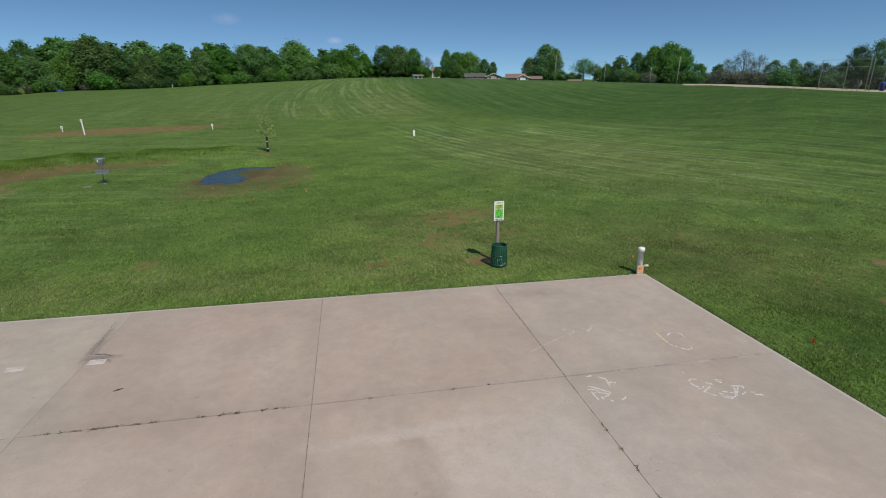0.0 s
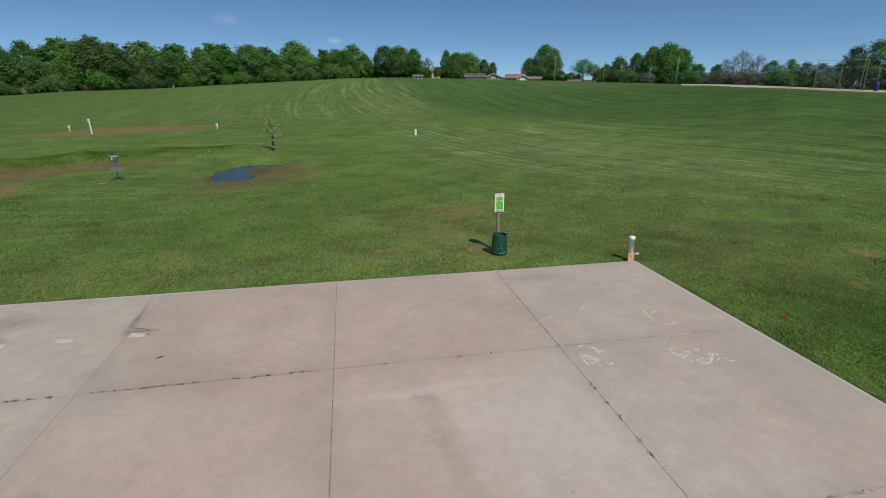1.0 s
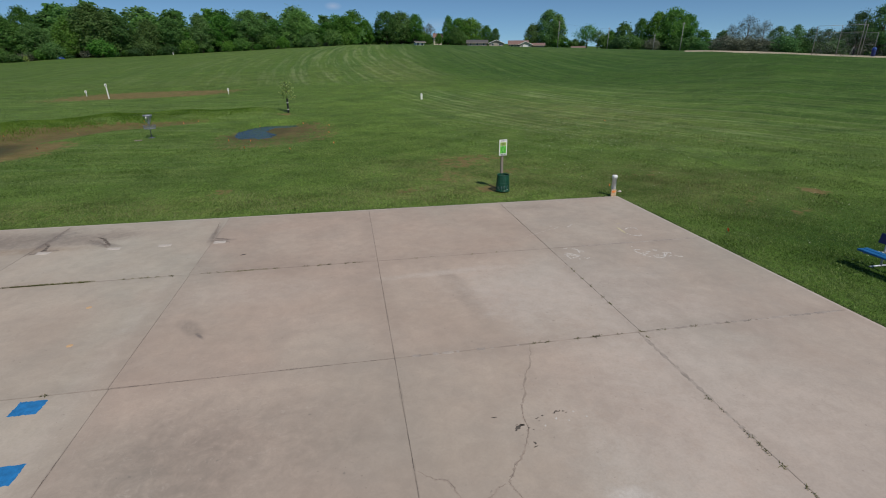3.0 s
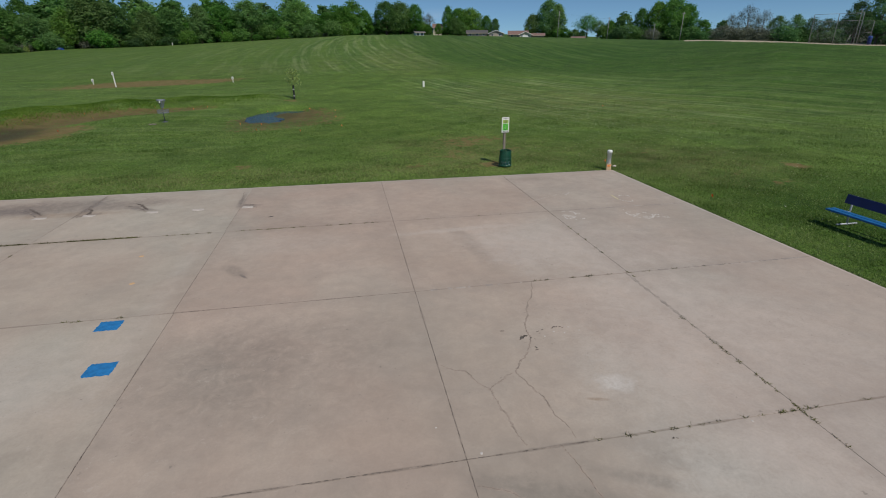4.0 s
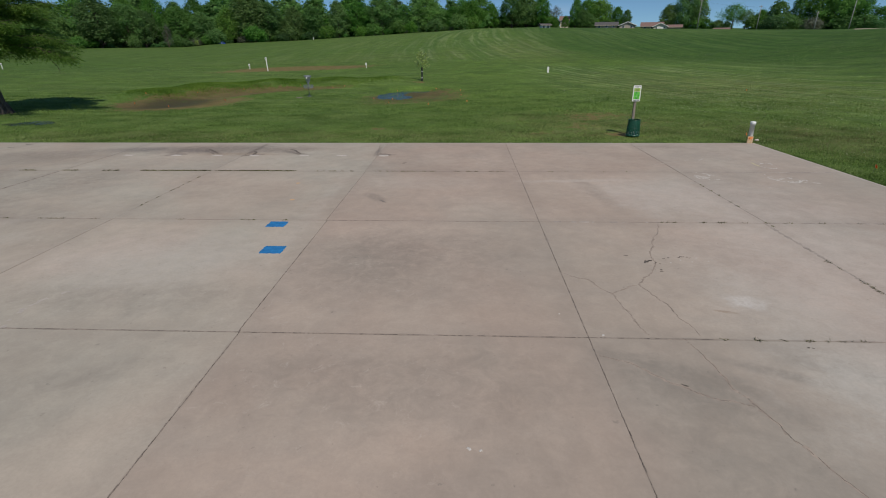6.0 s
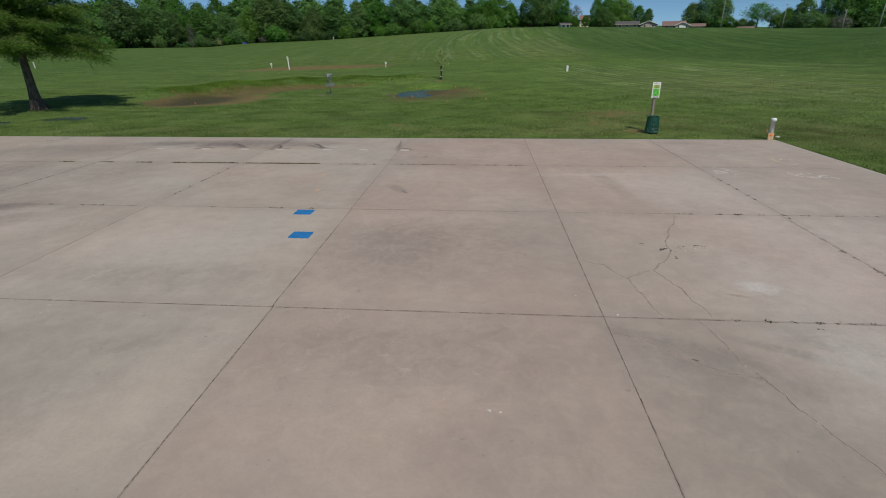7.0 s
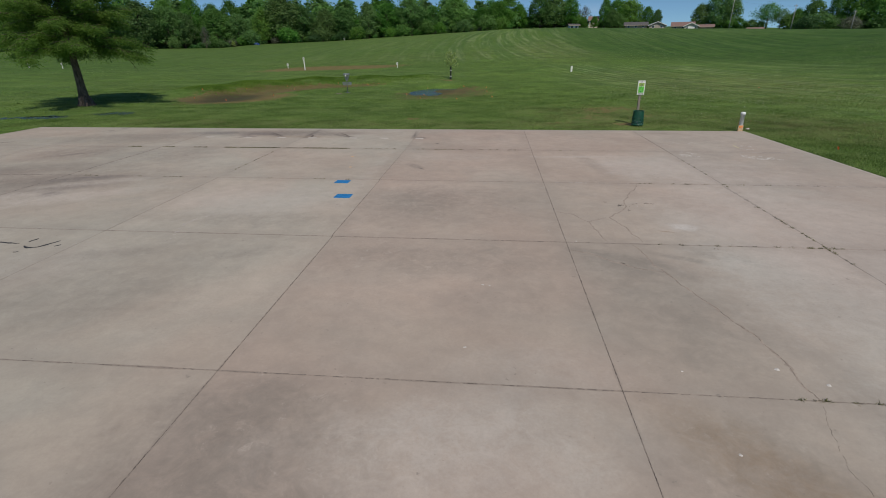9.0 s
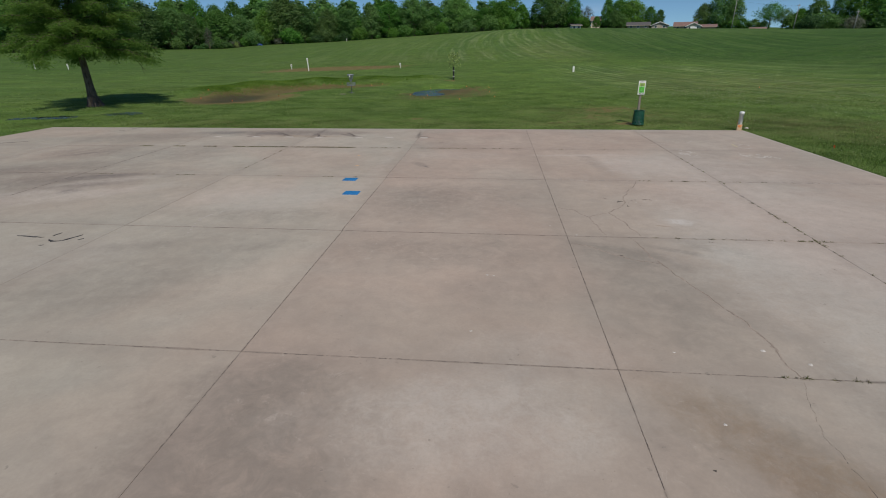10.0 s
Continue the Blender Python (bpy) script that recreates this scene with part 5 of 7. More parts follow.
def ribbon(name, pts, width, material, label, category, z=0.004, jitter=0.02, seed=1, parent=None, taper=True, step=0.06, gaps=0.0):
    """A thin uneven strip lying on the slab along a bent line, a few millimetres thick."""
    rnd = random.Random(seed)
    dense = []
    for (ax, ay), (bx, by) in zip(pts, pts[1:]):
        n = max(2, int(math.hypot(bx - ax, by - ay) / step))
        dense += [(ax + (bx - ax) * k / n, ay + (by - ay) * k / n) for k in range(n)]
    dense.append(pts[-1])
    bm = bmesh.new()
    rows = []
    n = len(dense)
    for i, (x, y) in enumerate(dense):
        ax, ay = dense[max(0, i - 1)]
        bx, by = dense[min(n - 1, i + 1)]
        d = math.hypot(bx - ax, by - ay) or 1
        nx, ny = -(by - ay) / d, (bx - ax) / d
        j = rnd.uniform(-jitter, jitter)
        w = width * rnd.uniform(0.4, 1.3) / 2
        if taper:
            w *= min(1, 0.35 + 4.0 * min(i, n - 1 - i) / n)
        x, y = x + nx * j, y + ny * j
        rows.append([bm.verts.new((x + nx * w, y + ny * w, 0.0005)), bm.verts.new((x + nx * w * 0.7, y + ny * w * 0.7, z)), bm.verts.new((x - nx * w * 0.7, y - ny * w * 0.7, z)), bm.verts.new((x - nx * w, y - ny * w, 0.0005))])
    for a, b in zip(rows, rows[1:]):
        if rnd.random() < gaps:
            continue
        for k in range(3):
            bm.faces.new((a[k], b[k], b[k + 1], a[k + 1]))
    ob = part(name, bm, material, parent)
    return tagged(ob, label, category) if parent is None else ob


def wander(pts, seed, sway=0.11, levels=3):
    """A bent line broken again and again at shifted midpoints, as cracks run."""
    rnd = random.Random(seed)
    for _ in range(levels):
        out = [pts[0]]
        for (ax, ay), (bx, by) in zip(pts, pts[1:]):
            k = rnd.uniform(-sway, sway)
            out += [((ax + bx) / 2 - (by - ay) * k, (ay + by) / 2 + (bx - ax) * k), (bx, by)]
        pts = out
    return pts


CRACKS = [
    ([(-6.72, -9.15), (-6.85, -9.5), (-7.28, -10.48), (-7.46, -11.1), (-7.67, -11.55), (-8.01, -11.97), (-7.94, -12.18), (-7.82, -12.57), (-7.81, -12.97), (-7.71, -13.4)], 0.007),
    ([(-9.06, -11.6), (-8.72, -11.82), (-8.48, -12.29), (-8.45, -12.64), (-8.4, -13.03), (-8.33, -13.4)], 0.006),
    ([(-8.05, -12.0), (-8.3, -12.16), (-8.48, -12.29)], 0.005),
    ([(-7.95, -13.46), (-7.86, -13.82), (-7.83, -14.41), (-7.7, -14.8), (-7.56, -15.35), (-7.3, -16.3), (-7.2, -16.79), (-7.19, -17.3), (-7.17, -17.74)], 0.009),
    ([(-7.2, -17.8), (-7.32, -18.1), (-7.42, -18.49), (-7.47, -18.6), (-7.46, -18.99), (-7.6, -19.9), (-7.55, -22.0)], 0.008),
    ([(-9.06, -13.86), (-8.75, -14.0), (-8.58, -14.18), (-8.44, -14.34), (-8.22, -14.51), (-8.0, -14.62), (-7.75, -14.7)], 0.005)]
HAIRLINE = plain("crack_dirt", (0.195, 0.155, 0.128), 0.95, vary=0.5, scale=3)
CRACK_STAIN = plain("crack_stain", (0.345, 0.278, 0.228), 0.95, vary=0.15, scale=5)
JOINT_CRUST = plain("joint_crust", (0.235, 0.190, 0.157), 0.95, vary=0.45, scale=7)
for k, (pts, w) in enumerate(CRACKS):
    pts = wander(pts, 30 + k, 0.085)
    ribbon("crack_stain", pts, 0.04, CRACK_STAIN, "", "", 0.0012, 0.012, 40 + k, pavement, True, 0.08, 0.1)
    ribbon("crack", pts, w * 0.7, HAIRLINE, "", "", 0.0025, 0.006, 50 + k, pavement, True, 0.04, 0.2)
GRIME = plain("dark_wet_grime", (0.150, 0.118, 0.096), 0.9, vary=0.4, scale=6)
for k, run in enumerate([[(-19.06, -2.1), (-19.29, -1.83), (-19.52, -1.56), (-19.74, -1.34)], [(-17.79, -2.36), (-17.77, -2.2), (-17.83, -1.85), (-18.01, -1.64)], [(-16.19, -2.13), (-16.38, -1.85), (-16.59, -1.5), (-16.81, -1.33)], [(-13.5, -2.08), (-13.31, -2.12), (-13.09, -2.23)]]):
    ribbon("grime_run", run, 0.09 if k < 3 else 0.05, GRIME, "", "", 0.003, 0.015, 420 + k, pavement, True, 0.03, 0.06)

SCUFF = plain("worn_tyre_scuff", (0.450, 0.392, 0.345), 0.95, vary=0.15)
ribbon("scuff_arc", [(-16.35, -12.3), (-16.62, -12.65), (-16.7, -13.05), (-16.58, -13.5), (-16.45, -13.85)], 0.06, SCUFF, "", "", 0.0012, 0.03, 77, pavement, True, 0.05, 0.45)

# dirt packed unevenly into the joints
for k, (pts, w, gap) in enumerate([([(-27.0, JOINT_Y[3]), (-7.6, JOINT_Y[3])], 0.030, 0.30), ([(-18.0, JOINT_Y[4]), (-5.0, JOINT_Y[4])], 0.030, 0.35), ([(-30.0, JOINT_Y[2]), (-20.5, JOINT_Y[2])], 0.040, 0.35), ([(-13.5, JOINT_Y[2]), (-9.2, JOINT_Y[2])], 0.020, 0.5),
                                  ([(-13.47, -10.5), (-13.47, -13.4), (-13.45, -13.5), (-13.45, -19.5)], 0.024, 0.35), ([(JOINT_X[2], -5.0), (JOINT_X[2], -19.5)], 0.018, 0.45), ([(JOINT_X[5], -4.8), (JOINT_X[5], -11.5)], 0.10, 0.2), ([(JOINT_X[4], -0.2), (JOINT_X[4], -2.6)], 0.04, 0.3), ([(JOINT_X[1], -0.4), (JOINT_X[1], -5.8)], 0.022, 0.55)]):
    ribbon("joint_dirt", pts, w * 0.62, JOINT_CRUST, "", "", 0.0022, 0.004, 600 + k, pavement, False, 0.03, gap * 0.5)

# joints silted up flush with the slab
SILT = plain("pale_joint_silt", (0.355, 0.300, 0.258), 0.95, vary=0.2, scale=5)
for k, (pts, gap) in enumerate([([(-3.6, JOINT_Y[1]), (-0.15, JOINT_Y[1])], 0.03), ([(-4.61, -9.2), (-4.61, -11.0)], 0.04), ([(-4.61, -11.0), (-4.61, -11.9)], 0.35), ([(-4.4, JOINT_Y[2]), (-0.2, JOINT_Y[2])], 0.10), ([(-9.0, JOINT_Y[0] - 0.02), (-0.2, JOINT_Y[0] - 0.02)], 0.6), ([(-9.0, JOINT_Y[2]), (-6.9, JOINT_Y[2])], 0.55)]):
    ribbon("joint_silt", pts, 0.080, SILT, "", "", 0.0024, 0.002, 650 + k, pavement, False, 0.05, gap)

TAR = plain("black_crack_sealant", (0.035, 0.032, 0.03), 0.6, vary=0.2)
for k, pts in enumerate([[(-19.77, -14.23), (-19.47, -14.25), (-19.15, -14.28)], [(-18.95, -14.38), (-18.80, -14.47), (-18.66, -14.42), (-18.56, -14.25), (-18.5, -14.08)], [(-19.04, -14.2), (-19.0, -14.01)], [(-18.38, -14.36), (-18.31, -14.28)], [(-18.88, -14.69), (-18.81, -14.65)],
                         [(-30.3, -4.45), (-29.78, -4.19), (-29.3, -3.92)], [(-27.5, -1.05), (-27.3, -0.95)], [(-27.35, -0.42), (-27.1, -0.36)], [(-12.55, -3.6), (-12.42, -3.52)]]):
    ribbon("sealant_streak", pts, 0.055, TAR, "black tar sealant streak on the concrete", "tar streak", 0.006, 0.01, 70 + k)

for k, pts in enumerate([[(-7.62, -11.05), (-7.5, -11.08), (-7.44, -11.18), (-7.40, -11.2)], [(-7.5, -11.38), (-7.47, -11.48), (-7.52, -11.5)], [(-7.9, -10.84), (-7.83, -10.86)], [(-7.4, -11.0), (-7.28, -10.97), (-7.12, -10.93)], [(-7.05, -10.92), (-6.90, -10.88), (-6.82, -10.93), (-6.86, -11.0)], [(-6.97, -10.66), (-6.93, -10.74)],
                         [(-6.6, -13.62), (-6.5, -13.64)], [(-8.62, -19.1), (-8.57, -19.12)], [(-8.25, -14.42), (-8.33, -14.36)]]):
    ribbon("spalled_chip", pts, 0.026, JOINT, "", "", 0.004, 0.014, 90 + k, pavement, True, 0.025, 0.3)

ribbon("spalled_chip", [(-7.66, -11.16), (-7.58, -11.09), (-7.50, -11.06)], 0.06, JOINT, "", "", 0.004, 0.014, 99, pavement, True, 0.02, 0.0)

# post holes filled with paler mortar, in a line near the grass
for k, px in enumerate([-22.0, -20.35, -18.93, -17.68, -16.0, -14.72, -13.3]):
    bm = bmesh.new()
    rnd = random.Random(300 + k)
    ring = [(0.17 + rnd.uniform(-0.03, 0.03), 0.09 + rnd.uniform(-0.02, 0.02)) for _ in range(4)]
    corners = [(-ring[0][0], -ring[0][1]), (ring[1][0], -ring[1][1]), (ring[2][0], ring[2][1]), (-ring[3][0], ring[3][1])]
    lo = [bm.verts.new((a, b, 0)) for a, b in corners]
    hi = [bm.verts.new((a * 0.92, b * 0.9, 0.006)) for a, b in corners]
    for j in range(4):
        bm.faces.new((lo[j], lo[(j + 1) % 4], hi[(j + 1) % 4], hi[j]))
    bm.faces.new(hi)
    part("mortar_patch", bm, MORTAR, pavement, "pale mortar patch").location = (px, -2.42, 0.001)

RUST = plain("rusty_dirt_stain", (0.255, 0.205, 0.170), 0.95, vary=0.35, scale=4)
for k, (run, w) in enumerate([([(-20.78, -2.5), (-20.45, -2.2), (-20.05, -2.3)], 0.13), ([(-20.0, -1.45), (-19.55, -1.7), (-19.1, -2.3)], 0.10), ([(-18.02, -0.3), (-18.0, -1.3), (-17.98, -2.5)], 0.05), ([(-18.0, -2.55), (-17.7, -2.26), (-17.38, -2.3)], 0.14),
                               ([(-17.0, -1.55), (-16.6, -1.75), (-16.18, -2.3)], 0.12), ([(-13.72, -0.5), (-13.62, -1.5), (-13.55, -2.3)], 0.04), ([(-13.56, -2.3), (-13.3, -2.26), (-13.02, -2.5)], 0.13)]):
    ribbon("rust_run", run, w * 0.6, RUST, "", "", 0.002, 0.03, 400 + k, pavement, True, 0.05, 0.12)


def paint_patch(x, y, sx, sy, turn, seed):
    """A sprayed rectangle of ground paint with a ragged rim."""
    rnd = random.Random(seed)
    bm = bmesh.new()
    rim = []
    for a, b in ((-1, -1), (1, -1), (1, 1), (-1, 1)):
        na, nb = {(-1, -1): (1, -1), (1, -1): (1, 1), (1, 1): (-1, 1), (-1, 1): (-1, -1)}[(a, b)]
        for k in range(14):
            t = k / 14
            rim.append(((a + (na - a) * t) * sx / 2 + rnd.uniform(-1, 1) * 0.010, (b + (nb - b) * t) * sy / 2 + rnd.uniform(-1, 1) * 0.010))
    lo = [bm.verts.new((px * 1.02, py * 1.02, 0.0)) for px, py in rim]
    hi = [bm.verts.new((px, py, 0.003)) for px, py in rim]
    for k in range(len(rim)):
        bm.faces.new((lo[k], lo[(k + 1) % len(rim)], hi[(k + 1) % len(rim)], hi[k]))
    bm.faces.new(hi)
    ob = part("painted_rectangle", bm, COURT_BLUE)
    ob.matrix_world = pose(x, y, 0.001, 0, 0, turn)
    return tagged(ob, "bright blue sprayed rectangle on the concrete", "paint mark", "blue paint marks")


paint_patch(-14.43, -9.37, 0.37, 0.32, 0, 1)
paint_patch(-14.02, -10.74, 0.38, 0.34, 0, 2)
for k, (dx, dy) in enumerate([(-15.04, -6.06), (-14.69, -7.61)]):
    bm = bmesh.new()
    lathe(bm, [(0.055, 0.0005), (0.04, 0.002), (0.0, 0.003)], 14)
    ob = part("paint_dot", bm, ORANGE_DUST)
    ob.matrix_world = pose(dx, dy, 0.001)
    tagged(ob, "faded orange sprayed dot on the concrete", "paint mark", "orange paint dots")

# chalk drawings
CHALK_LINES = [
    ([(-4.91, -3.72), (-4.55, -3.51), (-3.86, -3.14)], 0.022, 0), ([(-3.78, -3.13), (-3.58, -3.01)], 0.04, 0), ([(-3.82, -2.88), (-3.74, -2.89)], 0.06, 0), ([(-3.38, -2.92), (-3.30, -2.93)], 0.05, 0),
    ([(-3.33, -3.08), (-3.19, -2.95), (-3.06, -2.81)], 0.10, 0), ([(-2.66, -3.19), (-2.38, -3.14)], 0.03, 0), ([(-1.70, -3.03), (-1.58, -3.06)], 0.04, 1)]
CHALK_FIGURE = [
    ([(-1.87, -3.35), (-1.89, -3.57), (-1.90, -3.79), (-1.92, -3.99)], 1), ([(-1.76, -3.62), (-1.61, -3.49), (-1.48, -3.49), (-1.38, -3.55), (-1.40, -3.71)], 0), ([(-1.90, -3.94), (-1.79, -4.10), (-1.70, -4.20), (-1.57, -4.20), (-1.53, -4.07)], 0)]
SCRIBBLE_A = [
    [(-4.18, -4.76), (-4.07, -4.74), (-4.07, -4.78)], [(-3.97, -4.8), (-3.86, -4.88), (-3.86, -5.0), (-3.92, -5.17)], [(-3.86, -5.0), (-3.73, -5.04)], [(-4.29, -5.05), (-4.2, -5.11), (-4.1, -5.19), (-3.97, -5.31)], [(-4.33, -5.14), (-4.22, -5.17), (-4.16, -5.24)],
    [(-4.3, -5.22), (-4.3, -5.33), (-4.29, -5.48)], [(-4.27, -5.25), (-4.12, -5.29), (-4.02, -5.34), (-4.06, -5.38), (-4.22, -5.41), (-4.18, -5.47)], [(-4.09, -5.49), (-4.06, -5.56)], [(-3.93, -5.48), (-3.9, -5.53), (-3.81, -5.5), (-3.79, -5.46)]]
SCRIBBLE_B = [
    [(-2.45, -5.25), (-2.33, -5.19), (-2.23, -5.23)], [(-2.42, -5.29), (-2.42, -5.38), (-2.34, -5.49)], [(-2.4, -5.5), (-2.26, -5.45)], [(-2.15, -5.34), (-2.06, -5.43)], [(-2.22, -5.45), (-2.14, -5.49)], [(-2.39, -5.62), (-2.27, -5.53), (-2.16, -5.49)], [(-2.34, -5.6), (-2.29, -5.7), (-2.21, -5.75)],
    [(-2.13, -5.67), (-2.1, -5.77)], [(-2.18, -5.78), (-2.02, -5.87)], [(-2.08, -5.77), (-2.0, -5.84), (-1.86, -5.79)], [(-2.06, -5.65), (-1.88, -5.72)], [(-1.79, -5.53), (-1.59, -5.56), (-1.62, -5.66)], [(-1.75, -5.57), (-1.91, -5.8)],
    [(-1.68, -5.58), (-1.87, -5.78)], [(-1.78, -5.8), (-1.65, -5.74)], [(-1.59, -5.76), (-1.51, -5.78)], [(-1.57, -5.82), (-1.45, -5.88), (-1.44, -5.81)], [(-1.93, -5.3), (-1.8, -5.33)], [(-1.92, -5.35), (-1.85, -5.4)], [(-2.32, -4.93), (-2.33, -5.0)]]
for k, (pts, w, yellow) in enumerate(CHALK_LINES):
    ribbon("chalk_line", pts, w * 0.8, YELLOW_CHALK if yellow else FAINT_CHALK, "faded chalk stroke drawn on the concrete", "chalk mark", 0.002, 0.006, 120 + k, None, True, 0.03)
chalk_figure = thing("chalk_figure", 0, 0, 0, "white and yellow chalk loops drawn on the concrete", "chalk mark")
for k, (pts, yellow) in enumerate(CHALK_FIGURE):
    ribbon("stroke", pts, 0.062 if yellow else 0.042, YELLOW_CHALK if yellow else CHALK, "", "", 0.002, 0.005, 140 + k, chalk_figure, True, 0.03, 0.08)
for strokes in (SCRIBBLE_A, SCRIBBLE_B):
    chalk_scribble = thing("chalk_scribble", 0, 0, 0, "white chalk scribble of short strokes on the concrete", "chalk mark")
    for k, pts in enumerate(strokes):
        ribbon("stroke", pts, 0.040, CHALK, "", "", 0.002, 0.006, 150 + k, chalk_scribble, True, 0.022, 0.06)

# small pale litter and bird droppings
for k, (dx, dy, r) in enumerate([(-8.37, -17.33, 0.03), (-7.33, -17.21, 0.05), (-6.94, -17.46, 0.05), (-8.29, -18.53, 0.035), (-10.57, -15.35, 0.04), (-10.47, -15.37, 0.03), (-10.75, -17.05, 0.03), (-8.90, -13.42, 0.035), (-5.4, -13.55, 0.03), (-2.95, -6.35, 0.03), (-1.7, -6.9, 0.025), (-9.35, -12.9, 0.025), (-7.02, -11.03, 0.04), (-6.86, -11.1, 0.03), (-6.72, -10.94, 0.035), (-6.58, -11.07, 0.03), (-7.22, -11.14, 0.03)]):
    rnd = random.Random(500 + k)
    bm = bmesh.new()
    r *= 0.6
    rim = [(r * rnd.uniform(0.6, 1.3) * math.cos(a * 0.628), r * rnd.uniform(0.5, 1.1) * math.sin(a * 0.628)) for a in range(10)]
    top = bm.verts.new((0, 0, 0.006))
    vs = [bm.verts.new((a, b, 0.0005)) for a, b in rim]
    for j in range(10):
        bm.faces.new((vs[j], vs[(j + 1) % 10], top))
    ob = part("pale_fleck", bm, CHALK)
    ob.matrix_world = pose(dx, dy, 0.001, 0, 0, k * 37)
    tagged(ob, "small pale fleck lying on the concrete", "fleck", "pale flecks")


# weeds growing out of the joints
def weeds(spans, along_x, fixed, density, tall, seed):
    g = np.random.default_rng(seed)
    root = []
    for a, b in spans:
        n = max(4, int(abs(b - a) * density * 1.3))
        clump = g.uniform(min(a, b), max(a, b), max(2, n // 9))
        s = g.choice(clump, n) + g.normal(0, 0.028, n)
        root.append(np.stack([s, np.full(n, fixed) + g.normal(0, 0.010, n), np.zeros(n)], 1) if along_x else np.stack([np.full(n, fixed) + g.normal(0, 0.010, n), s, np.zeros(n)], 1))
    root = np.concatenate(root)
    n = len(root)
    tip = root + np.stack([g.normal(0, 0.03, n), g.normal(0, 0.03, n), g.uniform(0.2, 1.0, n) * tall * 0.5], 1)
    side = g.normal(0, 1, (n, 3)) * np.array([1, 1, 0.1])
    side = side / np.linalg.norm(side, axis=1)[:, None] * 0.007
    return root, tip, side


WEED_ROWS = [
    ([(-23.9, -23.4), (-22.6, -22.1), (-21.4, -20.8), (-20.2, -18.1), (-17.95, -15.55), (-20.1, -18.2), (-17.9, -15.6)], True, JOINT_Y[1], 210, 0.075, 1), ([(-15.0, -14.7), (-14.6, -14.1), (-13.9, -13.65), (-13.3, -11.4), (-10.9, -10.2), (-9.9, -9.4)], True, JOINT_Y[1], 85, 0.055, 2),
    ([(-8.4, -5.4)], True, JOINT_Y[1], 12, 0.03, 3), ([(-6.65, -6.37), (-5.85, -5.7), (-5.6, -5.25), (-5.03, -4.98), (-4.5, -4.45), (-4.2, -4.08), (-3.5, -3.4), (-2.76, -2.69), (-2.3, -2.24)], True, JOINT_Y[2], 110, 0.05, 4), ([(-22.2, -21.6), (-20.5, -20.3), (-19.7, -19.05), (-18.5, -18.4), (-16.7, -16.5), (-15.3, -15.0), (-14.5, -14.3)], True, JOINT_Y[2], 80, 0.045, 5),
    ([(-7.52, -7.42), (-7.12, -6.93), (-6.79, -6.7), (-6.6, -6.4), (-6.28, -6.2), (-6.12, -6.0), (-5.86, -5.76), (-5.5, -5.42), (-5.3, -5.2), (-5.05, -4.03), (-3.72, -3.6), (-2.9, -2.6), (-2.2, -1.4), (-1.0, -0.6)], True, JOINT_Y[3], 65, 0.05, 6), ([(-7.42, -7.08), (-6.85, -6.5), (-6.3, -5.6), (-5.3, -4.7), (-4.4, -2.9), (-2.4, -0.5)], True, JOINT_Y[4], 85, 0.05, 7),
    ([(-8.2, -7.9), (-7.5, -7.2), (-7.0, -6.5), (-6.3, -5.9), (-5.6, -5.2)], False, JOINT_X[4], 60, 0.04, 8), ([(-6.3, -6.05), (-6.75, -6.6), (-7.15, -7.03), (-7.66, -7.54), (-8.03, -7.88), (-9.35, -9.0)], False, JOINT_X[1], 75, 0.05, 9), ([(-11.4, -11.0), (-12.2, -11.5), (-13.1, -12.35), (-14.25, -13.25), (-15.5, -14.9)], False, -4.63, 60, 0.05, 10)]
w_root, w_tip, w_side = (np.concatenate(v) for v in zip(*(weeds(*row) for row in WEED_ROWS)))
tagged(blade_cloud("joint_weeds", w_root, w_tip, w_side, WEED), "small green and brown weeds growing in the slab joints", "weeds", kind="stuff")


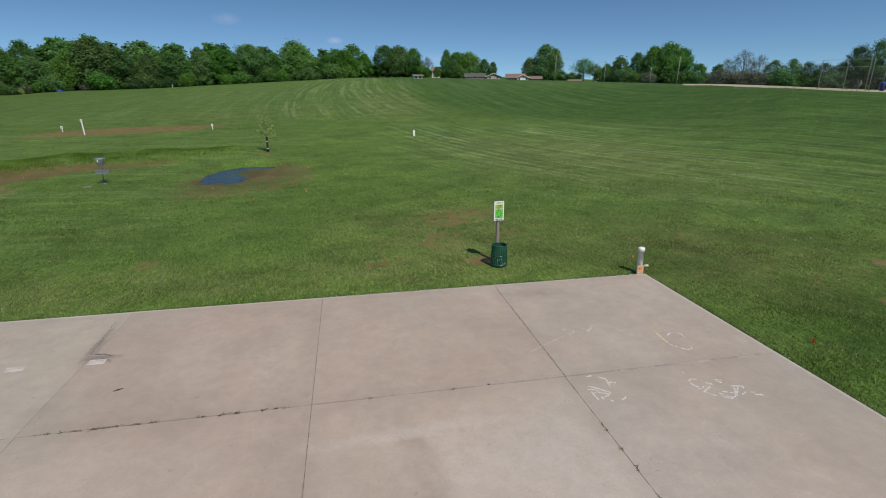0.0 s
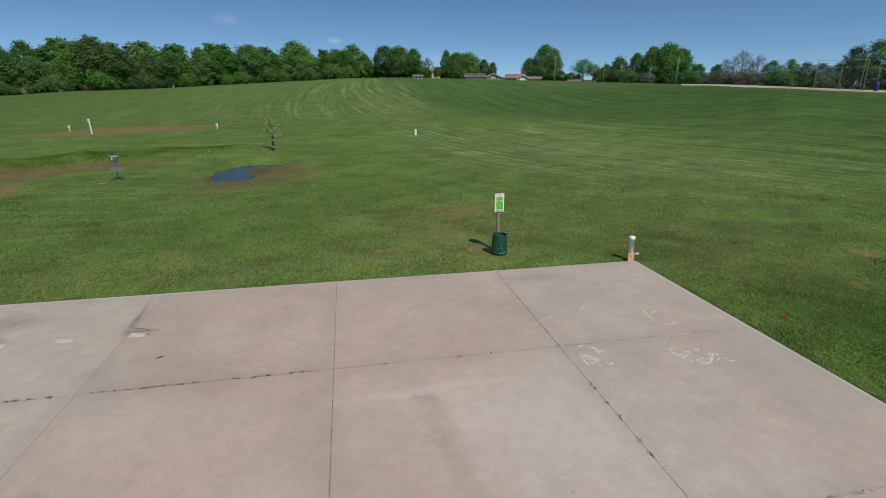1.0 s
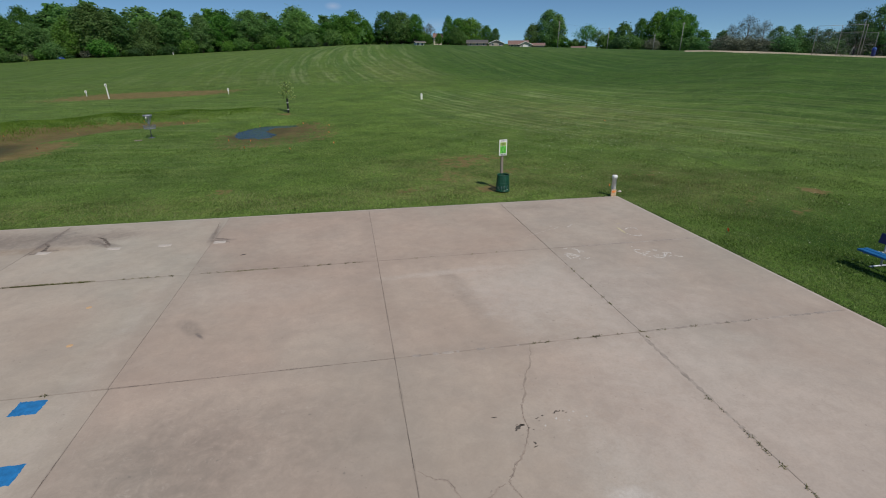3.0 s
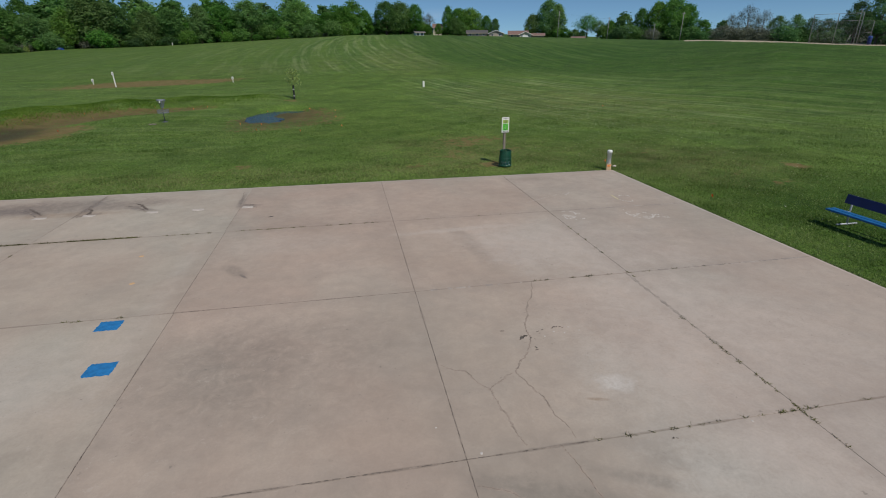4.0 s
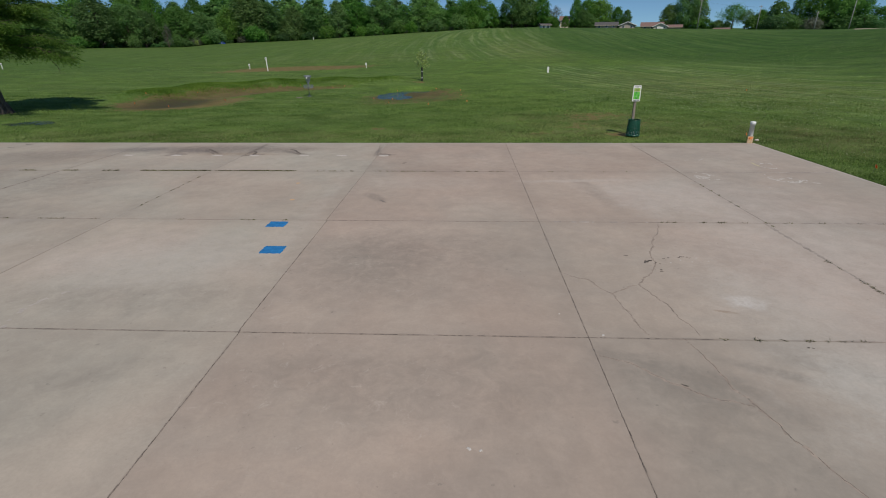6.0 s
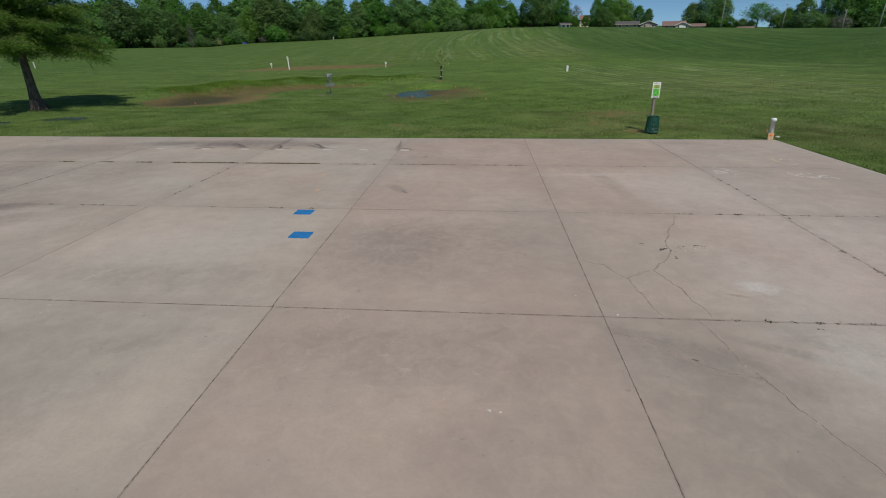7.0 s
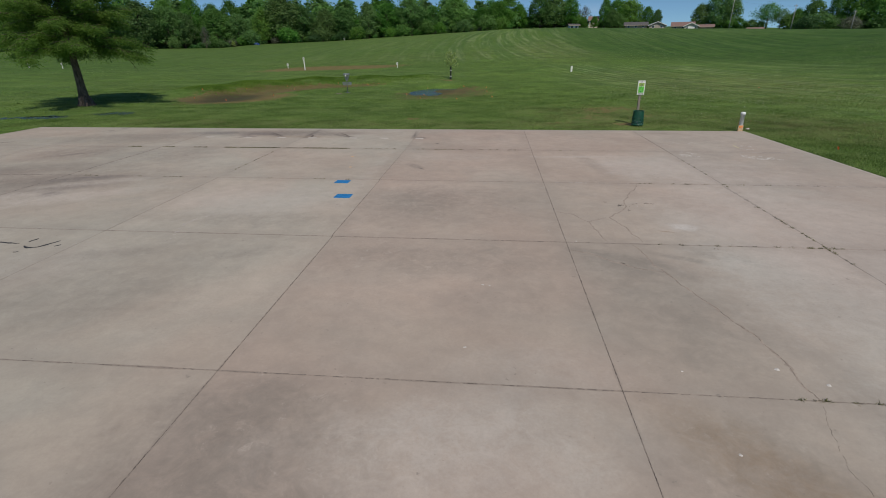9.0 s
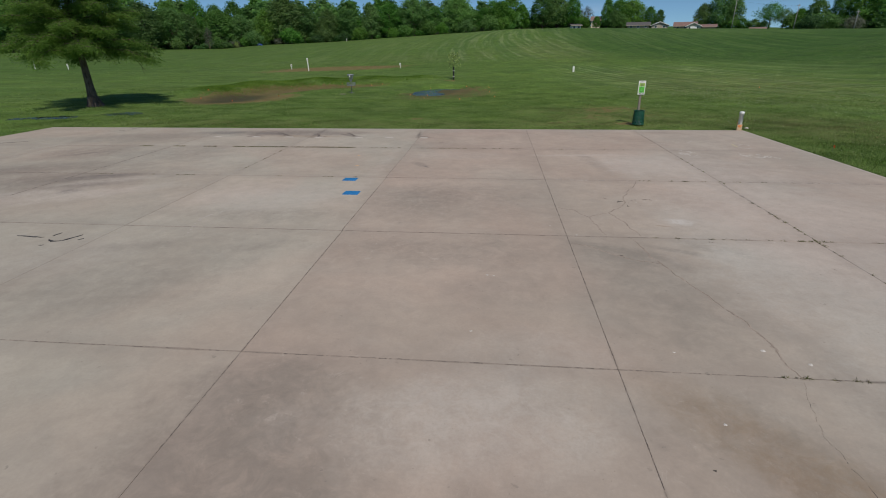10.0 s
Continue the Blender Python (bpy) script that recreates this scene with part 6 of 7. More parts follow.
# grass blades on the lawn nearest the slab
def lawn_blades(name, areas, tall, wide, seed, stray=0.0, tone=None):
    g = np.random.default_rng(seed)
    pts = []
    for x0, x1, y0, y1, density in areas:
        n = int((x1 - x0) * (y1 - y0) * density)
        pts.append(np.stack([g.uniform(x0, x1, n), g.uniform(y0, y1, n)], 1))
    xy = np.concatenate(pts)
    xy = xy + g.normal(0, 1, xy.shape) * stray
    xy = xy[(np.maximum(xy[:, 0], xy[:, 1]) > 0.03) | (xy[:, 0] < SLAB_LEFT - 0.03)]
    masks = ground_masks(xy[:, 0], xy[:, 1])
    keep = g.uniform(0, 1, len(xy)) > masks[0] * 1.25
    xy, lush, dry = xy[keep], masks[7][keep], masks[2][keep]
    n = len(xy)
    k = tall * g.uniform(0.35, 1.1, n) * (0.85 + 0.35 * wiggle(xy[:, 0], xy[:, 1], 1.7, 3))
    root = np.column_stack([xy, land(xy[:, 0], xy[:, 1]) - 0.005])
    lean = g.normal(0, 0.45, (n, 2)) * k[:, None]
    tip = root + np.column_stack([lean, k])
    # three in four blades are turned broadside to the sun to brighten the lawn
    a = np.where(g.uniform(0, 1, n) < 0.75, g.normal(0.35, 0.55, n), g.uniform(0, math.pi, n))
    side = np.column_stack([np.cos(a), np.sin(a), np.zeros(n)]) * (wide * g.uniform(0.6, 1.2, n))[:, None]
    fresh = tone or (BLADE, BLADE_LUSH)
    withered = g.uniform(0, 1, n) < np.clip(dry - 0.12, 0, 1) * (0.62 + 0.5 * wiggle(xy[:, 0], xy[:, 1], 2.3, 8))
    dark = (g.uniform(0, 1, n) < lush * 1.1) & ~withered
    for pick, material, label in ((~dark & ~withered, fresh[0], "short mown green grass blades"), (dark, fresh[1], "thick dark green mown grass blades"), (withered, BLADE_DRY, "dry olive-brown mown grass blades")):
        if pick.any():
            tagged(blade_cloud(name, root[pick], tip[pick], side[pick], material), label, "grass", kind="stuff")


lawn_blades("grass", [(-34, 0, 0.0, 3.0, 620), (-34, 8, 3.0, 9.0, 320), (0.0, 3.2, -17, 3.0, 1000), (3.2, 11, -12, 3.0, 560), (-36, -31.75, -12, 3, 140)], 0.07, 0.011, 1)
lawn_blades("grass", [(-42, 14, 9, 16, 130), (-46, 18, 16, 25, 48), (11, 22, -8, 9, 150), (20, 30, -6, 14, 38), (-48, -34, -2, 9, 60)], 0.085, 0.016, 2, 1.2)
lawn_blades("grass_clippings", [(-33, 12, 3, 24, 9), (2, 16, -10, 3, 7)], 0.035, 0.02, 6, 0.5, (TUFT, TUFT_LUSH))
lawn_blades("grass_tufts", [(0.1, 9, -16, 4, 150), (-32, 9, 0.2, 9, 62), (9, 18, -8, 9, 40)], 0.05, 0.019, 8, 0.3, (TUFT, TUFT_LUSH))
lawn_blades("grass_tufts", [(-50, 9, 9, 22, 22), (9, 26, -6, 22, 20), (-55, 40, 22, 42, 16), (26, 42, -6, 20, 16)], 0.07, 0.030, 3, 2.0, (TUFT, TUFT_LUSH))
lawn_blades("grass_tufts", [(-75, 70, 42, 75, 4.5), (40, 70, 5, 42, 4.5)], 0.08, 0.05, 4, 4.0, (TUFT, TUFT_LUSH))
# pale clover heads and dry clippings strewn over the mown grass
g_ = np.random.default_rng(19)
xy_ = np.concatenate([np.column_stack([g_.uniform(-3, 16, 1500), g_.uniform(2, 24, 1500)]), np.column_stack([g_.normal(5.5, 2.2, 900), g_.normal(15, 4.0, 900)]), np.column_stack([g_.uniform(1, 12, 130), g_.uniform(-9, 3, 130)])])
xy_ = xy_[xy_.max(axis=1) > 0.3]
n_ = len(xy_)
root_ = np.column_stack([xy_, land(xy_[:, 0], xy_[:, 1]) + 0.035])
a_ = g_.uniform(0, 6.28, n_)
tagged(blade_cloud("clover_heads", root_, root_ + np.column_stack([0.02 * np.cos(a_ + 1.6), 0.02 * np.sin(a_ + 1.6), g_.uniform(0.012, 0.03, n_)]), np.column_stack([np.cos(a_), np.sin(a_), 0 * a_]) * g_.uniform(0.008, 0.02, n_)[:, None], CLOVER), "tiny pale clover heads and dry clippings in the grass", "clover", kind="stuff")
# long grass at the slab's rim
g_ = np.random.default_rng(9)
rim = np.concatenate([np.column_stack([g_.uniform(-31.7, 0, 9000), np.abs(g_.normal(0, 0.05, 9000)) + 0.02]), np.column_stack([np.abs(g_.normal(0, 0.05, 7000)) + 0.02, g_.uniform(-20, 0, 7000)])])
k_ = 0.06 * g_.uniform(0.3, 1.1, len(rim)) * (0.8 + 0.4 * wiggle(rim[:, 0], rim[:, 1], 3.1, 2))
root_ = np.column_stack([rim, np.full(len(rim), -0.03)])
tip_ = root_ + np.column_stack([g_.normal(0, 0.03, len(rim)), g_.normal(0, 0.03, len(rim)), k_])
a_ = g_.uniform(0, math.pi, len(rim))
tagged(blade_cloud("rim_grass", root_, tip_, np.column_stack([np.cos(a_), np.sin(a_), 0 * a_]) * 0.008, BLADE), "longer grass along the edge of the slab", "grass", kind="stuff")
# rough grass on the bank above the cut
n_ = 30000
t_ = g_.uniform(0, 1, n_) * (len(BANK) - 1)
i_ = np.minimum(t_.astype(int), len(BANK) - 2)
bk = np.array(BANK)
mid_ = bk[i_] + (bk[i_ + 1] - bk[i_]) * (t_ - i_)[:, None] + np.column_stack([g_.normal(0.2, 1.2, n_), g_.normal(-0.5, 1.2, n_)])
root_ = np.column_stack([mid_, land(mid_[:, 0], mid_[:, 1])])
k_ = 0.13 * g_.uniform(0.3, 1.1, n_) * (0.75 + 0.6 * wiggle(mid_[:, 0], mid_[:, 1], 1.6, 5))
a_ = g_.uniform(0, math.pi, n_)
tagged(blade_cloud("bank_grass", root_, root_ + np.column_stack([g_.normal(0, 0.06, n_), g_.normal(0, 0.06, n_), k_]), np.column_stack([np.cos(a_), np.sin(a_), 0 * a_]) * 0.022, BANK_BLADE), "rough uncut green grass on a low bank", "grass", kind="stuff")


# ---- puddles ----
PUDDLE_Z = -0.245
def puddle(rim, z, label):
    bm = bmesh.new()
    n = 110
    pts = []
    k = len(rim)
    for i in range(n):
        t = i / n * k
        a, b, c, d = (Vector((*rim[(int(t) + j) % k], 0)) for j in (-1, 0, 1, 2))
        f = t - int(t)
        p = 0.5 * (2 * b + (c - a) * f + (2 * a - 5 * b + 4 * c - d) * f * f + (3 * b - a - 3 * c + d) * f ** 3)
        p += Vector((math.sin(i * 2.7), math.cos(i * 3.9), 0)) * 0.08 + Vector((noise.noise(p * 2.3), noise.noise(p * 2.9 + Vector((9, 2, 0))), 0)) * 0.62
        pts.append(p)
    top = [bm.verts.new((p.x, p.y, z)) for p in pts]
    low = [bm.verts.new((p.x, p.y, z - 0.25)) for p in pts]
    bm.faces.new(top)
    for i in range(n):
        bm.faces.new((low[i], low[(i + 1) % n], top[(i + 1) % n], top[i]))
    return tagged(part("puddle", bm, WATER), label, "puddle", "puddles", "structure")


puddle([(-16.3, 19.2), (-18.2, 20.6), (-18.8, 23.4), (-18.2, 26.4), (-16.2, 28.7), (-13.4, 28.6), (-12.4, 26.6), (-13.2, 24.9), (-14.7, 24.0), (-14.8, 21.6), (-15.0, 19.6)], PUDDLE_Z, "muddy rain puddle in a bare soil hollow")


puddle([(-37.0, 3.0), (-36.0, 3.9), (-34.3, 4.2), (-33.9, 3.6), (-35.4, 3.0)], -0.018, "shallow rain puddle in the grass beside the slab")
puddle([(-33.4, 5.0), (-32.5, 5.9), (-31.3, 5.8), (-31.7, 5.1)], -0.018, "shallow rain puddle in the grass beside the slab")


# ---- tee sign, litter basket, pipe ----
def tee_sign(x, y):
    z = land_at(x, y)
    ob = thing("tee_sign", x, y, z, "white and green tee sign on a weathered wooden post in grass", "sign", 0)
    bm = bmesh.new()
    box(bm, 0.09, 0.09, 2.2, (0, 0, 0.80), 0.006)
    part("post", bm, POST_WOOD, ob)
    board = new("board")
    board.parent = ob
    board.matrix_local = pose(0.0, -0.075, 1.63, 0, 0, 8)
    bm = bmesh.new()
    box(bm, 0.32, 0.02, 0.60, (0, 0, 0), 0.004)
    part("plate", bm, WHITE_PAINT, board, "white printed plate")
    bm = bmesh.new()
    box(bm, 0.25, 0.006, 0.13, (0, -0.0125, 0.135), 0.001)
    part("upper_field", bm, SIGN_LIME, board, "lime green printed field")
    bm = bmesh.new()
    box(bm, 0.25, 0.006, 0.27, (0, -0.0125, -0.08), 0.001)
    part("map_field", bm, SIGN_GREEN, board, "green printed course map")
    bm = bmesh.new()
    for k in range(9):
        a, b = k * 1.7, 0.2 + 0.09 * k
        bmesh.ops.create_circle(bm, cap_ends=True, radius=0.022 + 0.008 * math.sin(a), segments=9, matrix=Matrix.Translation((0.07 * math.sin(a * 2.1), -0.0168, -0.19 + 0.028 * k)) @ Matrix.Rotation(radians(90), 4, 'X'))
    part("map_trees", bm, SIGN_DARK, board, "dark green printed trees")
    bm = bmesh.new()
    for dx, w, dz in ((-0.06, 0.10, -0.245), (0.07, 0.09, -0.245), (-0.04, 0.14, -0.272), (0.085, 0.06, -0.272), (0.0, 0.16, 0.165), (0.0, 0.12, 0.13), (0.0, 0.14, 0.095)):
        box(bm, w, 0.004, 0.012, (dx, -0.0165, dz))
    part("print_bars", bm, INK, board, "small dark print")
    cu = bpy.data.curves.new("heading", 'FONT')
    cu.body = "HOLE 18"
    cu.size, cu.align_x, cu.align_y, cu.extrude = 0.062, 'CENTER', 'CENTER', 0.001
    cu.materials.append(INK)
    tx = new("heading", cu)
    tx.parent = board
    tx.matrix_local = pose(0, -0.013, 0.25, 90, 0, 0)
    for dz in (0.2, -0.2):
        bm = bmesh.new()
        lathe(bm, [(0.012, 0), (0.012, 0.004), (0.006, 0.008), (0.0, 0.008)], 10)
        part("bolt", bm, STEEL, board).matrix_local = pose(0, -0.012, dz + 0.075, 90, 0, 0)
    return ob


tee_sign(-3.86, 1.98)


def litter_basket(x, y):
    """A tapering litter basket of green flat bars with a solid skirt, narrower at the rim."""
    ob = thing("litter_basket", x, y, land_at(x, y), "dark green slatted metal litter basket with litter inside", "litter basket")
    bm = bmesh.new()
    lathe(bm, [(0.0, 0.03), (0.245, 0.03), (0.265, 0.05), (0.262, 0.10), (0.25, 0.10), (0.24, 0.05), (0.0, 0.05)], 28)
    part("base", bm, GREEN_COAT, ob, smooth=True)
    for k in range(26):
        a = 2 * math.pi * k / 26
        bm = bmesh.new()
        ca, sa = math.cos(a), math.sin(a)
        t, t1 = Vector((-sa, ca, 0)) * 0.017, Vector((-sa, ca, 0)) * 0.0255
        n_ = Vector((ca, sa, 0)) * 0.003
        a0, a1 = Vector((0.258 * ca, 0.258 * sa, 0.09)), Vector((0.222 * ca, 0.222 * sa, 0.66))
        v = [bm.verts.new(p) for p in (a0 - t - n_, a0 + t - n_, a0 + t + n_, a0 - t + n_, a1 - t1 - n_, a1 + t1 - n_, a1 + t1 + n_, a1 - t1 + n_)]
        for f in ((0, 1, 2, 3), (7, 6, 5, 4), (0, 4, 5, 1), (1, 5, 6, 2), (2, 6, 7, 3), (3, 7, 4, 0)):
            bm.faces.new([v[j] for j in f])
        part("slat", bm, GREEN_COAT, ob)
    for z, r in ((0.66, 0.225), (0.36, 0.243)):
        bm = bmesh.new()
        tube(bm, [(r * math.cos(a * math.pi / 14), r * math.sin(a * math.pi / 14), z) for a in range(29)], 0.013, 7, False)
        part("hoop", bm, GREEN_COAT, ob, smooth=True)
    rnd = random.Random(4)
    bm = bmesh.new()
    for k in range(60):
        a, q = rnd.uniform(0, 6.28), 0.22 * math.sqrt(rnd.random())
        m = Matrix.Translation((q * math.cos(a), q * math.sin(a), rnd.uniform(0.07, 0.20))) @ Euler((rnd.random() * 6, rnd.random() * 6, 0)).to_matrix().to_4x4()
        bmesh.ops.create_icosphere(bm, subdivisions=1, radius=rnd.uniform(0.018, 0.04), matrix=m)
    tagged(part("litter", bm, LITTER, ob), "pale crumpled litter showing between the slats", kind="stuff")
    return ob


litter_basket(-3.91, 1.60)


def stand_pipe(x, y):
    ob = thing("stand_pipe", x, y, land_at(x, y), "capped white plastic pipe standing in a raw wooden block", "pipe")
    bm = bmesh.new()
    lathe(bm, [(0.082, 0.02), (0.082, 0.66), (0.096, 0.66), (0.097, 0.75), (0.085, 0.775), (0.05, 0.785), (0.0, 0.787)], 24)
    part("pipe", bm, PVC, ob, smooth=True).location = (0.02, -0.02, 0)
    bm = bmesh.new()
    box(bm, 0.20, 0.05, 0.27, (-0.03, -0.14, 0.135), 0.006)
    block = part("board", bm, RAW_WOOD, ob, "raw pine board")
    bm = bmesh.new()
    for k, (dx, dz, w, h) in enumerate(((-0.05, 0.20, 0.05, 0.07), (0.0, 0.21, 0.05, 0.05), (0.045, 0.20, 0.04, 0.07), (-0.02, 0.17, 0.10, 0.02))):
        box(bm, w, 0.003, h, (dx - 0.03, -0.167, dz), 0.0, Matrix.Rotation(0.4 * (k - 1), 4, 'Y'))
    part("spray_mark", bm, ORANGE, block, "orange spray paint mark")
    return ob


stand_pipe(-0.12, 0.18)
bm = bmesh.new()
bmesh.ops.create_icosphere(bm, subdivisions=2, radius=1.0)
for v in bm.verts:
    v.co *= 0.9 + 0.25 * noise.noise(v.co * 2.0)
    v.co = Vector((v.co.x * 0.11, v.co.y * 0.07, v.co.z * 0.045 + 0.01))
rock = part("stone", bm, MORTAR, smooth=True)
rock.matrix_world = pose(0.42, 0.62, land_at(0.42, 0.62) + 0.02, 0, 0, 20)
tagged(rock, "small pale stone in the grass beside the pipe", "stone")


def flag_model():
    ob = new("marker_flag")
    bm = bmesh.new()
    tube(bm, [(0, 0, -0.08), (0.004, 0, 0.14), (0, 0.004, 0.30)], 0.003, 5)
    part("wire", bm, DARK_STEEL, ob)
    bm = bmesh.new()
    rows = [[bm.verts.new((0.004 + 0.065 * k / 4, 0.018 * math.sin(k * 1.4), z - 0.012 * k)) for z in (0.20, 0.30)] for k in range(5)]
    for a, b in zip(rows, rows[1:]):
        bm.faces.new((a[0], b[0], b[1], a[1]))
    bmesh.ops.solidify(bm, geom=bm.faces[:], thickness=0.002)
    part("pennant", bm, ORANGE, ob, "orange plastic pennant")
    return ob


flag = flag_model()
flags_ = [(0.82, -4.62), (0.20, 1.05), (-16.5, 26.1), (-13.1, 25.7), (-11.0, 23.6), (-10.9, 19.5), (-10.5, 14.3), (-12.9, 12.8), (-15.5, 13.8), (-17.0, 17.1), (-15.6, 16.6)]
flags_ += [(-34.2, 18.6), (-32.8, 14.9), (-28.7, 11.8), (-31.9, 21.6), (-29.8, 25.6), (-27.9, 22.5), (-27.0, 15.8), (-25.7, 28.5), (-22.4, 27.2), (-21.6, 28.3), (9.9, 20.0)]
for k, (fx, fy) in enumerate(flags_):
    planted = copy_thing(flag, pose(fx, fy, land_at(fx, fy), 0, 4 * math.sin(k), (k * 57) % 70 - 35))
    planted.scale = (0.85, 0.85, 0.9) if fy > 5 else (0.8, 0.8, 0.85)
    tagged(planted, "small orange wire marker flag in the grass", "marker flag", "marker flags")
for o in (*flag.children, flag):
    bpy.data.objects.remove(o)


# ---- bench ----
def park_bench(x, y, rz):
    """Blue planks on bent steel legs with a navy back."""
    ob = thing("park_bench", x, y, land_at(x, y), "blue plank bench with navy back and pale steel legs", "bench", rz)
    length = 2.05
    for k, (dy, w) in enumerate(((-0.56, 0.145), (-0.40, 0.145))):
        bm = bmesh.new()
        box(bm, length, w, 0.045, (0, dy, 0.44), 0.008)
        part("seat_plank", bm, BLUE_PAINT, ob)
    bm = bmesh.new()
    box(bm, length, 0.045, 0.24, (0.02, -0.06, 0.70), 0.008, Matrix.Rotation(radians(-10), 4, 'X'))
    part("backrest", bm, NAVY_PAINT, ob, "navy blue back plank")
    for sx in (-0.85, 0.85):
        bm = bmesh.new()
        tube(bm, [(sx, -0.32, 0.03), (sx, 0.32, 0.03)], 0.024, 8)
        part("foot", bm, STEEL, ob, smooth=True)
        bm = bmesh.new()
        tube(bm, [(sx, 0.0, 0.03), (sx, -0.02, 0.42), (sx, -0.02, 0.80)], 0.024, 8)
        part("leg", bm, STEEL, ob, smooth=True)
        bm = bmesh.new()
        tube(bm, [(sx, -0.62, 0.405), (sx, -0.2, 0.405), (sx, -0.02, 0.36)], 0.02, 8)
        part("bracket", bm, STEEL, ob, smooth=True)
    return ob


park_bench(2.86, -8.2, -90)


# ---- disc target, saplings, posts ----
def disc_target(x, y):
    ob = thing("disc_golf_basket", x, y, land_at(x, y), "galvanised disc golf basket with hanging chains on grass", "disc golf basket")
    bm = bmesh.new()
    tube(bm, [(0, 0, -0.2), (0, 0, 1.50)], 0.026, 10)
    part("pole", bm, DARK_STEEL, ob, smooth=True)
    bm = bmesh.new()
    lathe(bm, [(0.0, 0.0), (0.2, 0.0), (0.2, 0.02), (0.05, 0.05), (0.0, 0.05)], 16)
    part("base", bm, DARK_STEEL, ob, smooth=True)
    bm = bmesh.new()
    lathe(bm, [(0.262, 1.50), (0.272, 1.50), (0.28, 1.40), (0.268, 1.40), (0.262, 1.50)], 28)
    for k in range(6):
        a = k * math.pi / 3
        tube(bm, [(0, 0, 1.49), (0.266 * math.cos(a), 0.266 * math.sin(a), 1.47)], 0.012, 5)
    part("chain_ring", bm, WEATHERED_STEEL, ob, smooth=True)
    for k in range(18):
        a = 2 * math.pi * k / 18
        bm = bmesh.new()
        ri = 0.25 if k % 2 else 0.16
        tube(bm, [(ri * math.cos(a), ri * math.sin(a), 1.46), (ri * 0.55 * math.cos(a), ri * 0.55 * math.sin(a), 1.12), (0.05 * math.cos(a), 0.05 * math.sin(a), 0.92)], 0.010, 4)
        part("chain", bm, WEATHERED_STEEL, ob)
    bm = bmesh.new()
    for z, r in ((0.62, 0.34), (0.72, 0.35), (0.82, 0.36)):
        tube(bm, [(r * math.cos(a * math.pi / 12), r * math.sin(a * math.pi / 12), z) for a in range(25)], 0.010, 5, False)
    for k in range(20):
        a = 2 * math.pi * k / 20
        tube(bm, [(0.03 * math.cos(a), 0.03 * math.sin(a), 0.60), (0.34 * math.cos(a), 0.34 * math.sin(a), 0.61), (0.36 * math.cos(a), 0.36 * math.sin(a), 0.82)], 0.011, 4)
    part("tray", bm, WEATHERED_STEEL, ob)
    bm = bmesh.new()
    box(bm, 0.012, 0.06, 0.12, (0.0, -0.3, 1.36), 0.002, Matrix.Rotation(radians(90), 4, 'Z'))
    part("number_plate", bm, WHITE_PAINT, ob, "small white plate")
    return ob


disc_target(-22.45, 20.2)
bm = bmesh.new()
box(bm, 0.45, 0.22, 0.06, (0, 0, 0), 0.02)
pad = part("loose_board", bm, POST_WOOD)
pad.matrix_world = pose(-22.9, 19.1, land_at(-22.9, 19.1) + 0.02, 0, 0, 12)
tagged(pad, "small weathered board lying in the grass", "board")


def sapling(x, y, h, guard, seed, label):
    rnd = random.Random(seed)
    g = np.random.default_rng(seed)
    ob = thing("sapling", x, y, land_at(x, y), label, "tree")
    bm = bmesh.new()
    tube(bm, [(0, 0, -0.1), (0.02, 0, h * 0.5), (0, 0.02, h)], [0.025, 0.018, 0.005], 7)
    ends = []
    for k in range(16):
        z = h * (0.42 + 0.5 * k / 16)
        a = k * 2.4
        r = h * 0.24 * (1.15 - 0.5 * k / 16)
        e = Vector((r * math.cos(a), r * math.sin(a), z + h * 0.14))
        tube(bm, [(0.01, 0, z), e * 0.5 + Vector((0, 0, z * 0.5 + 0.03)), e], [0.006, 0.004, 0.002], 4)
        ends.append((Vector((0, 0, z)), e))
    part("stem", bm, BARK, ob)
    n = 620
    pick = g.integers(0, len(ends), n)
    t = g.uniform(0.3, 1.1, n)[:, None]
    co = np.array([tuple(a) for a, _ in ends])[pick] * (1 - t) + np.array([tuple(b) for _, b in ends])[pick] * t + g.normal(0, 0.06, (n, 3))
    u = g.normal(size=(n, 3))
    u /= np.linalg.norm(u, axis=1)[:, None]
    v = np.cross(u, g.normal(size=(n, 3)))
    v /= np.linalg.norm(v, axis=1)[:, None]
    quad_cloud("leaves", co, u * 0.017 * h, v * 0.026 * h, LEAF_SAPLING, ob)
    if guard:
        bm = bmesh.new()
        lathe(bm, [(0.075, 0.0)] + [(0.075 + 0.008 * (k % 2), 0.045 * k + 0.02) for k in range(27)] + [(0.07, 1.24)], 12)
        gd = part("trunk_guard", bm, PIPE_GUARD, ob, "black plastic trunk guard")
        for z in (0.28, 0.86):
            bm = bmesh.new()
            lathe(bm, [(0.088, z), (0.088, z + 0.05)], 12)
            part("tie_band", bm, WHITE_PAINT, gd, "white tie")
    return ob


sapling(-14.75, 31.8, 2.6, True, 61, "young tree with few leaves and a black trunk guard")
sapling(-121.0, 198.0, 3.4, False, 62, "thin young tree alone in the field")


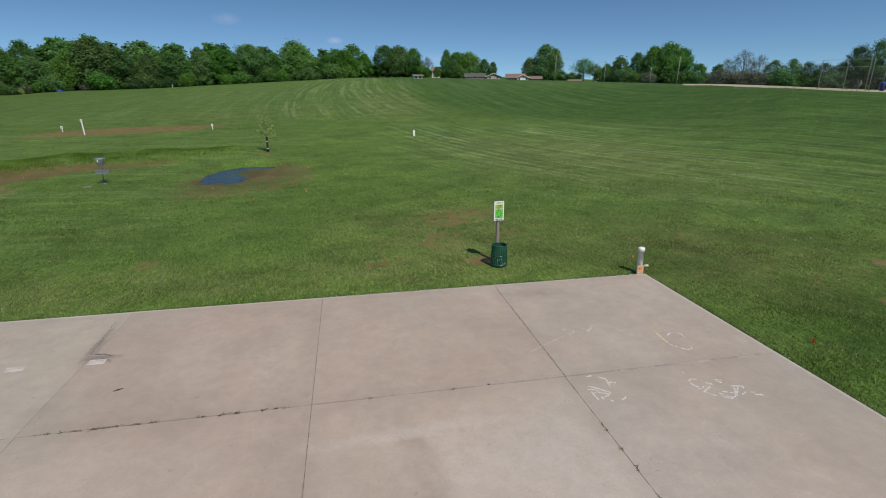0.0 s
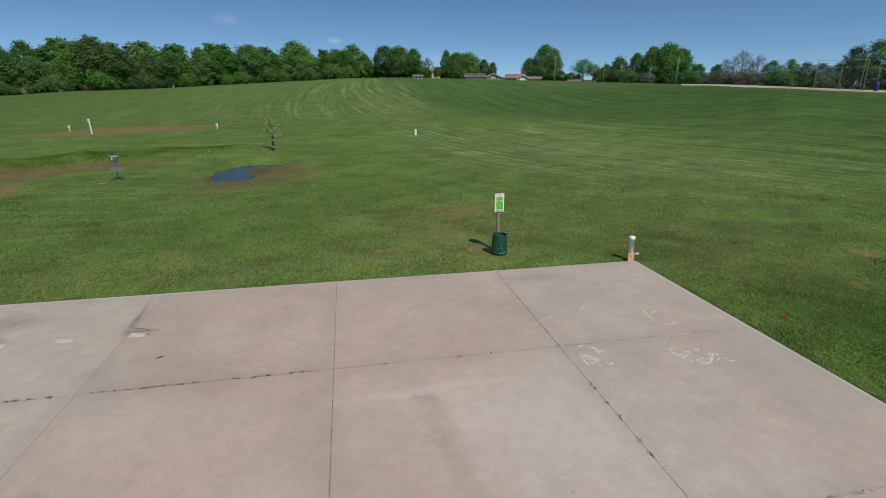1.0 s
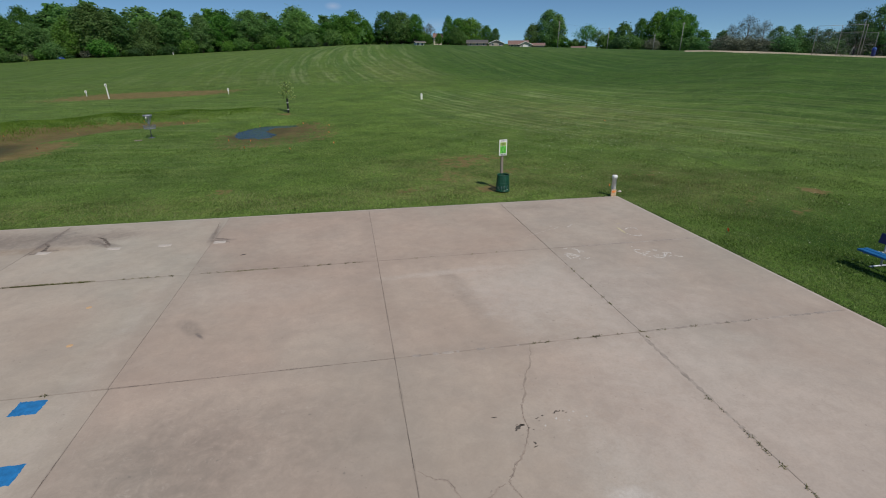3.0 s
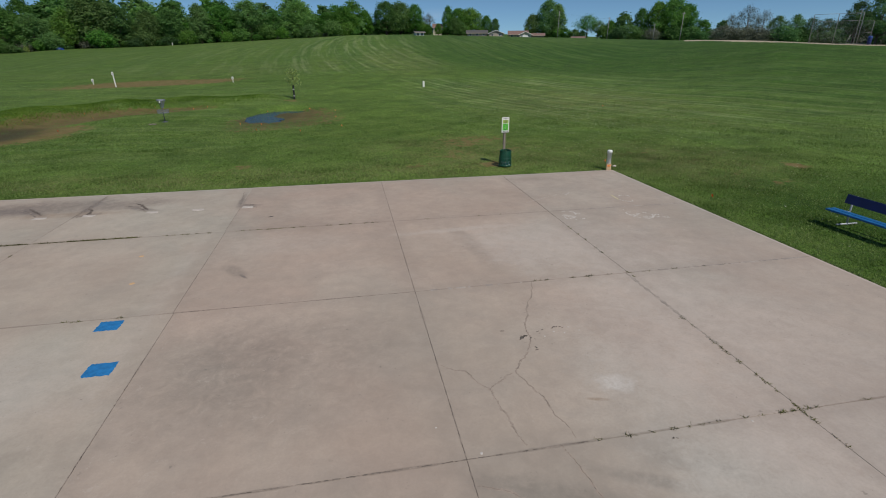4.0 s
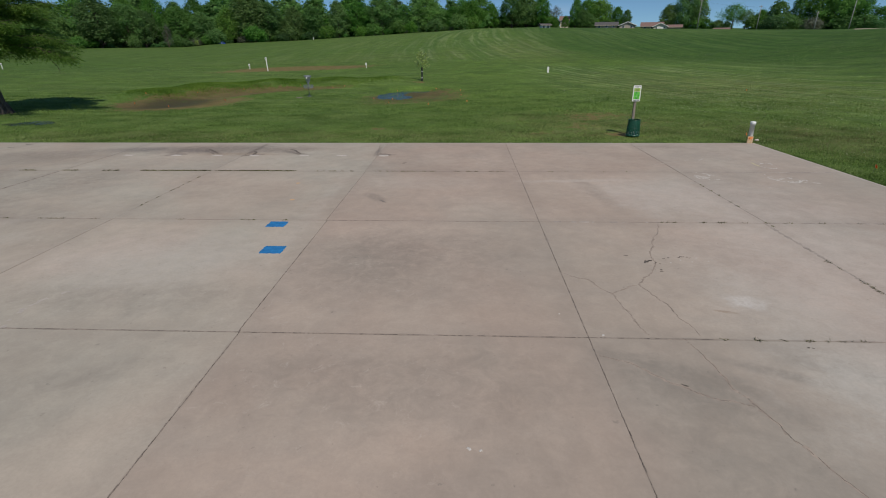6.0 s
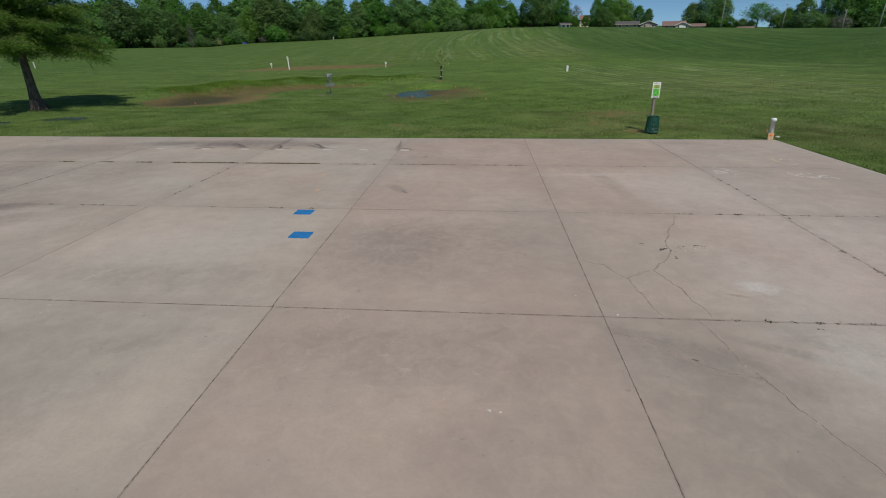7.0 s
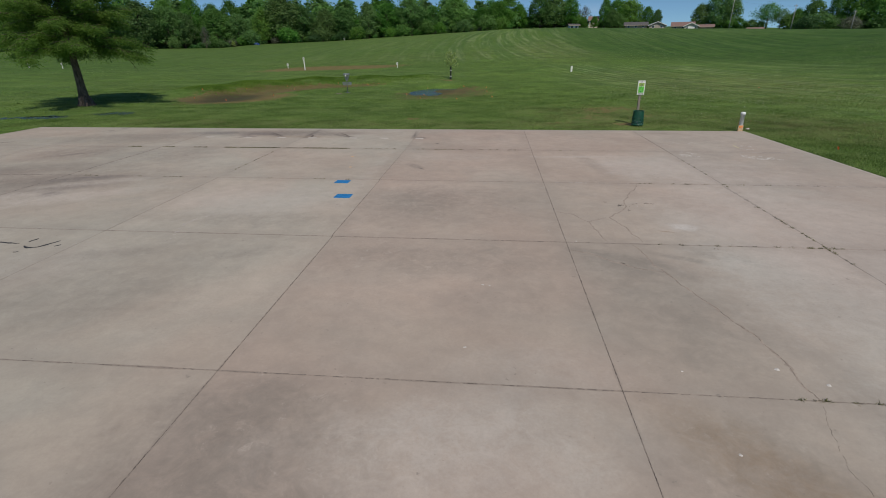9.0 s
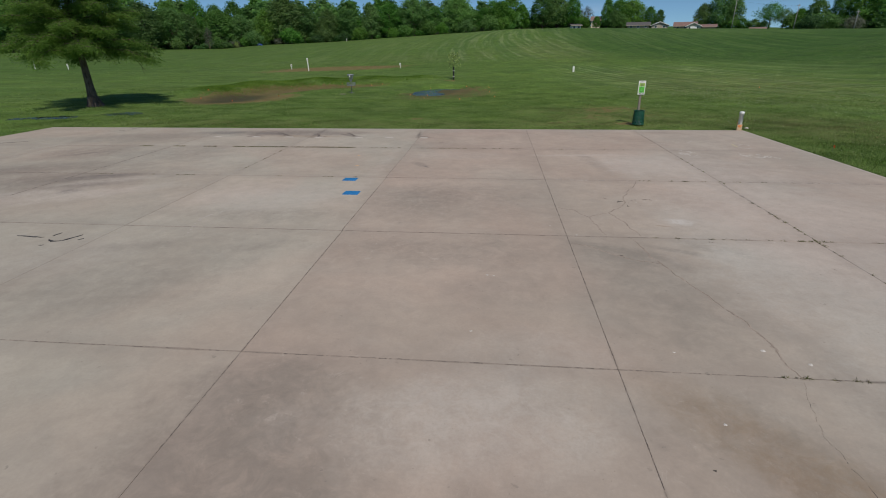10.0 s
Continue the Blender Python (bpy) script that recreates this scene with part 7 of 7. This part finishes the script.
def marker_post(x, y, h, w, board, label, lean=0.0):
    ob = thing("marker_post", x, y, land_at(x, y), label, "post", 0, "white field posts")
    bm = bmesh.new()
    box(bm, w, w, h + 0.3, (0, 0, h / 2 - 0.15), 0.012)
    part("post", bm, WHITE_PAINT, ob)
    if board:
        bm = bmesh.new()
        box(bm, 0.24, 0.03, 0.30, (0, -w / 2 - 0.017, h - 0.17), 0.01)
        b = part("plate", bm, WHITE_PAINT, ob, "small white plate")
        bm = bmesh.new()
        box(bm, 0.09, 0.006, 0.12, (0, -w / 2 - 0.036, h - 0.17), 0.001)
        part("print_bar", bm, DARK_STEEL, b, "grey print")
    ob.rotation_euler = (0, radians(lean), 0)
    return ob


marker_post(-1.17, 41.5, 0.62, 0.20, False, "short white post standing in the mown field")
marker_post(-37.8, 52.9, 1.75, 0.11, True, "tall white post with a plate beside a bare patch", -2)
marker_post(-41.9, 56.8, 0.72, 0.075, True, "short white post with a plate on bare soil")
marker_post(-24.6, 55.7, 0.72, 0.075, True, "short white post with a plate at the bare patch's end")
for mx, my, mh, ml in [(-68.4, 189.5, 0.95, "short white post far off on the hillside"), (-101.5, 188.0, 0.9, "white post far off before the wood"), ]:
    mx, my, k = afar(mx, my)
    marker_post(mx, my, mh * k, 0.14 * k, mh > 2, ml)


marker_post(-89.2, 61.0, 1.8, 0.14, True, "white sign post far off beyond the conifer")
marker_post(-82.6, 60.5, 0.9, 0.11, True, "short pale post far off in the grass")


def tarp(x, y):
    bm = bmesh.new()
    bmesh.ops.create_grid(bm, x_segments=12, y_segments=8, size=1.0)
    for v in bm.verts:
        d = math.hypot(v.co.x, v.co.y)
        v.co = Vector((v.co.x * 1.6, v.co.y * 1.0, 1.15 * max(0, 1 - d * d * 0.8) + 0.14 * noise.noise(v.co * 3)))
    bmesh.ops.solidify(bm, geom=bm.faces[:], thickness=0.03)
    ob = part("tarpaulin", bm, BARREL_BLUE)
    ob.matrix_world = pose(x, y, land_at(x, y) + 0.02, 0, 0, 30)
    return tagged(ob, "blue tarpaulin heap at the foot of a wood", "tarpaulin")


tarp(-145.5, 274.5)
